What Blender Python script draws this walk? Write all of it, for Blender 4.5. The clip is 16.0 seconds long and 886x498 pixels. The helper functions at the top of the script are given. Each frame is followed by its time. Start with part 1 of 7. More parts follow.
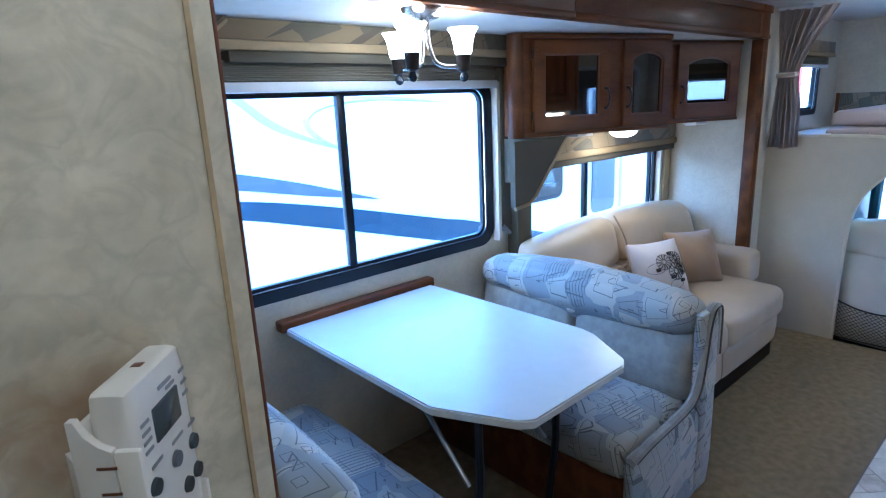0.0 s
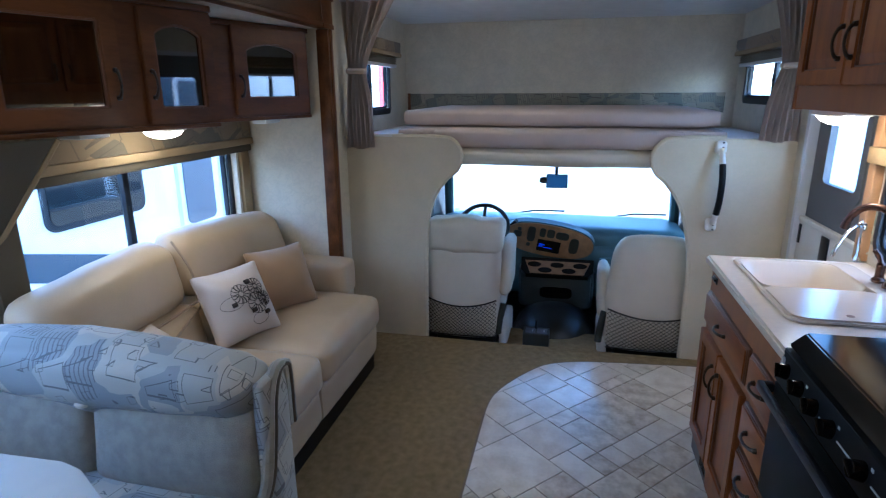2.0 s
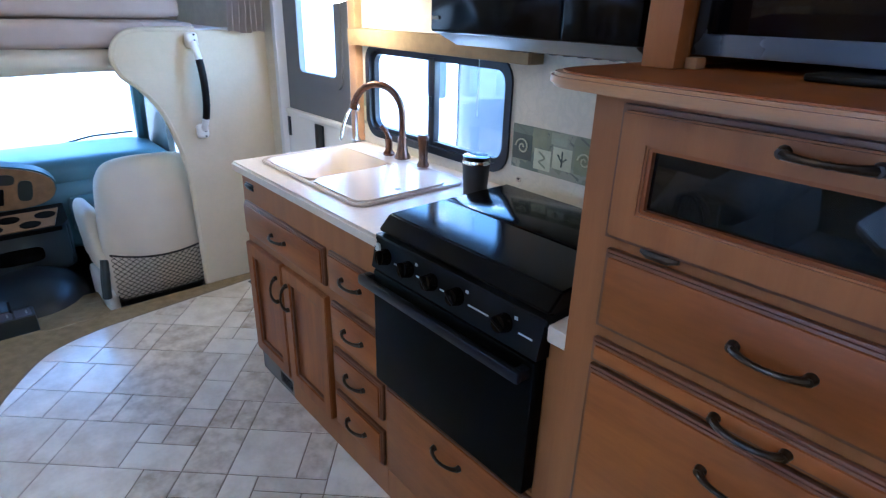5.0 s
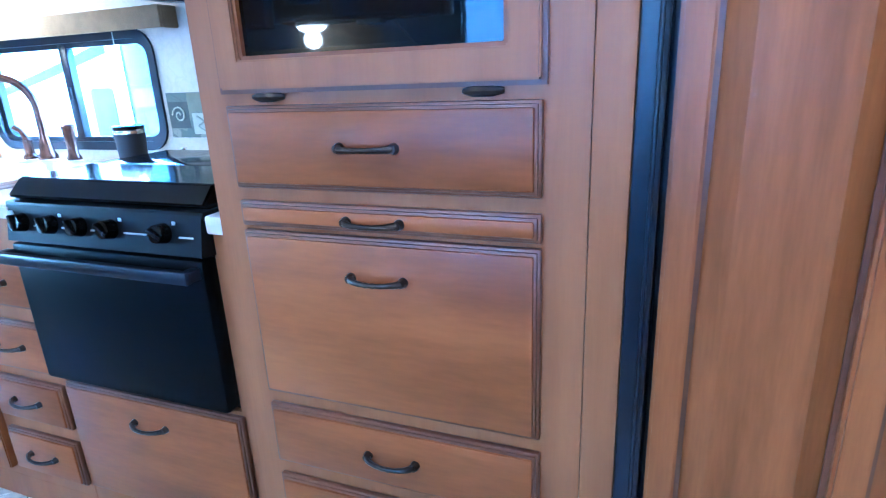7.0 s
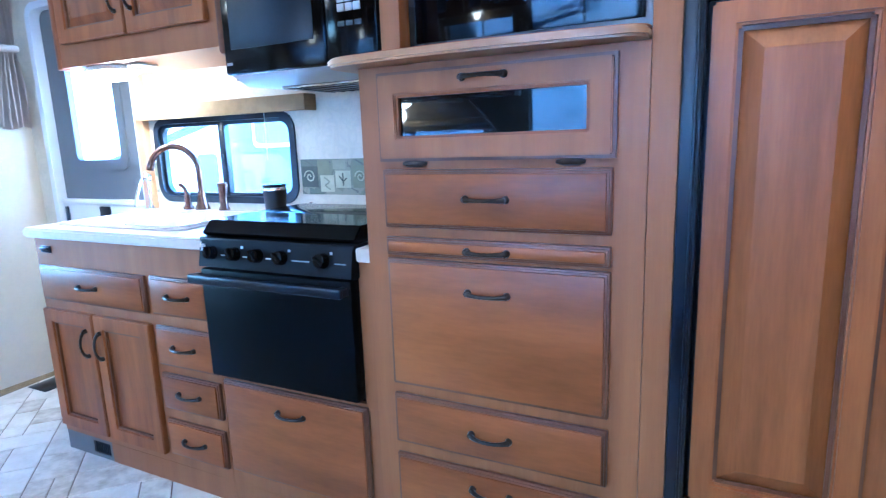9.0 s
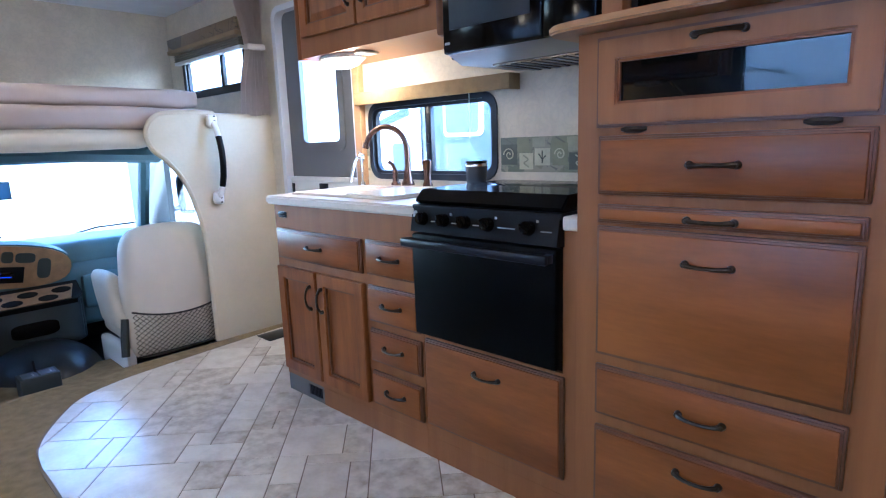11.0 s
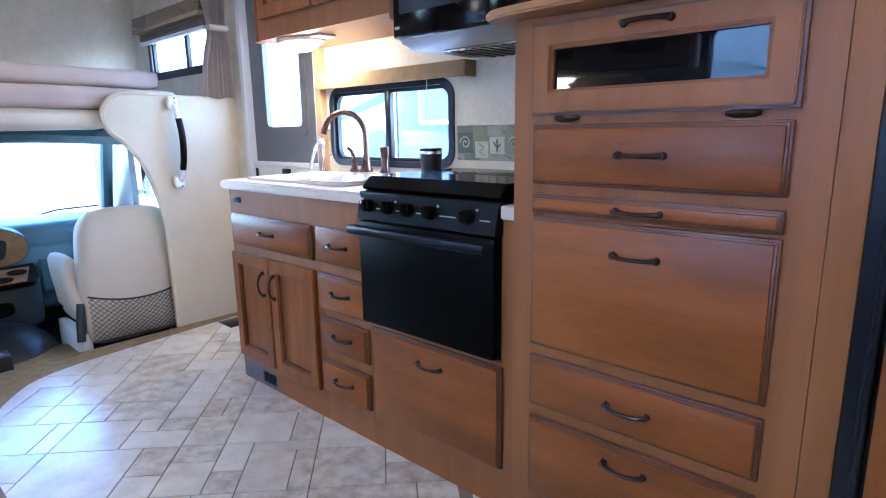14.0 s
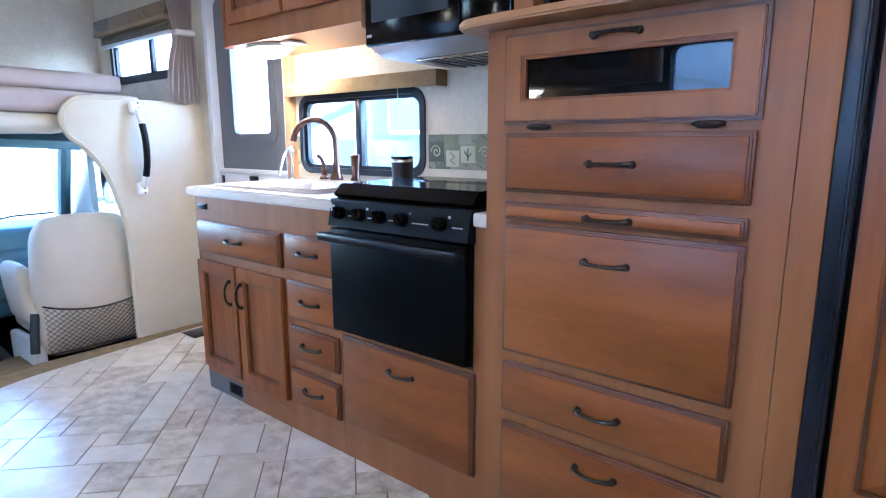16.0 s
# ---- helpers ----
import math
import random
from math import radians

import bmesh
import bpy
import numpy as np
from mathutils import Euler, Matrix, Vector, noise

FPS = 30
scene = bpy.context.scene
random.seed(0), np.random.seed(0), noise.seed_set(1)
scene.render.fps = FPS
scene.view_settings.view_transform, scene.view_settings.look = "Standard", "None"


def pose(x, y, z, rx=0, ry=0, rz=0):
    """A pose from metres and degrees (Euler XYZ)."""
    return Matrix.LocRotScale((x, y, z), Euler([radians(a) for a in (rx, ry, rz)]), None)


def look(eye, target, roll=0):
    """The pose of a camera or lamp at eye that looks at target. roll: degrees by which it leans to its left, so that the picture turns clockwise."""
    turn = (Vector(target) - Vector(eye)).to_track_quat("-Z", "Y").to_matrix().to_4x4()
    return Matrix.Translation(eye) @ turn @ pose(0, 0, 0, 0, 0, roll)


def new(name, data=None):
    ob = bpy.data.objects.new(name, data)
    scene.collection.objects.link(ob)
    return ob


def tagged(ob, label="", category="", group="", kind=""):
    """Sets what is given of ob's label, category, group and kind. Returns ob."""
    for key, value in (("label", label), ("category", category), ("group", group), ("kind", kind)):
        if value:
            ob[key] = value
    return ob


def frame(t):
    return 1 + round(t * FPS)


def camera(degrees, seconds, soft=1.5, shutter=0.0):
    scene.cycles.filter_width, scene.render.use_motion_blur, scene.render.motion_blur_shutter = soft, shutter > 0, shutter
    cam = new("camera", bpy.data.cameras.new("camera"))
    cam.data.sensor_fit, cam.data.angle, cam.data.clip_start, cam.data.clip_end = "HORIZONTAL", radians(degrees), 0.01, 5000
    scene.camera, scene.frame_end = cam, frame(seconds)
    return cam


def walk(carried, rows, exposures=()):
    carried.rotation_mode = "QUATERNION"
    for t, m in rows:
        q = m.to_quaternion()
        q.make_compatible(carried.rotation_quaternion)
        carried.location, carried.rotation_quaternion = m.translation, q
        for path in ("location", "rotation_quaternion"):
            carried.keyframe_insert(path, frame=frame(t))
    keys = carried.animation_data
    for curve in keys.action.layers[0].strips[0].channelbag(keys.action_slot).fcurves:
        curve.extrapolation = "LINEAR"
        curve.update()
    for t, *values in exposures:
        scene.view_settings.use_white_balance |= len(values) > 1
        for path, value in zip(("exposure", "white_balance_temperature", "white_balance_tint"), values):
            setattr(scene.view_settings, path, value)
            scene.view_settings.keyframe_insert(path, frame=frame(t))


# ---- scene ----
cam = camera(75.8, 16.0, soft=1.15, shutter=0.12)
PATH = [
    (0, (0.029, -0.051, 1.603), (1.304, 1.41, 1.112), -2.6),
    (0.5, (0.132, -0.016, 1.634), (1.499, 1.373, 1.185), -2.2),
    (1, (0.478, 0.034, 1.621), (2.022, 1.217, 1.157), -1.8),
    (1.5, (0.73, -0.033, 1.581), (2.489, 0.776, 1.082), -0.8),
    (2, (0.806, 0.024, 1.569), (2.687, 0.445, 1.036), -0.3),
    (2.5, (0.899, 0.141, 1.586), (2.809, 0.314, 1.019), -0.3),
    (3, (1.113, 0.192, 1.546), (3.021, 0.328, 0.963), -0.6),
    (3.5, (1.297, 0.135, 1.538), (3.199, 0.07, 0.922), -1.4),
    (4, (1.286, 0.009, 1.51), (3.103, -0.492, 0.843), -1.3),
    (4.5, (1.24, 0.106, 1.5), (2.867, -0.814, 0.788), 0.1),
    (5, (1.226, 0.204, 1.451), (2.606, -1.01, 0.664), 1.5),
    (5.2, (1.225, 0.182, 1.397), (2.525, -1.102, 0.584), 1.6),
    (7.3, (0.949, 0.301, 1.149), (1.525, -1.529, 0.585), -2.7),
    (7.5, (0.932, 0.397, 1.174), (1.428, -1.466, 0.641), -2.5),
    (8, (0.881, 0.526, 1.244), (1.312, -1.388, 0.857), -2.1),
    (8.5, (0.874, 0.514, 1.237), (1.464, -1.365, 0.889), -2.8),
    (9, (0.941, 0.637, 1.173), (1.815, -1.122, 0.797), -2.0),
    (9.5, (0.968, 0.66, 1.156), (2.05, -0.98, 0.781), -2.2),
    (10, (1.009, 0.718, 1.112), (2.242, -0.814, 0.747), -2.6),
    (10.2, (1.007, 0.726, 1.111), (2.269, -0.783, 0.748), -2.6),
    (12.3, (0.956, 0.707, 1.092), (2.391, -0.633, 0.713), -1.0),
    (12.5, (0.935, 0.677, 1.097), (2.354, -0.678, 0.71), -0.9),
    (13, (0.914, 0.629, 1.102), (2.295, -0.759, 0.695), -0.9),
    (13.5, (0.919, 0.618, 1.093), (2.268, -0.8, 0.685), -0.9),
    (14, (0.916, 0.626, 1.097), (2.233, -0.823, 0.691), -0.9),
    (14.5, (0.91, 0.623, 1.1), (2.198, -0.853, 0.699), -0.9),
    (15, (0.918, 0.626, 1.09), (2.183, -0.87, 0.687), -0.8),
    (15.5, (0.923, 0.631, 1.086), (2.172, -0.879, 0.684), -0.6),
    (16, (0.924, 0.639, 1.088), (2.158, -0.891, 0.718), -0.1),
]
EXPOSURES = [(0, 4.22, 3980, 5), (0.5, 3.8, 3950, 5), (1.0, 3.5, 4250, 6), (1.6, 3.55, 4400, 6), (2.5, 4.0, 4480, 6), (3.5, 4.4, 4520, 7), (4.0, 4.2, 4500, 7), (5.2, 4.5, 4500, 6), (7.3, 5.95, 3420, 3), (8.0, 5.9, 3680, 4), (8.5, 5.7, 3450, 4), (9.0, 5.65, 3720, 4), (9.6, 5.3, 4200, 7), (10, 5.1, 4350, 8), (12.3, 4.5, 4800, 14), (13.2, 4.7, 4680, 15), (14.5, 5.05, 4560, 10), (16, 5.15, 4550, 10)]
walk(cam, [(t, look(eye, target, roll)) for t, eye, target, roll in PATH], EXPOSURES)

# ---- world and sun ----
world = bpy.data.worlds.new("sky")
scene.world = world
world.use_nodes = True
wn = world.node_tree.nodes
sky = wn.new("ShaderNodeTexSky")
sky.sky_type = "NISHITA"
sky.sun_disc = False
sky.sun_elevation, sky.sun_rotation = radians(40), radians(270)
wn["Background"].inputs["Strength"].default_value = 0.15
world.node_tree.links.new(sky.outputs[0], wn["Background"].inputs["Color"])
sun = new("sun", bpy.data.lights.new("sun", "SUN"))
sun.data.energy, sun.data.angle, sun.data.color = 4.0, radians(0.6), (1.0, 0.95, 0.88)
sun.matrix_world = look((-10, 0.3, 8.5), (0, 0, 0))


def lamp(name, x, y, z, watts, size=0.1, color=(1.0, 0.72, 0.42)):
    li = bpy.data.lights.new(name, "POINT")
    li.energy, li.shadow_soft_size, li.color = watts, size, color
    ob = new(name, li)
    ob.location = (x, y, z)
    return ob


# ---- materials ----
def nodes_of(name):
    m = bpy.data.materials.new(name)
    m.use_nodes = True
    nt = m.node_tree
    return m, nt, nt.nodes["Principled BSDF"]


def mat(name, col, rough=0.5, metal=0.0, var=0.12, vscale=5.0, col2=None, stretch=(1, 1, 1), bump=0.0, bscale=120.0,
        coat=0.0, rand=0.0, spec=0.5, sheen=0.0, lo=0.35, hi=0.65):
    """A surface with colour variation at two scales, fine relief and uneven gloss."""
    m, nt, b = nodes_of(name)
    N, L = nt.nodes.new, nt.links.new
    tc, mp = N("ShaderNodeTexCoord"), N("ShaderNodeMapping")
    mp.inputs["Scale"].default_value = stretch
    L(tc.outputs["Object"], mp.inputs["Vector"])
    big, fine = N("ShaderNodeTexNoise"), N("ShaderNodeTexNoise")
    big.inputs["Scale"].default_value, big.inputs["Detail"].default_value = vscale, 6
    fine.inputs["Scale"].default_value, fine.inputs["Detail"].default_value = bscale, 4
    L(mp.outputs[0], big.inputs["Vector"])
    L(mp.outputs[0], fine.inputs["Vector"])
    if col2 is None:
        col2 = tuple(min(1, c * (1 + var)) for c in col)
        col = tuple(c * (1 - var) for c in col)
    ramp = N("ShaderNodeValToRGB")
    ramp.color_ramp.elements[0].position, ramp.color_ramp.elements[1].position = lo, hi
    ramp.color_ramp.elements[0].color, ramp.color_ramp.elements[1].color = (*col, 1), (*col2, 1)
    add = N("ShaderNodeMath")
    add.operation = "MULTIPLY_ADD"
    add.inputs[1].default_value, add.inputs[2].default_value = 0.25, -0.125
    L(fine.outputs[0], add.inputs[0])
    sm = N("ShaderNodeMath")
    L(big.outputs[0], sm.inputs[0])
    L(add.outputs[0], sm.inputs[1])
    last = sm
    if rand:
        oi, rm = N("ShaderNodeObjectInfo"), N("ShaderNodeMath")
        rm.operation = "MULTIPLY_ADD"
        rm.inputs[1].default_value, rm.inputs[2].default_value = rand, -rand / 2
        L(oi.outputs["Random"], rm.inputs[0])
        s2 = N("ShaderNodeMath")
        L(sm.outputs[0], s2.inputs[0])
        L(rm.outputs[0], s2.inputs[1])
        last = s2
    L(last.outputs[0], ramp.inputs[0])
    L(ramp.outputs[0], b.inputs["Base Color"])
    mr = N("ShaderNodeMapRange")
    mr.inputs["To Min"].default_value, mr.inputs["To Max"].default_value = rough * 0.85, min(1, rough * 1.15)
    L(big.outputs[0], mr.inputs["Value"])
    L(mr.outputs[0], b.inputs["Roughness"])
    b.inputs["Metallic"].default_value = metal
    b.inputs["Coat Weight"].default_value = coat
    b.inputs["Coat Roughness"].default_value = 0.15
    b.inputs["Specular IOR Level"].default_value = spec
    b.inputs["Sheen Weight"].default_value = sheen
    if bump:
        bp = N("ShaderNodeBump")
        bp.inputs["Strength"].default_value, bp.inputs["Distance"].default_value = bump, 0.004
        L(fine.outputs[0], bp.inputs["Height"])
        L(bp.outputs[0], b.inputs["Normal"])
    return m


def glow(name, col, strength):
    m, nt, b = nodes_of(name)
    b.inputs["Base Color"].default_value = (0.9, 0.88, 0.82, 1)
    b.inputs["Emission Color"].default_value, b.inputs["Emission Strength"].default_value = (*col, 1), strength
    return m


def pane_glass(name, tint=(0.93, 0.96, 0.97)):
    m, nt, b = nodes_of(name)
    N, L = nt.nodes.new, nt.links.new
    tr, gl, lw, pw, mx = N("ShaderNodeBsdfTransparent"), N("ShaderNodeBsdfGlossy"), N("ShaderNodeLayerWeight"), N("ShaderNodeMath"), N("ShaderNodeMixShader")
    tr.inputs[0].default_value = (*tint, 1)
    gl.inputs["Roughness"].default_value = 0.01
    lw.inputs["Blend"].default_value = 0.18
    pw.operation = "MULTIPLY_ADD"
    pw.inputs[1].default_value, pw.inputs[2].default_value = 0.35, 0.02
    L(lw.outputs["Facing"], pw.inputs[0])
    L(pw.outputs[0], mx.inputs[0])
    L(tr.outputs[0], mx.inputs[1])
    L(gl.outputs[0], mx.inputs[2])
    L(mx.outputs[0], nt.nodes["Material Output"].inputs[0])
    return m


def printed_fabric(name, a, b_, c, scale, line=(0.1, 0.12, 0.14), bump=0.3, seed=0.0):
    """Woven cloth with a print of overlapping rectangles, outlined patches and strokes."""
    m, nt, b = nodes_of(name)
    N, L = nt.nodes.new, nt.links.new
    tc = N("ShaderNodeTexCoord")
    mp = N("ShaderNodeMapping")
    mp.inputs["Location"].default_value = (seed, seed * 0.7, seed * 0.3)
    mp.inputs["Rotation"].default_value = (0.25, 0.35, 0.12)
    L(tc.outputs["Object"], mp.inputs["Vector"])

    def cells(sc, feature, rnd):
        v = N("ShaderNodeTexVoronoi")
        v.distance = "CHEBYCHEV"
        v.feature = feature
        v.inputs["Scale"].default_value, v.inputs["Randomness"].default_value = sc, rnd
        L(mp.outputs[0], v.inputs["Vector"])
        return v
    v1, v2 = cells(scale, "F1", 0.55), cells(scale * 2.3, "F1", 0.8)
    e1 = N("ShaderNodeTexWave")
    e1.bands_direction, e1.wave_profile = "Y", "SAW"
    e1.inputs["Scale"].default_value, e1.inputs["Distortion"].default_value = scale * 2.2, 0.3
    L(mp.outputs[0], e1.inputs["Vector"])
    sep = N("ShaderNodeSeparateColor")
    L(v1.outputs["Color"], sep.inputs[0])
    sep2 = N("ShaderNodeSeparateColor")
    L(v2.outputs["Color"], sep2.inputs[0])
    r1 = N("ShaderNodeValToRGB")
    r1.color_ramp.interpolation = "CONSTANT"
    r1.color_ramp.elements[0].color = (*a, 1)
    r1.color_ramp.elements[1].position, r1.color_ramp.elements[1].color = 0.45, (*b_, 1)
    e = r1.color_ramp.elements.new(0.78)
    e.color = (*c, 1)
    L(sep.outputs[0], r1.inputs[0])

    def band(src, lo, hi):
        x, y, z = N("ShaderNodeMath"), N("ShaderNodeMath"), N("ShaderNodeMath")
        x.operation, y.operation, z.operation = "GREATER_THAN", "LESS_THAN", "MULTIPLY"
        L(src, x.inputs[0])
        L(src, y.inputs[0])
        x.inputs[1].default_value, y.inputs[1].default_value = lo, hi
        L(x.outputs[0], z.inputs[0])
        L(y.outputs[0], z.inputs[1])
        return z
    ring = band(v1.outputs["Distance"], 0.37, 0.39)
    ring2 = band(v2.outputs["Distance"], 0.24, 0.28)
    pick = band(sep2.outputs[1], 0.0, 0.55)
    stripes = band(e1.outputs["Fac"], 0.0, 0.22)
    pick2 = band(sep.outputs[2], 0.0, 0.17)

    def times(p, q):
        z = N("ShaderNodeMath")
        z.operation = "MULTIPLY"
        L(p.outputs[0], z.inputs[0])
        L(q.outputs[0], z.inputs[1])
        return z

    def most(p, q):
        z = N("ShaderNodeMath")
        z.operation = "MAXIMUM"
        L(p.outputs[0], z.inputs[0])
        L(q.outputs[0], z.inputs[1])
        return z
    mask = most(ring, most(times(ring2, pick), times(stripes, pick2)))
    soft = N("ShaderNodeMath")
    soft.operation = "MULTIPLY"
    soft.inputs[1].default_value = 0.8
    L(mask.outputs[0], soft.inputs[0])
    mix = N("ShaderNodeMix")
    mix.data_type = "RGBA"
    L(soft.outputs[0], mix.inputs[0])
    L(r1.outputs[0], mix.inputs[6])
    mix.inputs[7].default_value = (*line, 1)
    L(mix.outputs[2], b.inputs["Base Color"])
    b.inputs["Roughness"].default_value = 0.85
    b.inputs["Sheen Weight"].default_value = 0.2
    nz = N("ShaderNodeTexNoise")
    nz.inputs["Scale"].default_value = 600
    L(tc.outputs["Object"], nz.inputs["Vector"])
    bp = N("ShaderNodeBump")
    bp.inputs["Strength"].default_value, bp.inputs["Distance"].default_value = bump, 0.002
    L(nz.outputs[0], bp.inputs["Height"])
    L(bp.outputs[0], b.inputs["Normal"])
    return m


M = {}
M["wall"] = mat("marbled_vinyl_wallpaper", (0.53, 0.475, 0.36), 0.6, col2=(0.635, 0.575, 0.445), vscale=7, bump=0.08, bscale=70, lo=0.25, hi=0.75)
wt = M["wall"].node_tree
vein, vsub, vabs, vmap, vmix = (wt.nodes.new("ShaderNode" + k) for k in ("TexNoise", "Math", "Math", "ValToRGB", "Mix"))
vein.inputs["Scale"].default_value, vein.inputs["Detail"].default_value, vein.inputs["Distortion"].default_value = 20.0, 7.0, 0.8
vsub.operation, vabs.operation = "SUBTRACT", "ABSOLUTE"
vsub.inputs[1].default_value = 0.5
vmap.color_ramp.elements[0].color, vmap.color_ramp.elements[1].color = (0.2, 0.2, 0.2, 1), (0, 0, 0, 1)
vmap.color_ramp.elements[0].position, vmap.color_ramp.elements[1].position = 0.0, 0.07
vmix.data_type = "RGBA"
vmix.inputs[7].default_value = (0.36, 0.34, 0.27, 1)
wt.links.new(wt.nodes["Texture Coordinate"].outputs["Object"], vein.inputs["Vector"])
wt.links.new(vein.outputs[0], vsub.inputs[0])
wt.links.new(vsub.outputs[0], vabs.inputs[0])
wt.links.new(vabs.outputs[0], vmap.inputs[0])
wt.links.new(vmap.outputs[0], vmix.inputs[0])
wt.links.new(wt.nodes["Color Ramp"].outputs[0], vmix.inputs[6])
wt.links.new(vmix.outputs[2], wt.nodes["Principled BSDF"].inputs["Base Color"])
vmap.name, vmix.name, vein.name = "vein_map", "vein_mix", "vein"
# the older paper of the hall partition: greyer, with plainer veins and one brown patch behind the remote
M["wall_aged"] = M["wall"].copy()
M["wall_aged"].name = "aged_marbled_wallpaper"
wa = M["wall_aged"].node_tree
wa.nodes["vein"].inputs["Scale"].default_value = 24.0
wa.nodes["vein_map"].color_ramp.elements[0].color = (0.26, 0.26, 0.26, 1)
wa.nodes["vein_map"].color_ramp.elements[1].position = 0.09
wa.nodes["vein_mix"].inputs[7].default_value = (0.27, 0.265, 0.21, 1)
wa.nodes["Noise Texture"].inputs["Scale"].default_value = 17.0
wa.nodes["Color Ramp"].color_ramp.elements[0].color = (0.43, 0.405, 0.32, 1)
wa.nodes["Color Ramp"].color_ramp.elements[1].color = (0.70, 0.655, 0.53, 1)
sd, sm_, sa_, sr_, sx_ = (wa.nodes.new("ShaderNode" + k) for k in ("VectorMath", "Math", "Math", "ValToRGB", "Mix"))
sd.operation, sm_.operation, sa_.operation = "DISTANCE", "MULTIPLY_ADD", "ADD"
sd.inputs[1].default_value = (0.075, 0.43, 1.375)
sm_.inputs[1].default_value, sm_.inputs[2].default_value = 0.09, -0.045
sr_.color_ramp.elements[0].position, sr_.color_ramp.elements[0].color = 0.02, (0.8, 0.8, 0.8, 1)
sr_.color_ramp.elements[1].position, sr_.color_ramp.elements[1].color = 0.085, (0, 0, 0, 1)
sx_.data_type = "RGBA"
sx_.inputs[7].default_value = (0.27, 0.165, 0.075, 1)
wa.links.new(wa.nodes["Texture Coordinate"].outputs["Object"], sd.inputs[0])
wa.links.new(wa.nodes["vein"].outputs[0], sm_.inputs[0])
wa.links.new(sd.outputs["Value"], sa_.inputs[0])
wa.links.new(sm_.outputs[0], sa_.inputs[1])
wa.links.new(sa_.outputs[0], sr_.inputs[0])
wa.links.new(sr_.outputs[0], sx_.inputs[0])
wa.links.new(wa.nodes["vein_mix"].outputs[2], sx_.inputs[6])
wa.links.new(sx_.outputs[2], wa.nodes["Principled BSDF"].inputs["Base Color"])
M["wall_plain"] = M["wall"].copy()
M["wall_plain"].name = "smooth_cream_vinyl"
wp_ = M["wall_plain"].node_tree.nodes
wp_["vein_map"].color_ramp.elements[0].color = (0.06, 0.06, 0.06, 1)
wp_["Color Ramp"].color_ramp.elements[0].color, wp_["Color Ramp"].color_ramp.elements[1].color = (0.545, 0.47, 0.335, 1), (0.60, 0.52, 0.38, 1)
M["ceiling"] = mat("ceiling_cloth", (0.70, 0.70, 0.68), 0.7, var=0.04, vscale=9, bump=0.08, bscale=300)
M["wood_x"] = mat("maple_stain_across", (0.155, 0.046, 0.0085), 0.40, vscale=6, col2=(0.285, 0.092, 0.018), stretch=(0.35, 2, 2), bump=0.04, bscale=60, coat=0.04, rand=0.15, spec=0.28, lo=0.28, hi=0.72)
M["wood_z"] = mat("maple_stain_upright", (0.165, 0.050, 0.0095), 0.40, vscale=6, col2=(0.315, 0.105, 0.022), stretch=(3, 3, 0.3), bump=0.04, bscale=60, coat=0.04, rand=0.15, spec=0.28, lo=0.28, hi=0.72)
M["wood_frame"] = mat("maple_face_frame", (0.222, 0.082, 0.0225), 0.45, vscale=5, col2=(0.305, 0.120, 0.036), stretch=(3.5, 3.5, 0.25), bump=0.04, bscale=60, coat=0.03, spec=0.3, lo=0.25, hi=0.75)
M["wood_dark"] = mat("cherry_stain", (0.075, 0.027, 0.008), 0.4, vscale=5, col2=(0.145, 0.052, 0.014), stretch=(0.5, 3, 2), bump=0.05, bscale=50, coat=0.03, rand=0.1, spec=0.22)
M["groove"] = mat("dark_glazed_edge", (0.12, 0.042, 0.015), 0.4, var=0.2)
M["wood_edge"] = mat("light_wood_edge", (0.46, 0.26, 0.12), 0.35, vscale=5, stretch=(0.4, 3, 3), var=0.15, bump=0.03)
M["shelf_edge"] = mat("brown_shelf_edge", (0.33, 0.165, 0.066), 0.35, vscale=5, stretch=(0.4, 3, 3), var=0.18, bump=0.03)
M["carpet"] = mat("tan_carpet", (0.195, 0.142, 0.064), 0.95, vscale=24, col2=(0.290, 0.216, 0.108), bump=0.9, bscale=260, sheen=0.05, spec=0.2, lo=0.3, hi=0.7)
M["tile"] = mat("stone_look_tile", (0.54, 0.47, 0.37), 0.3, vscale=10, col2=(0.78, 0.725, 0.63), bump=0.06, bscale=70, rand=0.3, coat=0.35, lo=0.2, hi=0.66)
M["tile_mottled"] = mat("mottled_stone_tile", (0.40, 0.33, 0.24), 0.3, vscale=16, col2=(0.72, 0.655, 0.55), bump=0.08, bscale=60, rand=0.14, coat=0.35, lo=0.3, hi=0.66)
M["grout"] = mat("tile_joint", (0.19, 0.145, 0.095), 0.7, var=0.1)
M["laminate"] = mat("white_laminate", (0.62, 0.62, 0.60), 0.3, var=0.02, vscale=20, bump=0.02, bscale=500, coat=0.1)
M["counter"] = mat("cream_countertop", (0.60, 0.51, 0.42), 0.3, var=0.04, vscale=60, bump=0.01, bscale=300)
M["sink"] = mat("cream_sink", (0.66, 0.56, 0.46), 0.22, var=0.02, coat=0.3)
M["gloss_black"] = mat("gloss_black_enamel", (0.003, 0.003, 0.0035), 0.12, var=0.2, spec=0.14)
M["black"] = mat("black_plastic", (0.005, 0.0055, 0.0065), 0.35, var=0.2, bump=0.03, bscale=400, spec=0.12)
M["oven"] = mat("oven_glass", (0.002, 0.0024, 0.003), 0.38, var=0.2, spec=0.045)
M["dark_trim"] = mat("fridge_trim", (0.008, 0.010, 0.016), 0.3, var=0.15, spec=0.3)
M["bronze"] = mat("oil_rubbed_bronze", (0.045, 0.035, 0.03), 0.32, metal=0.7, var=0.3, vscale=40)
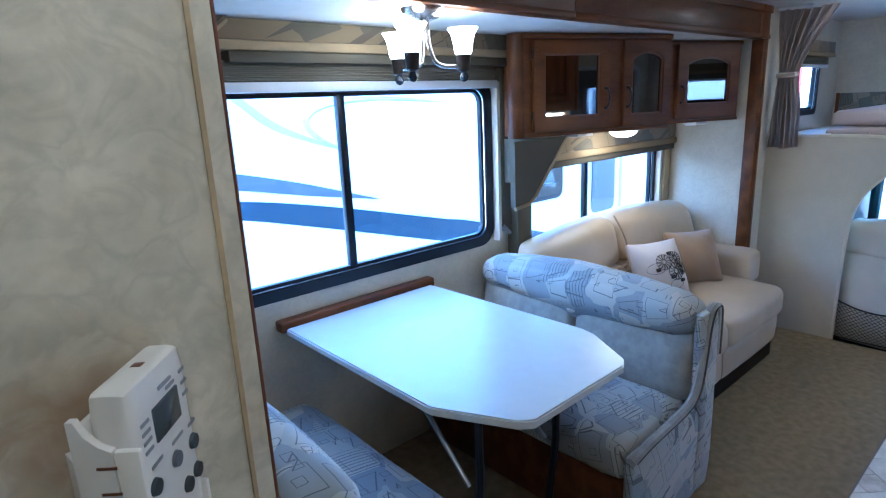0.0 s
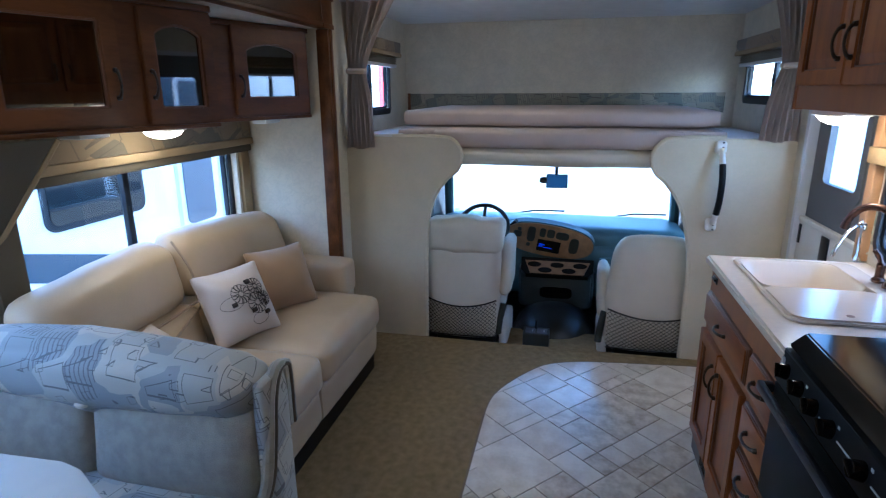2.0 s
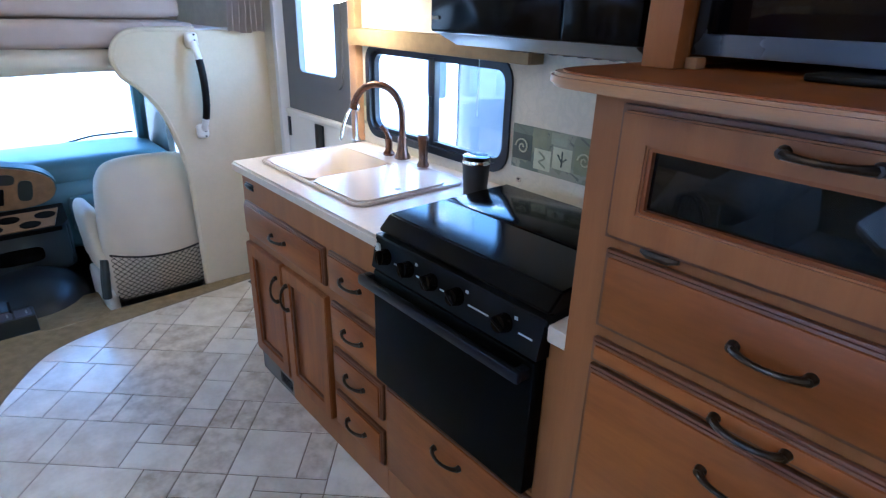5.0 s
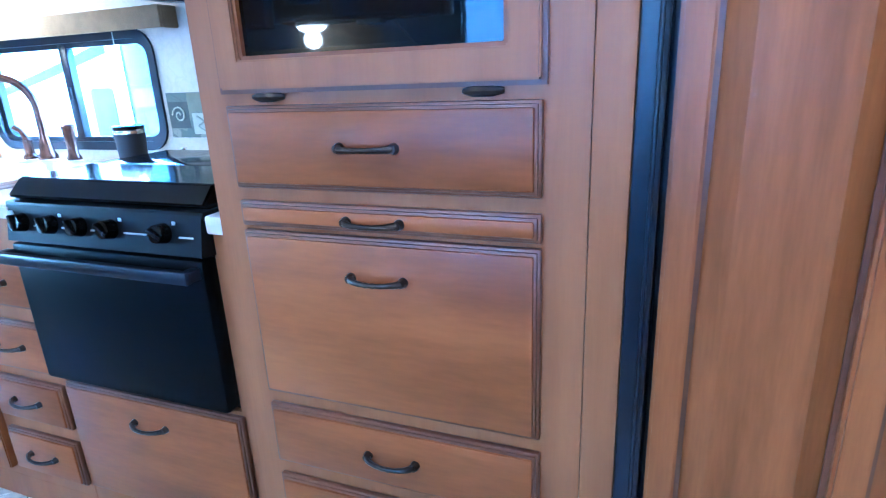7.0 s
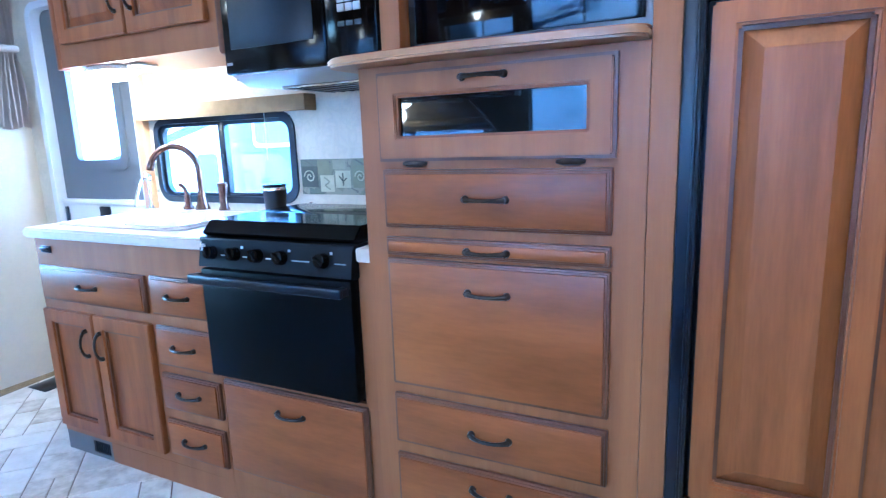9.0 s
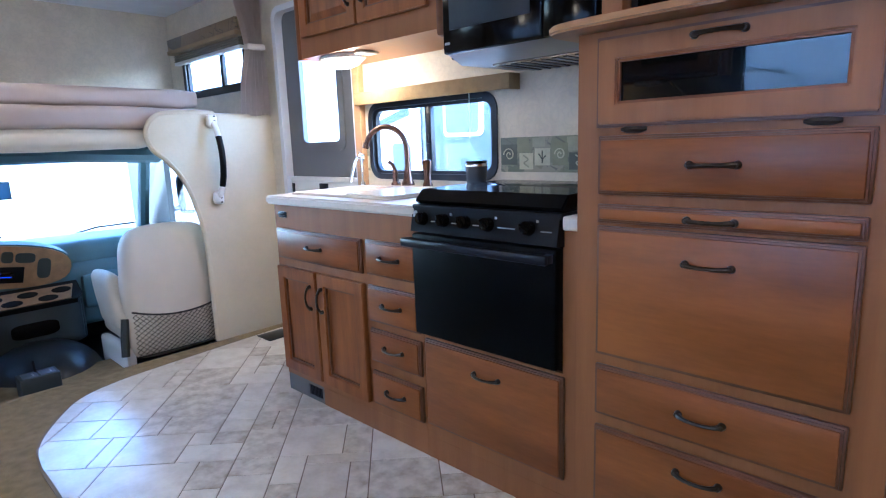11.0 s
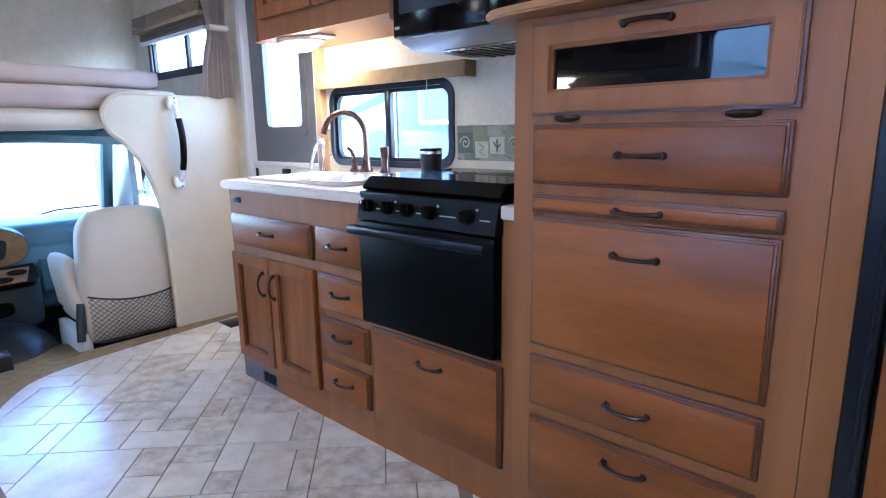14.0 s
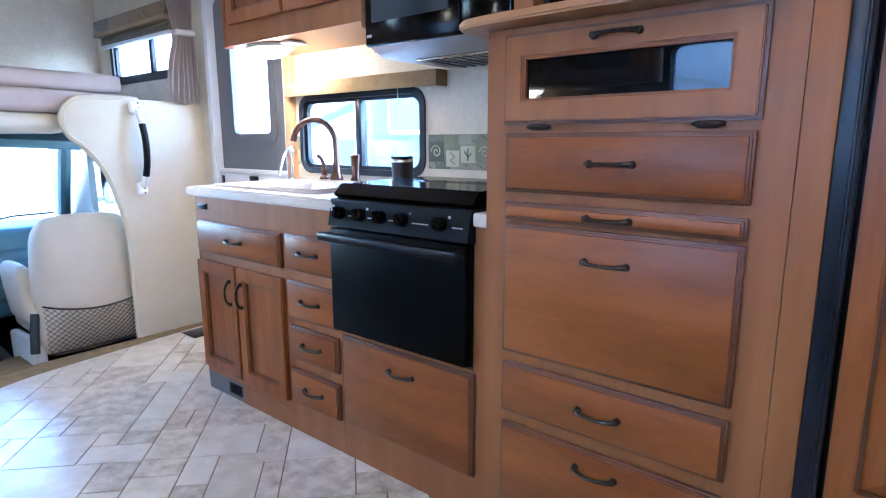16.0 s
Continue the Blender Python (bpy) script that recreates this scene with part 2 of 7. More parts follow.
M["copper"] = mat("brown_bronze_faucet", (0.14, 0.075, 0.05), 0.25, metal=0.8, var=0.25, vscale=30)
M["chrome"] = mat("chrome", (0.75, 0.75, 0.75), 0.12, metal=1.0, var=0.05)
M["nickel"] = mat("brushed_nickel", (0.42, 0.38, 0.34), 0.25, metal=1.0, var=0.1, vscale=40)
M["leather"] = mat("cream_leatherette", (0.51, 0.395, 0.255), 0.4, var=0.06, vscale=4, bump=0.12, bscale=220, spec=0.4)
M["seam"] = mat("seam_welt", (0.34, 0.26, 0.18), 0.6, var=0.1)
M["tan_cloth"] = mat("tan_cushion_cloth", (0.30, 0.188, 0.092), 0.8, var=0.08, bump=0.3, bscale=350, sheen=0.3)
M["cream_cloth"] = mat("cream_cushion_cloth", (0.62, 0.53, 0.44), 0.85, var=0.05, bump=0.3, bscale=400)
M["ink"] = mat("printed_ink", (0.05, 0.04, 0.035), 0.8, var=0.2)
M["seat_cloth"] = mat("cab_seat_cover", (0.56, 0.485, 0.37), 0.75, var=0.05, vscale=5, bump=0.2, bscale=300)
M["chenille"] = mat("grey_chenille", (0.315, 0.295, 0.245), 0.9, var=0.14, vscale=25, bump=0.5, bscale=300, sheen=0.4)
M["chenille_dark"] = mat("brown_piping", (0.10, 0.085, 0.065), 0.8, var=0.2, bump=0.3)
M["dinette"] = printed_fabric("dinette_print", (0.40, 0.39, 0.35), (0.275, 0.285, 0.285), (0.48, 0.445, 0.37), 9.0, line=(0.085, 0.085, 0.088))
M["border"] = printed_fabric("wall_border_print", (0.24, 0.22, 0.16), (0.17, 0.17, 0.14), (0.30, 0.27, 0.20), 9, line=(0.08, 0.075, 0.06), seed=3.0)
M["valance_print"] = printed_fabric("valance_print", (0.20, 0.145, 0.075), (0.105, 0.088, 0.056), (0.27, 0.20, 0.105), 4.6, line=(0.07, 0.056, 0.038), seed=7.0)
M["valance_tan"] = mat("tan_valance_cloth", (0.30, 0.22, 0.115), 0.85, var=0.08, bump=0.4, bscale=250)
M["valance_dark"] = mat("olive_valance_cloth", (0.095, 0.08, 0.052), 0.85, var=0.08, bump=0.4, bscale=250)
M["box_valance"] = mat("woven_box_valance", (0.27, 0.185, 0.085), 0.9, var=0.1, vscale=30, bump=0.5, bscale=250)
M["blind"] = mat("pleated_blind", (0.185, 0.165, 0.125), 0.85, var=0.06, bump=0.2, bscale=250)
M["curtain"] = mat("taupe_curtain", (0.58, 0.50, 0.44), 0.85, var=0.06, bump=0.3, bscale=350, sheen=0.2)
ct = M["curtain"].node_tree
ct_t, ct_m = ct.nodes.new("ShaderNodeBsdfTranslucent"), ct.nodes.new("ShaderNodeMixShader")
ct_t.inputs[0].default_value = (0.62, 0.54, 0.49, 1)
ct_m.inputs[0].default_value = 0.18
ct.links.new(ct.nodes["Principled BSDF"].outputs[0], ct_m.inputs[1])
ct.links.new(ct_t.outputs[0], ct_m.inputs[2])
ct.links.new(ct_m.outputs[0], ct.nodes["Material Output"].inputs[0])
M["mattress"] = mat("mauve_cushion_vinyl", (0.46, 0.38, 0.35), 0.65, var=0.05, bump=0.1, bscale=200)
M["roll"] = mat("padded_headliner", (0.62, 0.56, 0.46), 0.6, var=0.04)
M["frame_black"] = mat("window_frame_black", (0.006, 0.008, 0.013), 0.3, var=0.15, spec=0.3)
M["frame_white"] = mat("white_aluminium", (0.62, 0.63, 0.66), 0.35, var=0.03)
M["door_grey"] = mat("grey_door_panel", (0.115, 0.12, 0.13), 0.6, var=0.06, bump=0.1, bscale=200)
M["door_white"] = mat("white_door_panel", (0.66, 0.64, 0.60), 0.5, var=0.04)
M["white_plastic"] = mat("white_plastic", (0.72, 0.70, 0.66), 0.35, var=0.03)
M["dash"] = mat("teal_grey_dash", (0.075, 0.122, 0.128), 0.55, var=0.1, bump=0.15, bscale=350)
M["dash_dark"] = mat("charcoal_cab_plastic", (0.026, 0.031, 0.028), 0.45, var=0.15, bump=0.15, bscale=300)
M["burl"] = mat("tan_wood_look_bezel", (0.29, 0.155, 0.065), 0.3, var=0.15, vscale=20, coat=0.3)
M["rubber"] = mat("rubber_mat", (0.012, 0.013, 0.013), 0.38, var=0.2, bump=0.3)
M["net"] = mat("elastic_net", (0.02, 0.018, 0.016), 0.8, var=0.1)
M["mirror"] = mat("mirror", (0.8, 0.8, 0.8), 0.02, metal=1.0, var=0.01)
M["tint"] = mat("tinted_glass", (0.004, 0.005, 0.006), 0.03, var=0.1, spec=0.42, coat=0.03)
M["smoked_mirror"] = mat("smoked_mirror_glass", (0.15, 0.14, 0.13), 0.03, metal=1.0, var=0.03)
M["micro_mesh"] = mat("microwave_window_mesh", (0.016, 0.020, 0.026), 0.32, var=0.2, spec=0.25)
M["screen"] = mat("screen_black", (0.003, 0.003, 0.004), 0.06, var=0.1, spec=0.35)
M["silver"] = mat("silver_bezel", (0.30, 0.31, 0.33), 0.3, metal=0.6, var=0.05)
M["grey_key"] = mat("grey_keypad", (0.45, 0.47, 0.48), 0.5, var=0.05)
M["blue_lcd"] = glow("blue_display", (0.14, 0.40, 0.85), 0.013)
M["blue_text"] = glow("blue_characters", (0.05, 0.10, 1.0), 0.04)
for k_ in ("blue_lcd", "blue_text"):
    M[k_].node_tree.nodes["Principled BSDF"].inputs["Base Color"].default_value = (0.01, 0.02, 0.05, 1)
M["tv_edge"] = mat("dark_silver_bezel", (0.055, 0.055, 0.062), 0.28, metal=0.5, var=0.05)
M["lcd"] = mat("lcd_grey", (0.05, 0.06, 0.07), 0.2, var=0.1)
M["glass"] = pane_glass("window_glass")
M["frost_lit"] = glow("lit_frosted_glass", (1.0, 0.80, 0.55), 1.6)
M["lens_lit"] = glow("lit_lamp_lens", (1.0, 0.75, 0.45), 2.0)
M["knob_blue"] = mat("dark_blue_finial", (0.015, 0.02, 0.035), 0.2, var=0.1)
M["tumbler"] = mat("matt_black_tumbler", (0.015, 0.015, 0.016), 0.5, var=0.1)
M["rv_white"] = mat("white_fibreglass", (0.78, 0.79, 0.80), 0.3, var=0.02)
M["rv_navy"] = mat("navy_decal", (0.022, 0.042, 0.075), 0.3, var=0.05)
M["rv_blue"] = mat("blue_grey_decal", (0.09, 0.10, 0.13), 0.3, var=0.05)
M["rv_pale"] = mat("pale_blue_decal", (0.43, 0.50, 0.53), 0.3, var=0.05)
M["rv_grey"] = mat("grey_fibreglass", (0.05, 0.065, 0.09), 0.4, var=0.1)
M["asphalt"] = mat("pale_asphalt", (0.17, 0.165, 0.155), 0.9, var=0.2, vscale=3, bump=0.5, bscale=60)
M["border_green"] = printed_fabric("kitchen_border_print", (0.20, 0.21, 0.14), (0.26, 0.26, 0.19), (0.13, 0.15, 0.115), 14, line=(0.11, 0.12, 0.10), seed=11.0)
M["vent_tan"] = mat("taupe_vent_metal", (0.14, 0.125, 0.11), 0.45, metal=0.3, var=0.1)
for k_, c_ in (("patch_pale", (0.46, 0.45, 0.31)), ("patch_olive", (0.20, 0.21, 0.13)), ("patch_dark", (0.075, 0.09, 0.07)), ("patch_mid", (0.29, 0.30, 0.21))):
    M[k_] = mat("border_" + k_, c_, 0.7, var=0.1, vscale=20)
M["red"] = mat("red_paint", (0.5, 0.03, 0.03), 0.5, var=0.05)


# ---- mesh helpers ----
def box(x0, x1, y0, y1, z0, z1, bev=0.0, seg=2):
    x0, x1, y0, y1, z0, z1 = min(x0, x1), max(x0, x1), min(y0, y1), max(y0, y1), min(z0, z1), max(z0, z1)
    bm = bmesh.new()
    bmesh.ops.create_cube(bm, size=1)
    for v in bm.verts:
        v.co = Vector(((x0 + x1) / 2 + v.co.x * (x1 - x0), (y0 + y1) / 2 + v.co.y * (y1 - y0), (z0 + z1) / 2 + v.co.z * (z1 - z0)))
    bev = min(bev, 0.45 * min(x1 - x0, y1 - y0, z1 - z0))
    if bev > 0:
        bmesh.ops.bevel(bm, geom=list(bm.edges), offset=bev, segments=seg, profile=0.5, affect="EDGES")
    return bm


def join(*bms):
    out = bmesh.new()
    me = bpy.data.meshes.new("tmp")
    for b in bms:
        b.to_mesh(me)
        out.from_mesh(me)
        b.free()
    bpy.data.meshes.remove(me)
    return out


def cushion(x0, x1, y0, y1, z0, z1, r=0.04, n=10, puff=(0, 0, 0), wob=0.0, seed=0):
    """A soft rounded block, swollen outwards by puff along x, y and z, with slight creases."""
    bm = bmesh.new()
    bmesh.ops.create_cube(bm, size=2)
    bmesh.ops.subdivide_edges(bm, edges=list(bm.edges), cuts=n, use_grid_fill=True)
    c = Vector(((x0 + x1) / 2, (y0 + y1) / 2, (z0 + z1) / 2))
    h = Vector((abs(x1 - x0) / 2, abs(y1 - y0) / 2, abs(z1 - z0) / 2))
    r = min(r, 0.98 * min(h))
    for v in bm.verts:
        u = Vector(v.co)
        p = Vector((u.x * h.x, u.y * h.y, u.z * h.z))
        q = Vector([max(-(h[i] - r), min(h[i] - r, p[i])) for i in range(3)])
        d = p - q
        if d.length > 1e-6:
            p = q + d.normalized() * r
        fx, fy, fz = 1 - u.x * u.x, 1 - u.y * u.y, 1 - u.z * u.z
        p.x += puff[0] * u.x * fy * fz
        p.y += puff[1] * u.y * fx * fz
        p.z += puff[2] * u.z * fx * fy
        if wob:
            p += wob * noise.noise_vector((p + c) * 7 + Vector((seed, 0, 0)))
        v.co = c + p
    return bm


def prism(pts, axis, a, b):
    """A polygon given in the two other axes, drawn out along one axis from a to b."""
    bm = bmesh.new()
    order = {"x": lambda u, v, w: (w, u, v), "y": lambda u, v, w: (u, w, v), "z": lambda u, v, w: (u, v, w)}[axis]
    lo = [bm.verts.new(order(u, v, a)) for u, v in pts]
    hi = [bm.verts.new(order(u, v, b)) for u, v in pts]
    bm.faces.new(lo)
    bm.faces.new(hi)
    n = len(pts)
    for i in range(n):
        bm.faces.new((lo[i], lo[(i + 1) % n], hi[(i + 1) % n], hi[i]))
    bmesh.ops.recalc_face_normals(bm, faces=list(bm.faces))
    return bm


def ring_prism(outer, inner, axis, a, b):
    """A frame between two outlines with the same number of points."""
    bm = bmesh.new()
    order = {"x": lambda u, v, w: (w, u, v), "y": lambda u, v, w: (u, w, v), "z": lambda u, v, w: (u, v, w)}[axis]
    L = [[bm.verts.new(order(u, v, w)) for u, v in pts] for pts, w in ((outer, a), (inner, a), (inner, b), (outer, b))]
    n = len(outer)
    for k in range(4):
        p, q = L[k], L[(k + 1) % 4]
        for i in range(n):
            bm.faces.new((p[i], p[(i + 1) % n], q[(i + 1) % n], q[i]))
    bmesh.ops.recalc_face_normals(bm, faces=list(bm.faces))
    return bm


def rrect(u0, u1, v0, v1, r, n=6):
    pts = []
    for cx, cy, a0 in ((u1 - r, v1 - r, 0), (u0 + r, v1 - r, 90), (u0 + r, v0 + r, 180), (u1 - r, v0 + r, 270)):
        for i in range(n + 1):
            a = radians(a0 + 90 * i / n)
            pts.append((cx + r * math.cos(a), cy + r * math.sin(a)))
    return pts


def tube(pts, r, sides=8, radii=None, close=False):
    """A round bar along a line of points."""
    bm = bmesh.new()
    pts = [Vector(p) for p in pts]
    rings = []
    up = None
    for i, p in enumerate(pts):
        if close:
            d = pts[(i + 1) % len(pts)] - pts[i - 1]
        else:
            d = pts[min(i + 1, len(pts) - 1)] - pts[max(i - 1, 0)]
        d.normalize()
        if up is None:
            up = d.orthogonal().normalized()
        up = (up - d * up.dot(d)).normalized()
        s = d.cross(up)
        rr = radii[i] if radii else r
        rings.append([bm.verts.new(p + rr * (math.cos(2 * math.pi * k / sides) * up + math.sin(2 * math.pi * k / sides) * s)) for k in range(sides)])
    m = len(rings)
    for i in range(m if close else m - 1):
        A, B = rings[i], rings[(i + 1) % m]
        for k in range(sides):
            bm.faces.new((A[k], A[(k + 1) % sides], B[(k + 1) % sides], B[k]))
    if not close:
        bm.faces.new(rings[0][::-1])
        bm.faces.new(rings[-1])
    bmesh.ops.recalc_face_normals(bm, faces=list(bm.faces))
    return bm


def lathe(cx, cy, profile, n=20):
    """A turned shape round an upright axis; profile is (radius, z) from bottom to top."""
    bm = bmesh.new()
    rings = [[bm.verts.new((cx + r * math.cos(2 * math.pi * k / n), cy + r * math.sin(2 * math.pi * k / n), z)) for k in range(n)] for r, z in profile]
    for A, B in zip(rings, rings[1:]):
        for k in range(n):
            bm.faces.new((A[k], A[(k + 1) % n], B[(k + 1) % n], B[k]))
    bm.faces.new(rings[0][::-1])
    bm.faces.new(rings[-1])
    bmesh.ops.recalc_face_normals(bm, faces=list(bm.faces))
    return bm


def moved(bm, m):
    bm.transform(m)
    return bm


def mesh_ob(name, bm, material, smooth=True):
    me = bpy.data.meshes.new(name)
    bm.to_mesh(me)
    bm.free()
    me.materials.append(material)
    if smooth:
        me.shade_smooth()
        me.set_sharp_from_angle(angle=radians(38))
    return new(name, me)


def thing(name, x, y, z, label, category, group="", kind=""):
    ob = new(name)
    ob.empty_display_size = 0.05
    ob.matrix_world = Matrix.Translation((x, y, z))
    return tagged(ob, label, category, group, kind)


def part(name, bm, material, parent, label="", smooth=True):
    ob = mesh_ob(name, bm, material, smooth)
    ob.parent = parent
    root = parent if parent.parent is None else parent.parent
    if parent.parent is None:
        ob.matrix_parent_inverse = Matrix.Translation(-Vector(root.matrix_basis.translation))
    return tagged(ob, label)


def single(name, bm, material, label, category, group="", kind="", smooth=True):
    return tagged(mesh_ob(name, bm, material, smooth), label, category, group, kind)


def slab_with_holes(axis, a0, a1, u0, u1, v0, v1, holes):
    """A wall across one axis with rectangular openings, as (u0, u1, v0, v1), through its whole thickness."""
    us = sorted({u0, u1, *[min(max(h[0], u0), u1) for h in holes], *[min(max(h[1], u0), u1) for h in holes]})
    vs = sorted({v0, v1, *[min(max(h[2], v0), v1) for h in holes], *[min(max(h[3], v0), v1) for h in holes]})
    bm = bmesh.new()
    solid = {}
    for i in range(len(us) - 1):
        for j in range(len(vs) - 1):
            cu, cv = (us[i] + us[i + 1]) / 2, (vs[j] + vs[j + 1]) / 2
            solid[i, j] = not any(h[0] < cu < h[1] and h[2] < cv < h[3] for h in holes)
    order = {"x": lambda u, v, w: (w, u, v), "y": lambda u, v, w: (u, w, v), "z": lambda u, v, w: (u, v, w)}[axis]
    cache = {}

    def vert(i, j, k):
        if (i, j, k) not in cache:
            cache[i, j, k] = bm.verts.new(order(us[i], vs[j], (a0, a1)[k]))
        return cache[i, j, k]
    for (i, j), s in solid.items():
        if not s:
            continue
        bm.faces.new([vert(*q) for q in ((i, j, 0), (i + 1, j, 0), (i + 1, j + 1, 0), (i, j + 1, 0))])
        bm.faces.new([vert(*q) for q in ((i, j, 1), (i + 1, j, 1), (i + 1, j + 1, 1), (i, j + 1, 1))])
        for di, dj, e in ((-1, 0, ((i, j), (i, j + 1))), (1, 0, ((i + 1, j), (i + 1, j + 1))), (0, -1, ((i, j), (i + 1, j))), (0, 1, ((i, j + 1), (i + 1, j + 1)))):
            if not solid.get((i + di, j + dj), False):
                (p, q) = e
                bm.faces.new([vert(*p, 0), vert(*q, 0), vert(*q, 1), vert(*p, 1)])
    bmesh.ops.recalc_face_normals(bm, faces=list(bm.faces))
    return bm


# ---- the place ----
RW, LW, SW = -1.15, 1.40, 1.98      # kerb-side wall, road-side wall, slide-out wall
CEIL, SCEIL = 2.10, 1.912            # main ceiling, slide-out ceiling
BACK, PART, CAP = -1.7, 4.22, 5.57  # rear wall, cab partition, front of the bunk
T = 0.04


def structure(name, bm, material, label, category, smooth=False):
    return single(name, bm, material, label, category, kind="structure", smooth=smooth)


# openings: x0, x1, z0, z1
BIGWIN, SOFAWIN = (0.52, 2.14, 0.905, 1.70), (2.40, 3.80, 0.80, 1.30)
KWIN, DOORHOLE, BWR, BWL = (2.475, 3.245, 0.96, 1.29), (3.36, 4.06, 0.0, 1.87), (4.44, 5.33, 1.50, 1.78), (4.42, 5.10, 1.43, 1.80)
structure("floor", box(BACK, PART - 0.02, RW, SW, -0.06, -0.004), M["carpet"], "tan cut-pile carpet floor", "floor")
structure("wall_right", slab_with_holes("y", RW - T, RW, BACK, CAP, -0.06, CEIL, [KWIN, DOORHOLE, BWR, (4.22, 5.6, -0.1, 1.20)]), M["wall"],
          "cream marbled vinyl wall with window openings", "wall")
structure("wall_left", join(box(BACK, 0.36, LW, LW + T, -0.06, CEIL), box(3.97, 4.22, LW, LW + T, -0.06, CEIL),
          slab_with_holes("y", LW, LW + T, 4.22, CAP, 1.20, CEIL, [BWL])), M["wall"], "cream marbled vinyl wall", "wall")
structure("wall_slide", slab_with_holes("y", SW, SW + T, 0.36, 3.99, -0.06, SCEIL, [BIGWIN, SOFAWIN]), M["wall"],
          "cream marbled wall of the slide-out with two windows", "wall")
structure("wall_slide_front", box(3.95, 3.99, LW + 0.04, SW, -0.004, SCEIL), M["wall"], "cream marbled end wall beside the sofa", "wall")
structure("wall_slide_rear", box(0.36, 0.40, LW + 0.04, SW, -0.004, SCEIL), M["wall"], "cream marbled end wall of the slide-out", "wall")
structure("wall_front", box(CAP, CAP + T, RW, LW, 1.20, CEIL), M["wall"], "cream marbled front wall above the bunk", "wall")
structure("wall_rear", box(BACK - T, BACK, RW, LW, -0.06, CEIL), M["wall"], "cream rear wall", "wall")
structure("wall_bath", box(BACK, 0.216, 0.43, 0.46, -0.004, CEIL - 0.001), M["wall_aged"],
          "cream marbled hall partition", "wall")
structure("wall_hall", box(BACK, 0.36, -0.60, -0.56, -0.004, CEIL), M["wall"], "pale hall wall beside the fridge", "wall")
structure("wall_bath_end", box(0.19, 0.216, 0.461, LW, -0.004, CEIL - 0.001), M["wall"], "cream marbled wall behind the dinette", "wall")
structure("trim_corner", box(0.1945, 0.1995, 0.4275, 0.4305, -0.004, CEIL - 0.001, 0.001), mat("yellowed_corner_strip", (0.40, 0.31, 0.17), 0.5, var=0.2, vscale=12),
          "yellowed wallpaper corner strip", "trim")
structure("trim_corner_edge", box(0.2165, 0.2195, 0.4295, 0.46, -0.004, CEIL - 0.001, 0.001), M["groove"], "dark edge of the hall partition", "trim")
structure("ceiling", slab_with_holes("z", CEIL, CEIL + T, BACK, CAP + T, RW - T, LW + T, []), M["ceiling"], "white cloth ceiling", "ceiling")
structure("ceiling_slide", box(0.36, 3.99, LW + 0.045, SW + T, SCEIL, SCEIL + T), M["ceiling"], "white slide-out ceiling", "ceiling")

# wooden surround of the slide-out
fascia = thing("slide_surround", 2.1, LW, SCEIL, "cherry-stained wooden surround of the slide-out opening", "trim", kind="structure")
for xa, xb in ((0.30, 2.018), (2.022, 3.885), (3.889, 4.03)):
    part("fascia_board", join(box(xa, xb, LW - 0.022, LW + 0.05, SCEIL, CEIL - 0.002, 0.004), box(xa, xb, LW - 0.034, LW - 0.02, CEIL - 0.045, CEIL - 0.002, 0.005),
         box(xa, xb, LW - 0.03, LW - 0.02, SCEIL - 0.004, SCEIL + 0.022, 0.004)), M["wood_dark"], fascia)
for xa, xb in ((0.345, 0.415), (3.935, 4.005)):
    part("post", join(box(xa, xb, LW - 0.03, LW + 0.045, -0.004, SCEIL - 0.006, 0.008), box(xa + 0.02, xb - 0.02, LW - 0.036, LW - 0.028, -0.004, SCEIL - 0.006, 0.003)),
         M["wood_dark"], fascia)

# cab partition with its key-hole opening, a panel on each side


def smooth_line(pts, n=6):
    out = []
    for i in range(len(pts) - 1):
        p0, p1, p2, p3 = (Vector(pts[max(0, min(len(pts) - 1, i + k))]) for k in (-1, 0, 1, 2))
        for j in range(n):
            t = j / n
            out.append(tuple(0.5 * ((2 * p1) + (p2 - p0) * t + (2 * p0 - 5 * p1 + 4 * p2 - p3) * t * t + (3 * p1 - p0 - 3 * p2 + p3) * t ** 3)))
    return out + [tuple(pts[-1])]


edge_l = smooth_line([(1.10, 1.302), (0.80, 1.300), (0.715, 1.275), (0.675, 1.20), (0.70, 1.115), (0.765, 1.055), (0.84, 0.95), (0.885, 0.80), (0.90, 0.60), (0.905, 0.30), (0.905, -0.004)])
edge_r = smooth_line([(-0.80, 1.312), (-0.56, 1.310), (-0.475, 1.285), (-0.43, 1.21), (-0.455, 1.125), (-0.52, 1.065), (-0.60, 0.95), (-0.65, 0.80), (-0.685, 0.60), (-0.69, 0.30), (-0.69, -0.004)])
for side, edge, wall_y in (("left", edge_l, LW), ("right", edge_r, RW)):
    pts = [(wall_y, -0.004), (wall_y, edge[0][1])] + edge
    structure("partition_" + side, prism(pts, "x", PART - 0.016, PART + 0.016), M["wall_plain"], "cream vinyl cab partition with a curved edge", "wall", smooth=True)
    structure("trim_partition_" + side, tube([(PART, y, z) for y, z in edge], 0.018, 8), M["wall_plain"], "rounded cream edging of the cab partition", "trim", smooth=True)

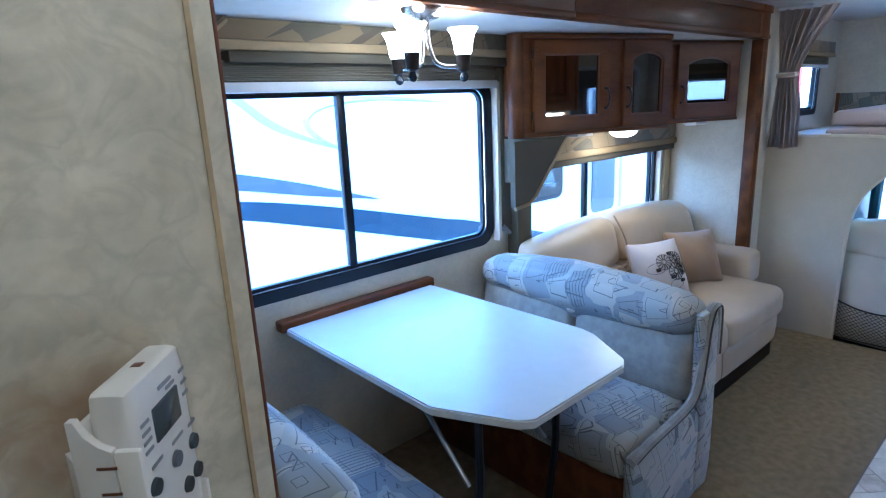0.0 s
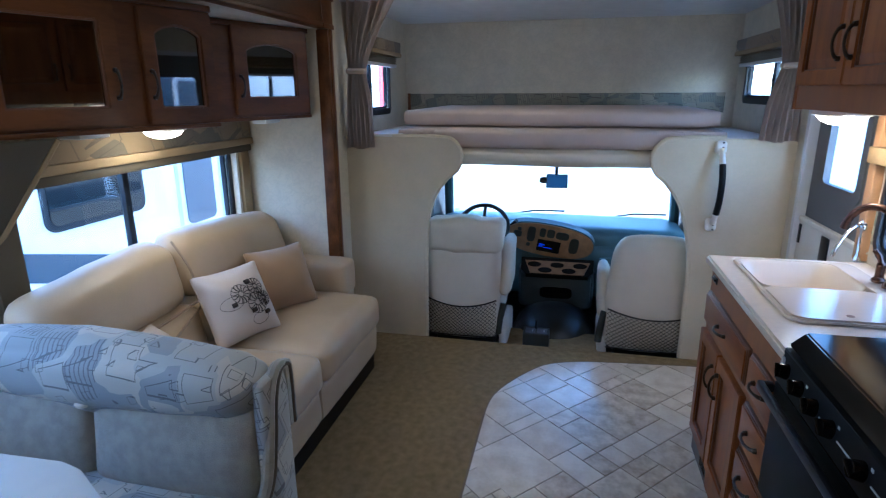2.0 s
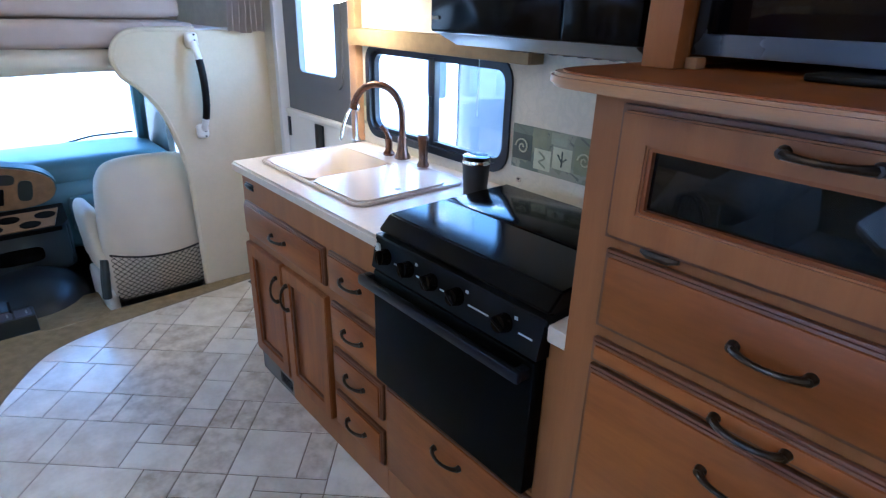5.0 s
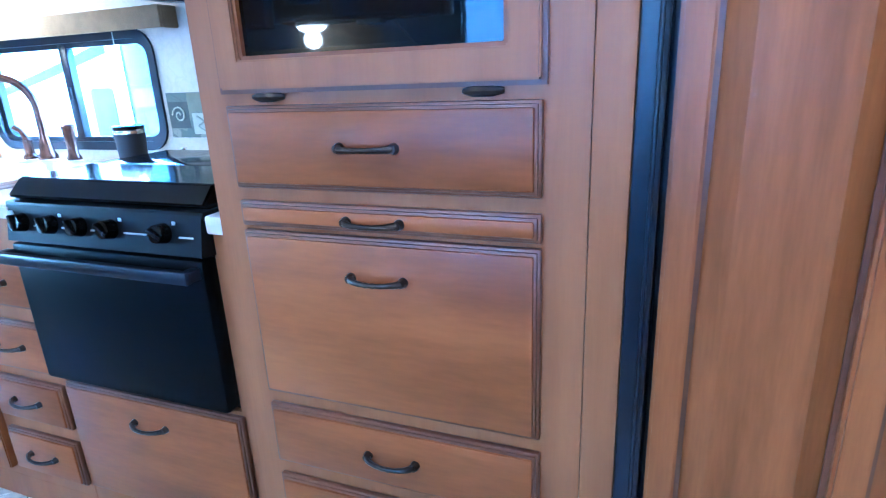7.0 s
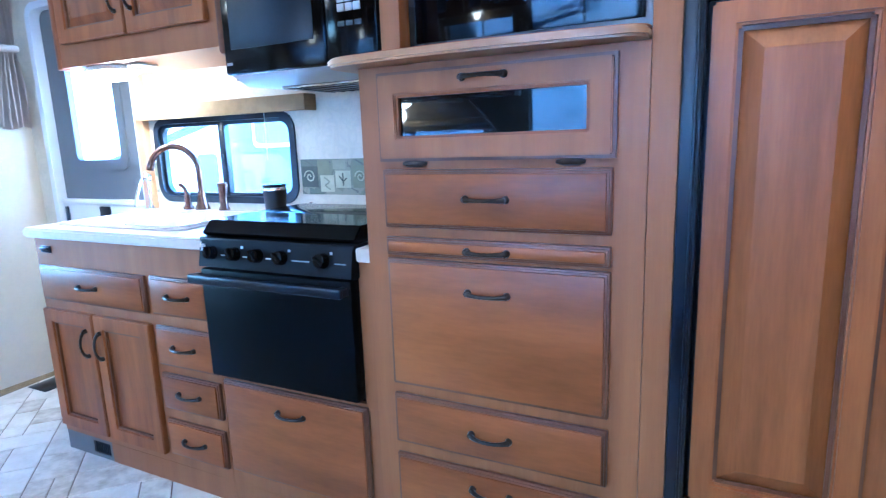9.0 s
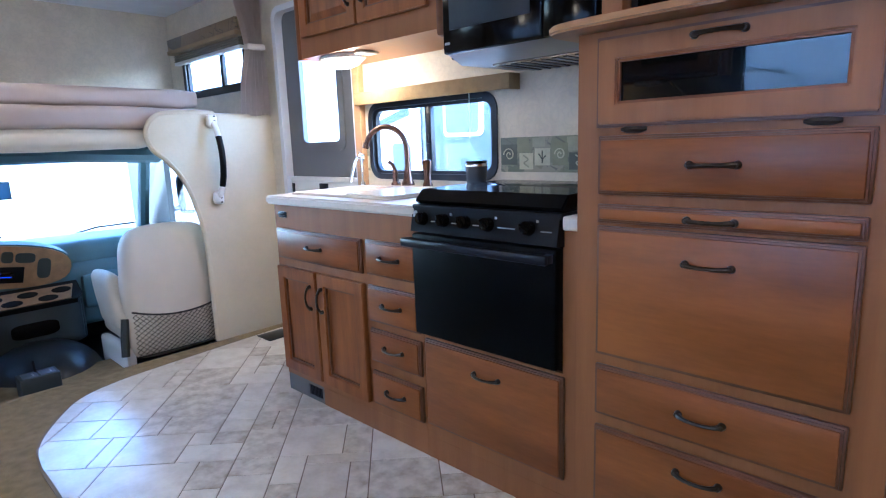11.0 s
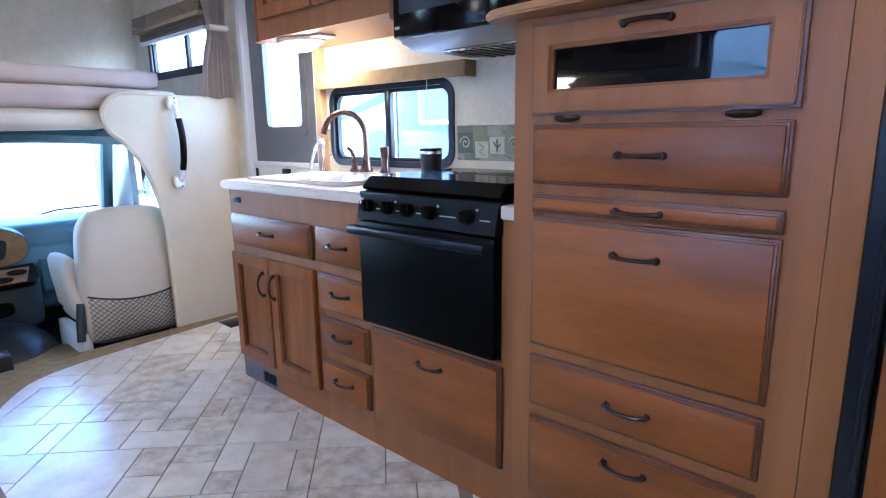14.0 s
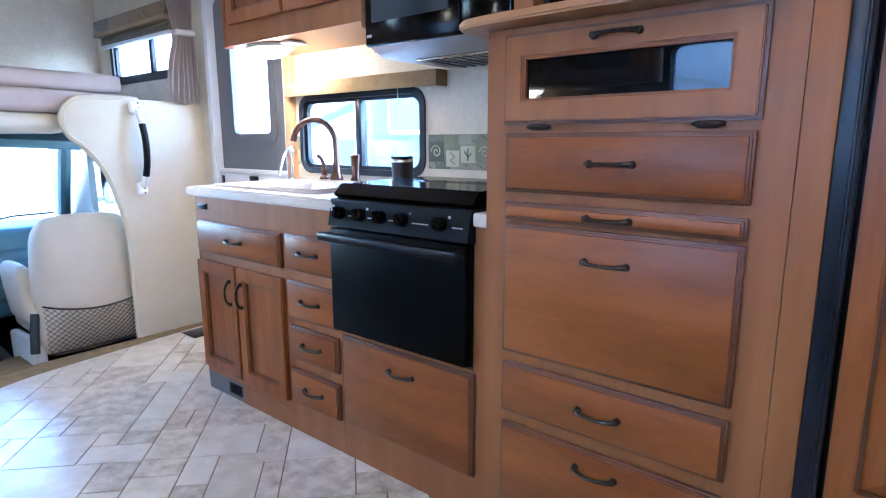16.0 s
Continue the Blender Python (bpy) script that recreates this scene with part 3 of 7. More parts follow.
# bunk deck and the carpeted step to the cab
structure("bunk_deck", join(box(4.44, CAP, RW, LW, 1.225, 1.30), box(PART + 0.017, 4.439, 0.88, LW, 1.225, 1.30), box(PART + 0.017, 4.439, RW, -0.62, 1.225, 1.30), box(PART + 0.017, PART + 0.20, LW - 0.34, LW - 0.01, 1.30, 1.318, 0.004),
          box(PART + 0.017, PART + 0.20, RW + 0.01, RW + 0.34, 1.30, 1.318, 0.004)), M["door_white"], "pale bunk deck over the cab", "bunk")
structure("cab_floor", box(PART - 0.05, 5.7, -1.05, 1.05, -0.22, -0.18), M["rubber"], "dark rubber cab floor", "floor")
structure("step", box(PART - 0.05, PART - 0.019, -1.14, 1.39, -0.20, -0.003), M["carpet"], "carpeted step down to the cab", "step")
CC = 0.11   # middle line of the cab
structure("wall_cab", join(slab_with_holes("y", CC + 0.97, CC + 1.01, PART + 0.02, 5.9, -0.2, 1.22, [(4.42, 5.18, 0.50, 1.10)]),
          slab_with_holes("y", CC - 1.01, CC - 0.97, PART + 0.02, 5.9, -0.2, 1.22, [(4.42, 5.18, 0.50, 1.10)]),
          box(5.62, 5.72, CC - 0.97, CC + 0.97, -0.2, 0.50), box(4.45, 5.2, CC - 0.97, CC + 0.97, 1.185, 1.223)), M["dash_dark"], "dark cab sides and headliner", "wall")
structure("trim_cab_pillar", join(*[tube([(5.62, CC + s * 0.93, 0.48), (5.42, CC + s * 0.89, 0.76), (5.16, CC + s * 0.84, 1.06), (5.08, CC + s * 0.82, 1.19)], 0.038, 8) for s in (1, -1)]),
          M["dash"], "teal-grey windscreen pillars", "trim", smooth=True)
structure("trim_screen_header", tube([(5.12, CC - 0.92, 1.09), (5.06, CC - 0.4, 1.115), (5.06, CC + 0.4, 1.115), (5.12, CC + 0.92, 1.09)], 0.05, 8), M["dash"], "grey header over the windscreen", "trim", smooth=True)
ws = prism([(5.62, 0.50), (5.63, 0.505), (5.09, 1.17), (5.08, 1.165)], "y", CC - 0.93, CC + 0.93)
structure("windscreen", ws, M["glass"], "sloping clear windscreen", "windscreen").visible_shadow = False

# roll of padding below the bunk
roll = thing("bunk_edge", 4.36, 0.13, 1.14, "cream padded edge below the overcab bunk", "padding", kind="structure")
part("padding", cushion(4.26, 4.42, -0.50, 0.76, 1.135, 1.232, 0.045, 14, (0.01, 0, 0.006), 0.006), M["roll"], roll)
for k, (za, zb, xa, ya, yb, m, sd) in enumerate(((1.300, 1.352, 4.30, -0.83, 1.10, M["mattress"], 1), (1.354, 1.462, 4.40, -0.815, 1.09, M["mattress"], 5))):
    c = thing("bunk_cushion", 4.9, 0.13, za, "mauve vinyl bunk cushion lying over the cab", "cushion", "bunk cushions")
    if k == 0:
        bm = join(cushion(xa, 5.53, ya, yb, za, zb, 0.025, 14, (0, 0, 0), 0.004, sd), cushion(4.265, 4.42, -0.60, 0.86, 1.236, 1.35, 0.03, 14, (0.012, 0, 0), 0.006, 3))
    else:
        bm = cushion(xa, 5.54, ya, yb, za, zb, 0.035, 16, (0.012, 0, 0.006), 0.006, sd)
    part("cover", bm, m, c)
structure("trim_border", box(CAP - 0.004, CAP, -1.08, 1.38, 1.408, 1.553), M["border"], "grey printed wallpaper border", "border")
structure("trim_border_cap", box(CAP - 0.006, CAP, 1.36, 1.385, 1.40, 1.556, 0.001), M["groove"], "dark end of the wallpaper border", "border")


# ---- windows ----
def window(name, hole, wy, inner, label, bars=(), r=0.07, fw=0.035, white=False):
    """A sliding window in a long wall: black rounded frame, bars and glass panes. inner: +1 if the room lies at higher y."""
    x0, x1, z0, z1 = hole
    w = thing(name, (x0 + x1) / 2, wy, z0, label, "window", kind="structure")
    mid = wy - inner * 0.02
    a, b = mid - 0.016, wy + inner * 0.008
    part("window_frame", ring_prism(rrect(x0 - 0.02, x1 + 0.02, z0 - 0.02, z1 + 0.02, r), rrect(x0 + fw - 0.015, x1 - fw + 0.015, z0 + fw - 0.015, z1 - fw + 0.015, r * 0.7), "y", a, b), M["frame_black"], w)
    part("inner_frame", ring_prism(rrect(x0 + fw - 0.016, x1 - fw + 0.016, z0 + fw - 0.016, z1 - fw + 0.016, r * 0.7), rrect(x0 + fw, x1 - fw, z0 + fw, z1 - fw, r * 0.55), "y", mid - 0.012, mid + 0.012), M["frame_black"], w)
    edges = [x0 + fw - 0.01, *bars, x1 - fw + 0.01]
    for bx in bars:
        part("mullion", join(box(bx - 0.018, bx + 0.018, mid - 0.014, mid + 0.014, z0 + 0.01, z1 - 0.01, 0.003), box(bx - 0.006, bx + 0.006, mid - 0.02, mid + 0.02, (z0 + z1) / 2 - 0.02, (z0 + z1) / 2 + 0.02, 0.002)), M["frame_black"], w)
    for xa, xb in zip(edges, edges[1:]):
        p = part("pane", box(xa, xb, mid - 0.003, mid + 0.003, z0 + fw - 0.012, z1 - fw + 0.012), M["glass"], w, smooth=False)
        p.visible_shadow = False
    return w


window("window_1", BIGWIN, SW, -1, "wide black-framed sliding window over the dinette", (1.297,), r=0.10, fw=0.046)
window("window_2", SOFAWIN, SW, -1, "black-framed sliding window behind the sofa", (3.0,), r=0.08)
window("window_3", KWIN, RW, 1, "small black-framed sliding window over the sink", (2.86,), r=0.075, fw=0.022)
window("window_4", BWR, RW, 1, "small black-framed bunk window", (4.78,), r=0.05)
window("window_5", BWL, LW, -1, "small black-framed bunk window", (4.72,), r=0.05)
for s in (1, -1):
    structure("cab_window", box(4.41, 5.19, CC + s * 0.988, CC + s * 0.992, 0.49, 1.11), M["glass"], "clear cab side window", "window").visible_shadow = False

# pale side channels of the two slide-out windows
for xa in (2.158, 3.815):
    structure("trim_window_channel", box(xa, xa + 0.022, SW - 0.045, SW - 0.001, 0.90 if xa < 3 else 0.86, 1.70 if xa < 3 else 1.24, 0.003), M["roll"], "cream blind guide beside the window", "trim")

# ---- tiled floor, its joints as a sheet below the tiles ----
lino_edge = smooth_line([(-0.2, 0.385), (1.5, 0.385), (3.0, 0.388), (3.40, 0.382), (3.60, 0.340), (3.82, 0.215), (3.96, 0.09), (4.035, -0.12), (4.065, -0.35), (4.11, -0.75), (4.13, RW)], 5)
lino = [(-0.2, RW)] + lino_edge
structure("tile_bed", prism(lino, "z", -0.004, 0.0005), M["grout"], "sheet floor joints under the kitchen tiles", "floor")


# ---- kitchen ----
def pull(cx, cz, y, s, length=0.095, upright=False):
    """A dark arched pull handle standing off a front at y, towards s."""
    pts, rad = [], []
    for i in range(17):
        t = i / 16
        a = (t - 0.5) * length
        out = 0.004 + 0.023 * math.sin(math.pi * t) ** 0.5
        pts.append((cx, y + s * out, cz + a) if upright else (cx + a, y + s * out, cz))
        rad.append(0.0044 + 0.0006 * math.cos(t * 44) * math.sin(math.pi * t) + 0.0026 * abs(2 * t - 1) ** 3)
    ends = []
    for e in (-0.5, 0.5):
        p = (cx, y, cz + e * length) if upright else (cx + e * length, y, cz)
        q = (p[0], y + s * 0.012, p[2])
        ends.append(tube([p, q], 0.0085, 10, [0.0092, 0.0068]))
    return join(tube(pts, 0.006, 8, rad), *ends)


def slab_front(parent, name, x0, x1, z0, z1, yb, s, material, label="", handle=None):
    """A plain drawer front with a stepped, dark-glazed edge and its pull."""
    y1, y2 = yb + s * 0.012, yb + s * 0.021
    d = part(name, join(box(x0 + 0.010, x1 - 0.010, yb + s * 0.004, y2, z0 + 0.010, z1 - 0.010, 0.003)), material, parent, label)
    part("moulded_edge", join(box(x0, x1, yb, y1, z0, z1, 0.003), box(x0 + 0.005, x1 - 0.005, yb, y1 + s * 0.004, z0 + 0.005, z1 - 0.005, 0.002)), M["groove"], d)
    if handle:
        part("handle", pull(handle[0], handle[1], y2, s), M["bronze"], d, "dark bronze pull handle")
    return d


def framed_door(parent, x0, x1, z0, z1, yb, s, material, inner, rail=0.045, handle=None, raised=False, arch=0.0):
    """A frame-and-panel door; inner: the panel's material."""
    y2 = yb + s * 0.022
    ix0, ix1, iz0, iz1 = x0 + rail, x1 - rail, z0 + rail, z1 - rail
    n = 12
    outer = [(x0, z0), (x1, z0)] + [(x1 + (x0 - x1) * i / n, z1) for i in range(n + 1)]
    innr = [(ix0, iz0), (ix1, iz0)] + [(ix1 + (ix0 - ix1) * i / n, iz1 - arch + arch * math.sin(math.pi * i / n) ** 0.7) for i in range(n + 1)]
    fr = ring_prism(outer, innr, "y", yb, y2)
    bmesh.ops.bevel(fr, geom=[e for e in fr.edges if e.calc_face_angle(0) > 0.6], offset=0.003, segments=2, affect="EDGES")
    d = part("door", fr, material, parent)
    inset = [(u + (0.006 if u < (x0 + x1) / 2 else -0.006), v + (0.006 if v < (z0 + z1) / 2 else -0.006)) for u, v in innr]
    part("bead", ring_prism(innr, inset, "y", yb + s * 0.004, y2 - s * 0.006), M["groove"], d)
    pz = yb + s * 0.007
    if raised:
        pan = join(box(ix0 - 0.004, ix1 + 0.004, yb, pz, iz0 - 0.004, iz1 + 0.004), raised_field(ix0 + 0.006, ix1 - 0.006, iz0 + 0.006, iz1 - 0.006, pz, yb + s * 0.018, 0.03))
    else:
        pan = prism([(u + (-0.003 if u < (x0 + x1) / 2 else 0.003), v) for u, v in innr], "y", yb + s * 0.001, pz)
    part("panel", pan, inner, d, smooth=not raised)
    if handle:
        part("handle", pull(handle[0], handle[1], y2, s, 0.095, True), M["bronze"], d, "dark bronze pull handle")
    return d


FY, TYF = -0.581, -0.543   # faces of the base and tall cabinets behind their fronts

# base cabinet under the sink
base = thing("base_cabinet", 2.8, -0.86, 0, "brown maple sink cabinet with drawers and two doors", "cabinet")
part("face_frame", slab_with_holes("y", FY - 0.02, FY, 2.350, 3.262, 0.085, 0.868, []), M["wood_frame"], base)
for xa in (3.244, 2.350):
    part("side_panel", box(xa, xa + 0.018, RW, FY - 0.021, 0.0, 0.868), M["wood_frame"], base)
part("plinth", box(2.35, 2.984, FY - 0.02, FY - 0.0005, 0.0, 0.084), M["wood_frame"], base)
slab_front(base, "drawer", 2.657, 3.238, 0.633, 0.765, FY, 1, M["wood_x"], handle=(2.95, 0.70))
framed_door(base, 2.962, 3.246, 0.120, 0.598, FY, 1, M["wood_z"], M["wood_z"], 0.05, handle=(2.998, 0.487))
framed_door(base, 2.652, 2.950, 0.120, 0.598, FY, 1, M["wood_z"], M["wood_z"], 0.05, handle=(2.918, 0.487))
for z0, z1 in ((0.637, 0.768), (0.459, 0.598), (0.301, 0.430), (0.128, 0.262)):
    slab_front(base, "drawer", 2.357, 2.627, z0, z1, FY, 1, M["wood_x"], handle=(2.49, (z0 + z1) / 2 + 0.004))
latch = part("latch", join(box(3.165, 3.225, FY, FY + 0.006, 0.812, 0.838, 0.003), box(3.17, 3.22, FY + 0.004, FY + 0.014, 0.822, 0.833, 0.004)), M["dark_trim"], base, "small dark latch")
grille = thing("floor_vent", 3.12, FY, 0.01, "grey heater vent set in the cabinet plinth", "vent")
part("vent_plate", slab_with_holes("y", FY - 0.03, FY - 0.002, 2.985, 3.262, 0.004, 0.084, [(3.0, 3.10, 0.02, 0.07)]), M["vent_tan"], grille)
for i in range(9):
    part("slat", box(3.004 + i * 0.011, 3.009 + i * 0.011, FY - 0.028, FY - 0.006, 0.019, 0.071), M["dark_trim"], grille)

# cabinet under the cooker
cook = thing("cooker_cabinet", 2.05, -0.86, 0, "brown maple cabinet below the cooker with a deep drawer", "cabinet")
part("face_frame", slab_with_holes("y", FY - 0.02, FY, 1.737, 2.348, 0.085, 0.868, [(1.80, 2.345, 0.46, 0.9)]), M["wood_frame"], cook)
part("side_panel", box(1.745, 1.76, RW, FY - 0.021, 0, 0.868), M["wood_frame"], cook)
part("plinth", box(1.737, 2.349, FY - 0.02, FY - 0.0005, 0.0, 0.084), M["wood_frame"], cook)
slab_front(cook, "drawer", 1.792, 2.335, 0.138, 0.452, FY, 1, M["wood_x"], handle=(2.06, 0.385))

# worktop with the hole for the sink
SX0, SX1, SY0, SY1 = 2.555, 3.225, -1.065, -0.637
top = slab_with_holes("z", 0.869, 0.906, 2.338, 3.285, RW + 0.001, -0.553, [(SX0 + 0.02, SX1 - 0.02, SY0 + 0.06, SY1 - 0.02)])
bmesh.ops.bevel(top, geom=[e for e in top.edges if e.calc_face_angle(0) > 0.6], offset=0.008, segments=3, affect="EDGES")
worktop = thing("worktop", 2.8, -0.86, 0.87, "cream laminate kitchen worktop", "worktop")
part("slab", top, M["counter"], worktop)
part("end_piece", box(1.738, 1.789, RW + 0.001, -0.556, 0.869, 0.906, 0.006), M["counter"], worktop)
part("splash_piece", box(1.79, 2.337, RW + 0.001, -1.06, 0.869, 0.906, 0.004), M["counter"], worktop)

# double sink
sink = thing("sink", 2.88, -0.86, 0.906, "cream double-bowl kitchen sink with one bowl covered", "sink")
rim_o, rim_i = rrect(SX0 - 0.005, SX1 + 0.005, SY0 - 0.0, SY1 + 0.005, 0.05), rrect(SX0 + 0.012, SX1 - 0.012, SY0 + 0.075, SY1 - 0.012, 0.05)
rim = ring_prism(rim_o, rim_i, "z", 0.9062, 0.915)
bmesh.ops.bevel(rim, geom=[e for e in rim.edges if e.calc_face_angle(0) > 0.8], offset=0.0035, segments=3, affect="EDGES")
part("rim", rim, M["sink"], sink)


def bowl(x0, x1, y0, y1, depth):
    bm = bmesh.new()
    loops = []
    for k, (ins, z) in enumerate(((0, 0.914), (0.006, 0.905), (0.016, 0.921 - depth * 0.7), (0.03, 0.921 - depth * 0.95), (0.08, 0.921 - depth))):
        loops.append([bm.verts.new((u, v, z)) for u, v in rrect(x0 + ins, x1 - ins, y0 + ins, y1 - ins, 0.06)])
    for A, B in zip(loops, loops[1:]):
        for i in range(len(A)):
            bm.faces.new((A[i], A[(i + 1) % len(A)], B[(i + 1) % len(A)], B[i]))
    bm.faces.new(loops[-1])
    return bm


part("bowl", bowl(2.868, SX1 - 0.014, SY0 + 0.078, SY1 - 0.014, 0.14), M["sink"], sink)
part("divider", box(2.845, 2.870, SY0 + 0.075, SY1 - 0.012, 0.80, 0.913, 0.005), M["sink"], sink)
cover = thing("sink_cover", 2.74, -0.86, 0.921, "cream sink cover board with a finger hole", "board")
part("board", prism(rrect(SX0 + 0.008, 2.852, SY0 + 0.071, SY1 - 0.008, 0.045), "z", 0.9152, 0.9215), M["sink"], cover)
part("finger_hole", lathe(2.60, -0.81, [(0.011, 0.9218), (0.011, 0.9224)], 14), M["groove"], cover)

# tap, sprayer and soap pump
tap = thing("faucet", 2.90, -1.055, 0.922, "brown bronze gooseneck faucet", "faucet")
neck = [(2.90, -1.055, 0.95)] + [(2.90, -1.055, 0.95 + 0.13 * i / 4) for i in range(1, 5)]
for i in range(1, 13):
    a = radians(180 - 13.2 * i)
    neck.append((2.90 + 0.075 + 0.075 * math.cos(a), -1.055 + (0.075 + 0.075 * math.cos(a)) * 0.75, 1.08 + 0.105 * math.sin(a)))
part("spout", tube(neck, 0.0125, 12), M["copper"], tap)
part("base_ring", lathe(2.90, -1.055, [(0.030, 0.922), (0.030, 0.93), (0.022, 0.945), (0.016, 0.985), (0.015, 1.0)], 18), M["copper"], tap)
e = neck[-1]
part("nozzle", tube([e, (e[0] + 0.006, e[1] + 0.004, e[2] - 0.026)], 0.0145, 12), M["copper"], tap)
spray = thing("side_sprayer", 2.765, -1.045, 0.922, "brown bronze side sprayer standing by the faucet", "sprayer")
part("body", lathe(2.765, -1.045, [(0.022, 0.922), (0.022, 0.93), (0.016, 0.94), (0.017, 0.99), (0.021, 1.03), (0.017, 1.035)], 16), M["copper"], spray)
part("trigger", box(2.772, 2.792, -1.051, -1.039, 1.01, 1.034, 0.004), M["copper"], spray)
pump = thing("lever_handle", 2.972, -1.045, 0.922, "brown bronze lever handle of the faucet", "faucet handle")
part("body", lathe(2.972, -1.045, [(0.022, 0.922), (0.022, 0.93), (0.014, 0.94), (0.014, 0.985), (0.010, 0.99)], 16), M["copper"], pump)
part("lever", tube([(2.972, -1.045, 0.985), (2.980, -1.037, 1.015), (2.994, -1.026, 1.03)], 0.009, 8), M["copper"], pump)

# insulated cup
cup = thing("tumbler", 2.44, -0.99, 0.906, "matt black steel tumbler with a clear lid on the worktop", "cup")
part("body", lathe(2.44, -0.99, [(0.034, 0.9065), (0.036, 0.91), (0.041, 0.99), (0.043, 1.012), (0.040, 1.012)], 24), M["tumbler"], cup)
part("rim", lathe(2.44, -0.99, [(0.043, 1.012), (0.0435, 1.020), (0.041, 1.024)], 24), M["chrome"], cup, "steel rim")
part("lid", lathe(2.44, -0.99, [(0.040, 1.022), (0.043, 1.026), (0.043, 1.034), (0.036, 1.036)], 24), M["tint"], cup, "clear plastic lid")

# cooker
cooker = thing("cooker", 2.07, -0.82, 0.46, "gloss black gas cooker with a folding glass lid", "cooker")
lid = prism([(-0.80, 0.914), (-0.595, 0.912), (-0.578, 0.922), (-0.615, 0.958), (-0.80, 0.960)], "x", 1.794, 2.352)
bmesh.ops.bevel(lid, geom=list(lid.edges), offset=0.004, segments=2, affect="EDGES")
part("lid_front", lid, M["gloss_black"], cooker)
part("lid_back", box(1.794, 2.352, -1.05, -0.804, 0.914, 0.959, 0.004), M["gloss_black"], cooker)
part("top_frame", box(1.790, 2.356, -1.058, -0.572, 0.895, 0.912, 0.004), M["black"], cooker)
ctrl = prism([(-0.60, 0.908), (-0.572, 0.905), (-0.556, 0.825), (-0.60, 0.82)], "x", 1.796, 2.352)
cp = part("control_panel", ctrl, M["black"], cooker)
for i, kx in enumerate((2.296, 2.205, 2.118, 2.030, 1.888)):
    ky, kz = -0.563, 0.868
    part("knob", join(tube([(kx, ky, kz), (kx, ky + 0.022, kz + 0.004)], 0.020, 16, [0.021, 0.018]), moved(box(-0.004, 0.004, 0.0, 0.010, -0.018, 0.018, 0.002), Matrix.Translation((kx, ky + 0.018, kz + 0.004)) @ Matrix.Rotation(0.3 + 0.2 * i, 4, "Y"))), M["gloss_black"], cp)
for xa, xb in ((2.262, 2.238), (2.175, 2.150), (2.088, 2.063), (1.995, 1.935), (1.850, 1.815)):
    part("marking", box(xa, xb, -0.5655, -0.5615, 0.8605, 0.8635), M["grey_key"], cp)
for kx in (2.205, 2.03, 1.888):
    part("marking", box(kx - 0.03, kx - 0.022, -0.567, -0.5655, 0.885, 0.892), M["grey_key"], cp)
part("marking", prism([(2.345, 0.872), (2.322, 0.872), (2.330, 0.892), (2.338, 0.892)], "y", -0.568, -0.5625), M["grey_key"], cp, "small grey maker's emblem")
oven = part("oven_door", box(1.80, 2.352, -0.60, -0.558, 0.475, 0.818, 0.008), M["oven"], cooker)
part("door_handle", join(box(1.808, 2.368, -0.538, -0.520, 0.778, 0.806, 0.006), box(2.345, 2.368, -0.56, -0.53, 0.780, 0.804, 0.003), box(1.808, 1.83, -0.56, -0.53, 0.780, 0.804, 0.003)), M["dark_trim"], oven)
part("oven_shell", box(1.802, 2.345, -1.05, -0.605, 0.462, 0.894), M["black"], cooker)

cooker.matrix_world = Matrix.Translation((2.07, -0.806, 0.46))

# tall cabinet
tall = thing("tall_cabinet", 1.38, -0.85, 0, "tall brown maple cabinet with drawers and a glazed flap", "cabinet")
part("face_frame", box(1.076, 1.736, TYF - 0.02, TYF, 0.0, 1.345), M["wood_frame"], tall)
part("side_panel", box(1.718, 1.736, RW, TYF - 0.021, 0.0, 1.345), M["wood_frame"], tall)
part("side_panel", box(1.03, 1.045, RW, TYF - 0.021, 0.0, CEIL - 0.003), M["wood_frame"], tall)
part("stile", box(1.022, 1.075, TYF - 0.02, TYF + 0.001, 0.0, CEIL, 0.002), M["wood_frame"], tall)
flap = framed_door(tall, 1.141, 1.673, 1.134, 1.322, TYF, 1, M["wood_frame"], M["tint"], 0.045)
flap.name = "flap"
flap.children[0].data.materials[0] = M["wood_x"]
part("handle", pull(1.41, 1.304, TYF + 0.022, 1), M["bronze"], flap, "dark bronze pull handle")
part("flap_edge", ring_prism([(1.134, 1.127), (1.680, 1.127), (1.680, 1.329), (1.134, 1.329)], [(1.1415, 1.1345), (1.6725, 1.1345), (1.6725, 1.3215), (1.1415, 1.3215)], "y", TYF, TYF + 0.012), M["groove"], flap)
for z0, z1, hz in ((0.970, 1.108, 1.041), (0.902, 0.947, 0.922), (0.566, 0.894, 0.825), (0.404, 0.539, 0.472), (0.15, 0.372, 0.325)):
    slab_front(tall, "drawer", 1.140, 1.675, z0, z1, TYF, 1, M["wood_x"], handle=(1.41, hz))
for cx in (1.59, 1.225):
    part("latch", join(tube([(cx - 0.030, TYF + 0.004, 1.121), (cx - 0.015, TYF + 0.009, 1.121), (cx + 0.015, TYF + 0.009, 1.121), (cx + 0.030, TYF + 0.004, 1.121)], 0.007, 8, [0.004, 0.008, 0.008, 0.004])), M["bronze"], tall, "dark latch")
sh = smooth_line([(1.80, -0.62), (1.802, -0.53), (1.775, -0.485), (1.70, -0.465), (1.42, -0.455), (1.15, -0.475), (1.085, -0.495), (1.077, -0.54)], 6)
tvshelf = thing("tv_shelf", 1.4, -0.7, 1.34, "brown wooden shelf with a bowed light edge below the television", "shelf")
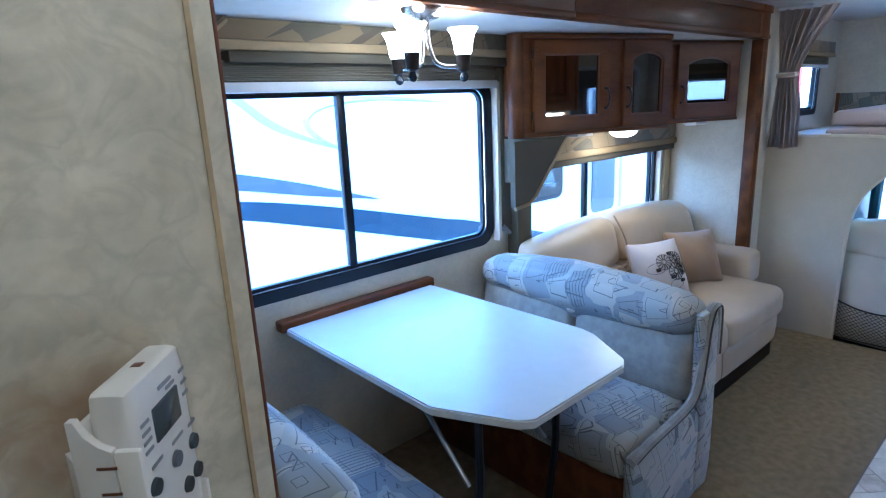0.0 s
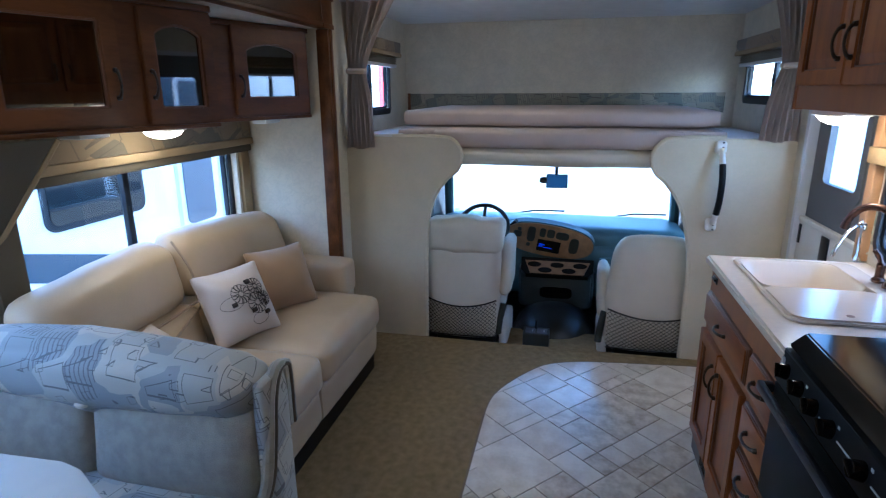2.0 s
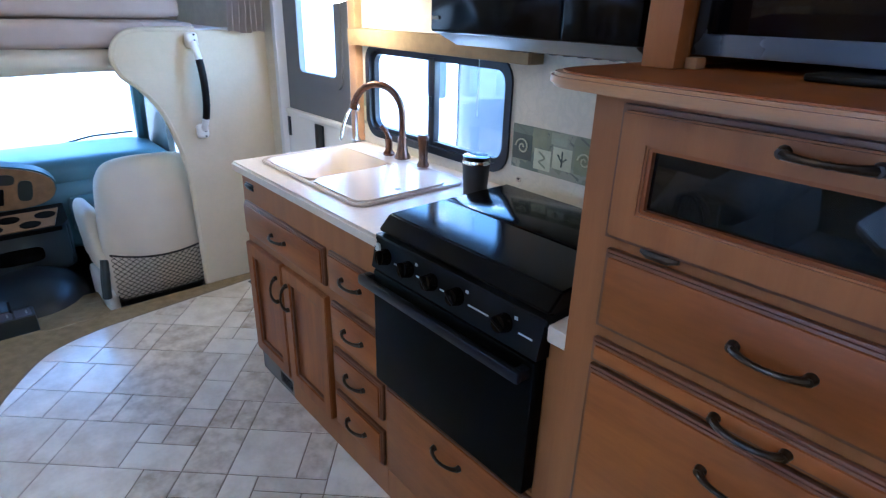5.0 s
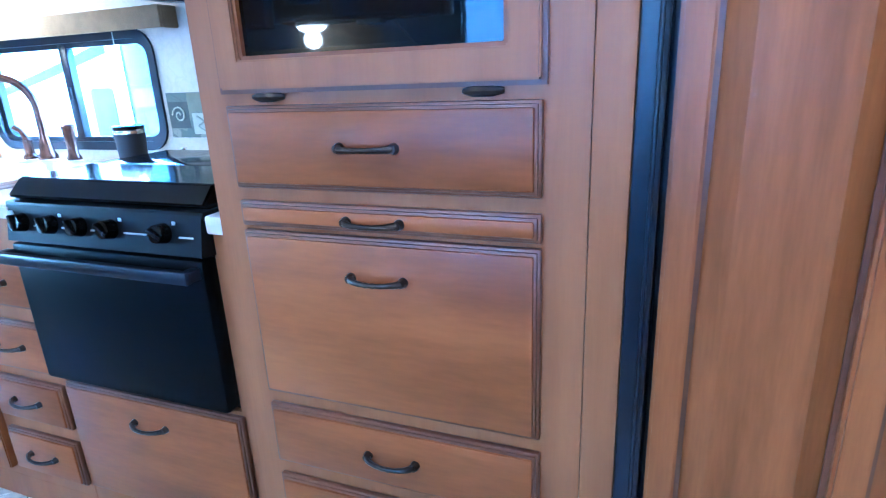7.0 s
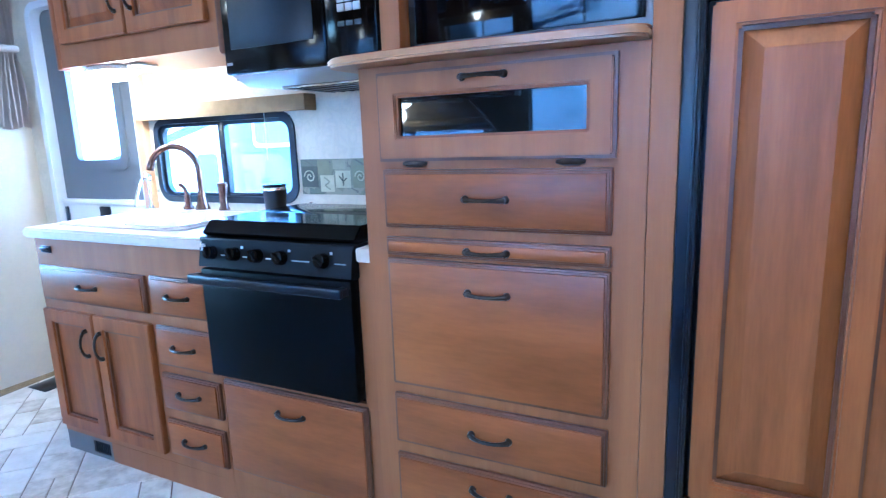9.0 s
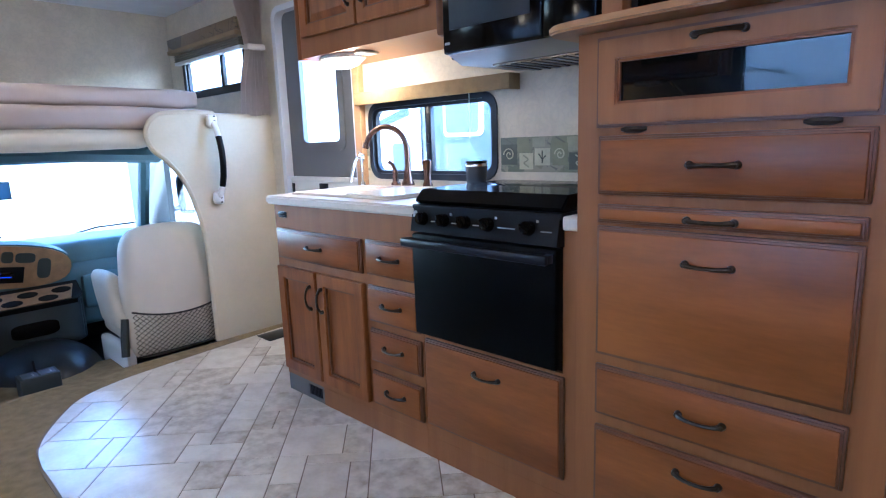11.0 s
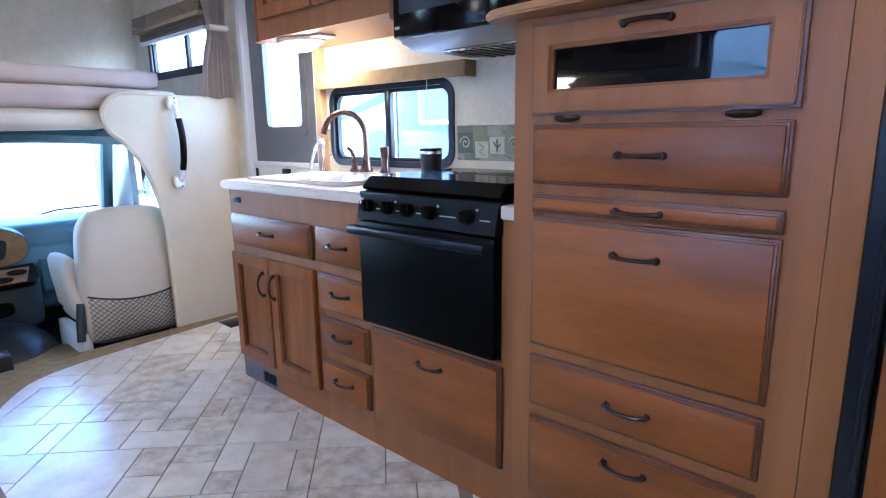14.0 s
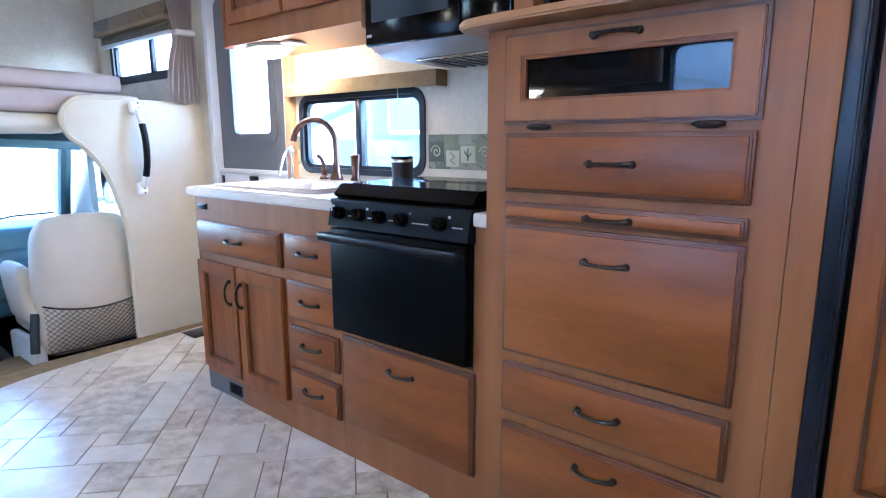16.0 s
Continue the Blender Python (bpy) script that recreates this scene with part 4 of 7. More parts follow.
sp = prism([(1.80, RW + 0.001), *sh, (1.077, -0.56), (1.047, -0.56), (1.047, RW + 0.001)], "z", 1.346, 1.366)
bmesh.ops.bevel(sp, geom=[e for e in sp.edges if e.calc_face_angle(0) > 0.8], offset=0.005, segments=2, affect="EDGES")
part("board", sp, M["shelf_edge"], tvshelf)
part("surface", prism([(1.79, RW + 0.002), *[(u - 0.012 if u > 1.7 else u, v - 0.012) for u, v in sh[:-1]], (1.085, -0.56), (1.05, -0.57), (1.05, RW + 0.002)], "z", 1.366, 1.3685), M["wood_x"], tvshelf, "brown wood-grain surface")
niche = thing("tv_cabinet", 1.4, -0.85, 1.37, "open wooden television niche", "cabinet")
part("side_panel", box(1.700, 1.738, RW, -0.701, 1.369, CEIL - 0.002), M["wood_frame"], niche)
part("stile", box(1.685, 1.741, -0.70, -0.66, 1.369, CEIL - 0.002, 0.002), M["wood_frame"], niche)
part("back_panel", box(1.046, 1.699, RW, RW + 0.015, 1.369, CEIL - 0.002), M["wood_dark"], niche)
part("header", box(1.078, 1.684, -0.70, -0.66, 1.90, CEIL - 0.002, 0.002), M["wood_z"], niche)
part("cleat", box(1.664, 1.684, -0.72, -0.69, 1.369, 1.386, 0.002), M["shelf_edge"], niche)

tv = thing("television", 1.38, -0.74, 1.37, "flat black television with a silver edge in the niche", "television")
part("screen", box(1.110, 1.682, -0.752, -0.738, 1.415, 1.80, 0.002), M["screen"], tv)
part("bezel", ring_prism([(1.095, 1.388), (1.697, 1.388), (1.697, 1.815), (1.095, 1.815)], [(1.112, 1.42), (1.680, 1.42), (1.680, 1.80), (1.112, 1.80)], "y", -0.765, -0.733), M["tv_edge"], tv)
part("housing", box(1.11, 1.68, -0.81, -0.766, 1.40, 1.80, 0.01), M["black"], tv)
part("emblem", lathe(1.40, -0.732, [(0.006, 1.398), (0.006, 1.408)], 10), M["red"], tv, "small red round emblem")
part("stand", join(box(1.25, 1.51, -0.86, -0.68, 1.369, 1.380, 0.004), box(1.34, 1.42, -0.80, -0.77, 1.375, 1.42, 0.004)), M["black"], tv)

# fridge with wooden door panels
fridge = thing("fridge", 0.70, -0.85, 0, "built-in fridge with brown wooden door panels in a black frame", "fridge")
part("case", join(box(0.405, 1.0, RW, -0.60, 0.0, CEIL - 0.005)), M["dark_trim"], fridge)
part("side_strip", join(box(0.985, 1.021, -0.60, -0.536, 0.0, CEIL - 0.006, 0.003), box(0.992, 0.998, -0.54, -0.531, 0.0, CEIL - 0.006, 0.002)), M["dark_trim"], fridge)
part("side_strip", box(0.402, 0.425, -0.60, -0.536, 0.0, CEIL - 0.006, 0.003), M["dark_trim"], fridge)
part("end_stile", box(0.362, 0.4005, -0.62, -0.532, 0.0, CEIL - 0.006, 0.003), M["wood_frame"], fridge)


def raised_field(x0, x1, z0, z1, y0, y1, slope):
    bm = bmesh.new()
    lo = [bm.verts.new((u, y0, v)) for u, v in ((x0, z0), (x1, z0), (x1, z1), (x0, z1))]
    hi = [bm.verts.new((u, y1, v)) for u, v in ((x0 + slope, z0 + slope), (x1 - slope, z0 + slope), (x1 - slope, z1 - slope), (x0 + slope, z1 - slope))]
    bm.faces.new(lo)
    bm.faces.new(hi)
    for i in range(4):
        bm.faces.new((lo[i], lo[(i + 1) % 4], hi[(i + 1) % 4], hi[i]))
    bmesh.ops.recalc_face_normals(bm, faces=list(bm.faces))
    return bm


def fridge_door(z0, z1, name):
    d = part(name, box(0.427, 0.983, -0.599, -0.575, z0, z1, 0.004), M["dark_trim"], fridge)
    fr = slab_with_holes("y", -0.575, -0.555, 0.437, 0.975, z0 + 0.006, z1 - 0.006, [(0.482, 0.684, z0 + 0.052, z1 - 0.05), (0.729, 0.931, z0 + 0.052, z1 - 0.05)])
    bmesh.ops.bevel(fr, geom=[e for e in fr.edges if e.calc_face_angle(0) > 0.6], offset=0.005, segments=2, affect="EDGES")
    part("panel_frame", fr, M["wood_z"], d)
    for xa, xb in ((0.482, 0.684), (0.729, 0.931)):
        part("panel_bead", ring_prism([(xa, z0 + 0.052), (xb, z0 + 0.052), (xb, z1 - 0.05), (xa, z1 - 0.05)], [(xa + 0.008, z0 + 0.06), (xb - 0.008, z0 + 0.06), (xb - 0.008, z1 - 0.058), (xa + 0.008, z1 - 0.058)], "y", -0.573, -0.569), M["groove"], d)
        part("panel", join(box(xa - 0.002, xb + 0.002, -0.577, -0.574, z0 + 0.05, z1 - 0.048), raised_field(xa + 0.008, xb - 0.008, z0 + 0.06, z1 - 0.058, -0.5735, -0.5545, 0.034)), M["wood_z"], d, smooth=False)
    return d


fridge_door(0.40, 1.405, "door")
fridge_door(1.50, 1.98, "freezer_door")
part("lower_panel", box(0.427, 0.983, -0.599, -0.572, 0.08, 0.392, 0.003), M["wood_z"], fridge)
strip = part("control_strip", join(box(0.427, 0.983, -0.60, -0.560, 1.410, 1.494, 0.006), box(0.86, 0.975, -0.562, -0.552, 1.425, 1.48, 0.006), box(0.44, 0.62, -0.562, -0.555, 1.425, 1.48, 0.004)), M["dark_trim"], fridge)
part("control_panel", box(0.635, 0.845, -0.561, -0.556, 1.436, 1.485, 0.002), M["tv_edge"], strip)
part("latch", tube([(0.955, -0.553, 1.437), (0.93, -0.548, 1.432), (0.89, -0.548, 1.432), (0.875, -0.553, 1.437)], 0.004, 6), M["chrome"], strip)

# wall cabinet over the sink, with rounded front corners
upper = thing("wall_cabinet", 2.89, -0.97, 1.50, "brown maple wall cabinet over the sink", "cabinet")
ub = prism([(2.445, RW + 0.001), (2.445, -0.815), (2.45, -0.805), (3.29, -0.805), (3.32, -0.815), (3.338, -0.845), (3.34, RW + 0.001)], "z", 1.50, CEIL - 0.003)
part("body", ub, M["wood_frame"], upper)
part("rounded_post", tube([(3.322, -0.828, 1.497), (3.322, -0.828, CEIL - 0.004)], 0.024, 12), M["wood_z"], upper)
framed_door(upper, 2.878, 3.262, 1.583, 2.07, -0.805, 1, M["wood_z"], M["wood_z"], 0.05, handle=(2.915, 1.71), raised=True)
framed_door(upper, 2.482, 2.868, 1.583, 2.07, -0.805, 1, M["wood_z"], M["wood_z"], 0.05, handle=(2.83, 1.71), raised=True)
part("end_piece", box(2.40, 2.4445, -0.86, -0.79, 1.47, CEIL - 0.003, 0.015), M["wood_dark"], upper)

micro = thing("microwave", 2.07, -0.93, 1.39, "gloss black over-range microwave with a hood", "microwave")
part("body", box(1.788, 2.347, RW + 0.001, -0.76, 1.378, 1.78, 0.006), M["black"], micro)
md = part("door", box(1.96, 2.347, -0.76, -0.722, 1.392, 1.775, 0.008), M["gloss_black"], micro)
part("window", box(2.0, 2.315, -0.723, -0.7195, 1.465, 1.735, 0.002), M["micro_mesh"], md, "dark mesh-screened window")
part("emblem", box(2.315, 2.335, -0.722, -0.719, 1.42, 1.428), M["grey_key"], md)
mc = part("control_panel", box(1.788, 1.957, -0.76, -0.722, 1.392, 1.775, 0.006), M["gloss_black"], micro)
for r in range(4):
    for c in range(3):
        part("key", box(1.838 + c * 0.026, 1.861 + c * 0.026, -0.723, -0.719, 1.525 + r * 0.024, 1.546 + r * 0.024, 0.002), M["grey_key"], mc)
for c in range(3):
    for r in (1.487, 1.638):
        part("key", box(1.836 + c * 0.028, 1.858 + c * 0.028, -0.723, -0.719, r, r + 0.014, 0.002), M["lcd"], mc)
part("display", box(1.838, 1.915, -0.723, -0.719, 1.70, 1.735, 0.002), M["lcd"], mc)
hd = part("hood", prism([(-0.735, 1.391), (-1.14, 1.391), (-1.14, 1.366), (-0.80, 1.362)], "x", 1.80, 2.335), M["silver"], micro)
part("hood_filter", box(1.88, 2.25, -1.10, -0.86, 1.355, 1.3635, 0.003), M["nickel"], micro)
for i in range(9):
    part("hood_slat", box(1.885 + i * 0.040, 1.90 + i * 0.040, -1.09, -0.87, 1.3525, 1.3555), M["dark_trim"], micro)

# box valance over the sink window, wallpaper border, socket
boxv = thing("box_valance", 2.82, -1.11, 1.30, "woven tan box valance over the sink window", "valance")
part("front", box(2.343, 3.292, -1.092, -1.080, 1.300, 1.360, 0.004), M["box_valance"], boxv)
part("side", box(2.343, 2.356, RW, -1.092, 1.300, 1.360, 0.003), M["box_valance"], boxv)
part("top", box(2.343, 3.292, RW, -1.081, 1.352, 1.3605, 0.002), M["box_valance"], boxv)
def border_piece(name, x0, x1, label, seed):
    """A strip of wallpaper border: a mid-green ground with pale and dark patches, each with a drawn curl, spiral or tree."""
    rng = random.Random(seed)
    b = thing(name, (x0 + x1) / 2, RW, 0.981, label, "border", kind="structure")
    part("ground", box(x0, x1, RW, RW + 0.002, 0.981, 1.117), M["border_green"], b)
    x, k = x0 + 0.004, rng.randrange(4)
    while x < x1 - 0.03:
        w = min(rng.uniform(0.055, 0.095), x1 - 0.004 - x)
        z0 = 0.981 + rng.uniform(0.004, 0.030)
        z1 = z0 + rng.uniform(0.055, 0.085)
        m, ink = (("patch_pale", "patch_mid"), ("patch_dark", "patch_pale"), ("patch_olive", "patch_pale"), ("patch_pale", "patch_dark"))[k % 4]
        p = part("patch", box(x, x + w, RW + 0.002, RW + 0.0028, z0, z1), M[m], b)
        cx, cz, r = x + w / 2, (z0 + z1) / 2, min(w, z1 - z0) * 0.36
        if k % 3 == 0:
            line = [(cx + r * (1 - i / 22) * math.cos(i * 0.5), cz + r * (1 - i / 22) * math.sin(i * 0.5)) for i in range(20)]
            part("curl", tube([(u, RW + 0.003, v) for u, v in line], 0.0028, 5), M[ink], p)
        elif k % 3 == 1:
            part("curl", join(tube([(cx, RW + 0.003, cz - r), (cx, RW + 0.003, cz + r)], 0.0026, 5), tube([(cx - r * 0.7, RW + 0.003, cz + r * 0.2), (cx, RW + 0.003, cz - r * 0.4), (cx + r * 0.7, RW + 0.003, cz + r * 0.5)], 0.0026, 5)), M[ink], p)
        else:
            part("curl", tube(smooth_line([(cx - r * 0.6, RW + 0.003, cz - r), (cx + r * 0.5, RW + 0.003, cz - r * 0.3), (cx - r * 0.4, RW + 0.003, cz + r * 0.3), (cx + r * 0.6, RW + 0.003, cz + r)], 4), 0.0028, 5), M[ink], p)
        if z1 < 1.085:
            part("patch", box(x + w * 0.3, x + w + 0.01 if x + w + 0.01 < x1 else x1, RW + 0.002, RW + 0.0026, z1 + 0.006, 1.113), M[("patch_olive", "patch_mid")[k % 2]], b)
        x += w + rng.uniform(0.004, 0.012)
        k += 1


border_piece("trim_kitchen_border", 1.739, 2.44, "grey-green wallpaper border with drawn patches", 4)
border_piece("trim_kitchen_border_end", 3.275, 3.35, "grey-green wallpaper border beside the door post", 2)
part("pull_cord", tube([(2.58, RW + 0.03, 1.302), (2.58, RW + 0.03, 1.12)], 0.0012, 5), M["white_plastic"], boxv)
for cx in (2.40, 3.30):
    so = thing("wall_hook", cx, RW, 0.945, "small chrome hook on the kitchen wall", "hook", "kitchen hooks")
    part("plate", lathe(cx, RW + 0.006, [(0.008, 0.935), (0.009, 0.94), (0.008, 0.95)], 10), M["chrome"], so)

# entry door
door = thing("door_1", 3.71, RW, 0.0, "grey entry door with a window and a white screen-door panel", "door", kind="structure")
part("door_frame", ring_prism(rrect(3.345, 4.085, -0.06, 1.90, 0.07), rrect(3.375, 4.05, -0.03, 1.868, 0.05), "y", RW - 0.035, RW + 0.014), M["frame_white"], door)
leaf = slab_with_holes("y", RW - 0.06, RW - 0.035, 3.36, 4.065, -0.04, 1.88, [(3.55, 3.90, 1.13, 1.70)])
part("leaf", leaf, M["door_grey"], door)
part("window_surround", ring_prism(rrect(3.505, 3.945, 1.085, 1.745, 0.05), rrect(3.555, 3.895, 1.135, 1.695, 0.03), "y", RW - 0.05, RW - 0.026), M["door_grey"], door)
part("pane", box(3.55, 3.90, RW - 0.05, RW - 0.045, 1.13, 1.70), M["glass"], door, smooth=False).visible_shadow = False
part("screen_panel", join(box(3.38, 4.045, RW - 0.034, RW - 0.012, -0.02, 0.925, 0.004), box(3.38, 4.045, RW - 0.034, RW - 0.004, 0.915, 0.94, 0.004)), M["door_white"], door)
part("slide_latch", join(box(3.665, 3.745, RW - 0.012, RW - 0.002, 0.78, 0.905, 0.012), box(4.005, 4.03, RW - 0.012, RW - 0.004, 0.80, 0.90, 0.004)), M["dark_trim"], door)
wtap = thing("water_tap", 3.30, -1.12, 0.907, "small chrome drinking-water tap behind the sink", "faucet")
part("body", lathe(3.302, -1.118, [(0.014, 0.9065), (0.014, 0.915), (0.008, 0.93), (0.008, 1.03), (0.013, 1.035), (0.015, 1.055), (0.010, 1.065)], 14), M["chrome"], wtap)
part("spout", tube(smooth_line([(3.302, -1.118, 1.045), (3.296, -1.09, 1.048), (3.285, -1.06, 1.025), (3.274, -1.028, 0.97), (3.268, -1.014, 0.928)], 5), 0.0075, 10), M["chrome"], wtap)
part("lever", join(tube([(3.285, -1.118, 1.06), (3.32, -1.118, 1.075)], 0.005, 8), tube([(3.302, -1.10, 1.06), (3.302, -1.138, 1.075)], 0.005, 8)), M["chrome"], wtap)
structure("trim_kitchen_post", box(3.292, 3.343, RW, RW + 0.035, 0.907, CEIL, 0.004), M["wood_edge"], "light wooden post beside the entry door", "trim")
rail_r = thing("grab_rail", 4.16, -0.76, 0.83, "white and black grab rail screwed to the cab partition", "grab rail")
gp = [(PART - 0.03, -0.770, 1.277), (PART - 0.066, -0.774, 1.235), (PART - 0.092, -0.780, 1.15), (PART - 0.100, -0.782, 1.06), (PART - 0.092, -0.779, 0.96), (PART - 0.066, -0.771, 0.875), (PART - 0.03, -0.765, 0.835)]
part("bar", tube(smooth_line(gp, 5), 0.016, 12), M["white_plastic"], rail_r)
part("grip", tube(smooth_line([(PART - 0.084, -0.778, 1.185), (PART - 0.097, -0.781, 1.12), (PART - 0.100, -0.782, 1.05), (PART - 0.094, -0.780, 0.97), (PART - 0.080, -0.775, 0.908)], 4), 0.0175, 12), M["black"], rail_r, "black ribbed grip")
for z, y, dz in ((1.282, -0.769, -0.012), (0.828, -0.764, 0.012)):
    foot = part("foot", cushion(PART - 0.058, PART - 0.0165, y - 0.030, y + 0.030, z - 0.036 + dz, z + 0.036 + dz, 0.02, 8), M["white_plastic"], rail_r)
    for zz in (z - 0.012, z + 0.014):
        part("screw", tube([(PART - 0.0575, y - 0.008, zz), (PART - 0.060, y - 0.008, zz)], 0.005, 8), M["dark_trim"], foot)
reg = thing("floor_register", 4.02, -0.93, 0.0, "dark metal floor register by the door", "vent")
part("plate", box(3.93, 4.08, -1.03, -0.86, 0.003, 0.008, 0.002), M["dark_trim"], reg)


# ---- slide-out: wall cabinets ----
# two units set like saw teeth, each turned towards the dinette
CZ, CT = 1.436, SCEIL - 0.004


def sofa_cabinet(px, py, turn, label, outline, doors, extras=()):
    """A unit whose front ends at (px, py) and runs back from there; outline and doors in metres from that end."""
    c = thing("slide_wall_cabinet", px, py, CZ, label, "cabinet", "cabinets over the sofa")
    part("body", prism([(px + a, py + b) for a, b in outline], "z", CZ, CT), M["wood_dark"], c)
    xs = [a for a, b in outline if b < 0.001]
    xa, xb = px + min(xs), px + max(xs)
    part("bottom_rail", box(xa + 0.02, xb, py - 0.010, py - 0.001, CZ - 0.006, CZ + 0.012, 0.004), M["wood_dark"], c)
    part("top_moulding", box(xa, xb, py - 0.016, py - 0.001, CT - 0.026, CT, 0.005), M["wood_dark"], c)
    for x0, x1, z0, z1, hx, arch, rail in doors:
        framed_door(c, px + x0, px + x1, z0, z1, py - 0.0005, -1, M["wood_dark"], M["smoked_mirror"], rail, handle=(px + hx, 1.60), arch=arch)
    for name, bm, m in extras:
        part(name, bm, m, c)
    c.matrix_world = Matrix.Translation((px, py, CZ)) @ Matrix.Rotation(radians(turn), 4, "Z")
    return c


UX, UY = 3.03, 1.497
sofa_cabinet(UX, UY, -17.6, "dark cherry wall cabinet with two mirror-glass doors over the sofa", [(-0.915, 0), (0, 0), (0, 0.34), (-0.93, 0.14)],
             [(-0.860, -0.412, 1.458, 1.874, -0.438, 0.0, 0.062), (-0.324, -0.012, 1.458, 1.874, -0.298, 0.032, 0.055)],
             [("rounded_end", tube([(UX - 0.925, UY + 0.036, CZ - 0.006), (UX - 0.925, UY + 0.036, CT)], 0.042, 18), M["wood_dark"]),
              *[("hinge", tube([(UX - 0.866, UY - 0.012, z - 0.022), (UX - 0.866, UY - 0.012, z + 0.022)], 0.006, 8), M["bronze"]) for z in (1.53, 1.81)]])
sofa_cabinet(3.93, 1.497, -19.5, "dark cherry wall cabinet with one arched mirror-glass door", [(-0.70, 0), (-0.004, 0), (-0.135, 0.34), (-0.70, 0.17)],
             [(-0.522, -0.03, 1.462, 1.890, -0.490, 0.035, 0.080)])

# valances and blind of the big window
val = thing("dinette_valance", 1.34, 1.92, 1.76, "printed and tan cloth valance over the dinette window", "valance")
part("upper_board", box(0.78, 2.19, 1.875, 1.97, 1.842, SCEIL - 0.002, 0.003), M["valance_print"], val)
part("tan_band", box(0.78, 2.195, 1.866, 1.97, 1.808, 1.841, 0.005), M["valance_tan"], val)
part("lower_band", box(0.82, 2.19, 1.878, 1.97, 1.77, 1.807, 0.004), M["valance_dark"], val)
part("side_wing", prism([(0.41, SCEIL - 0.002), (0.82, SCEIL - 0.002), (0.41, 1.56)], "y", 1.855, 1.875), M["valance_dark"], val)
part("wing_edge", tube([(0.815, 1.858, SCEIL - 0.012), (0.41, 1.858, 1.568)], 0.012, 6), M["valance_tan"], val)
part("side_leg", box(2.182, 2.255, 1.93, 1.975, 0.96, 1.769, 0.006), M["valance_dark"], val)
blind = thing("pleated_blind", 1.34, 1.94, 1.69, "raised grey pleated blind under the valance", "blind")
for i in range(11):
    z = 1.712 + i * 0.0062
    sag = 0.003 * math.sin(i * 1.7)
    part("pleat", box(0.54, 2.15, 1.925 + sag - (0.006 if i % 2 else 0), 1.962, z, z + 0.0045, 0.001, 1), M["blind"], blind)
part("bottom_rail", box(0.54, 2.15, 1.918, 1.965, 1.672, 1.708, 0.004), M["frame_white"], blind, "white blind rail")
gk = thing("blind_bracket", 2.19, 1.955, 0.98, "small metal blind bracket on the wall", "bracket")
part("clip", join(box(2.172, 2.20, 1.935, 1.979, 0.945, 0.975, 0.004), prism([(2.19, 0.985), (2.25, 0.93), (2.235, 0.92), (2.18, 0.965)], "y", 1.93, 1.937)), M["silver"], gk)

# valance of the sofa window with a slanting wing, its lamp
sval = thing("sofa_valance", 3.05, 1.93, 1.25, "printed cloth valance over the sofa window", "valance")
part("printed_board", box(2.28, 3.93, 1.895, 1.97, 1.315, 1.46, 0.004), M["valance_print"], sval)
part("tan_band", box(2.28, 3.935, 1.885, 1.972, 1.275, 1.314, 0.006), M["valance_tan"], sval)
part("lower_band", box(2.28, 3.93, 1.90, 1.972, 1.235, 1.274, 0.005), M["valance_dark"], sval)
part("side_wing", prism([(2.02, 1.424), (2.42, 1.424), (2.16, 1.155), (2.12, 1.13), (2.02, 1.118)], "y", 1.70, 1.73), M["valance_dark"], sval)
part("wing_edge", tube([(2.41, 1.702, 1.418), (2.16, 1.702, 1.15), (2.12, 1.702, 1.125), (2.02, 1.702, 1.113)], 0.010, 6), M["valance_tan"], sval)
part("wing_return", box(2.20, 2.225, 1.731, 1.975, 1.20, 1.424, 0.004), M["valance_dark"], sval)
part("side_leg", box(2.265, 2.38, 1.90, 1.975, 0.78, 1.234, 0.006), M["valance_dark"], sval)
part("side_leg", box(3.845, 3.93, 1.92, 1.975, 0.80, 1.234, 0.006), M["valance_tan"], sval)


def dome_lamp(name, x, y, z, watts, r=0.085, label="lit frosted dome lamp under the cabinet", long=1.0):
    d = thing(name, x, y, z, label, "lamp", "dome lamps")
    part("rim", moved(lathe(0, 0, [(r * 0.95, 0.0), (r, -0.012), (r * 0.93, -0.018), (r * 0.80, -0.012)], 24), Matrix.Translation((x, y, z)) @ Matrix.Diagonal((long, 1, 1, 1))), M["white_plastic"], d)
    part("mounting_plate", box(x - r * long * 1.05, x - r * long * 1.55, y - r * 0.5, y + r * 0.5, z - 0.010, z - 0.0005, 0.003), M["white_plastic"], d)
    part("lens", moved(lathe(0, 0, [(0.004, -0.052), (r * 0.4, -0.048), (r * 0.68, -0.037), (r * 0.86, -0.018), (r * 0.86, -0.008)], 24), Matrix.Translation((x, y, z)) @ Matrix.Diagonal((long, 1, 1, 1))), M["lens_lit"], d)
    lamp("lamp_light", x, y, z - 0.09, watts, 0.05)
    return d


dome_lamp("cabinet_lamp", 2.93, 1.70, CZ - 0.001, 0.22, long=1.25)
dome_lamp("cabinet_lamp", 3.13, -0.905, 1.498, 0.40, 0.088, long=1.45)
spare = thing("unlit_lamp", 3.60, 1.62, 1.42, "unlit white reading lamp under the cabinet", "lamp")
part("housing", cushion(3.60, 3.76, 1.60, 1.69, 1.408, 1.436, 0.012, 5), M["white_plastic"], spare)
swp = thing("switch_box", 2.50, 1.62, 1.43, "small white switch box under the cabinet", "switch")
part("housing", box(2.50, 2.64, 1.70, 1.80, 1.412, 1.4355, 0.006), M["white_plastic"], swp)

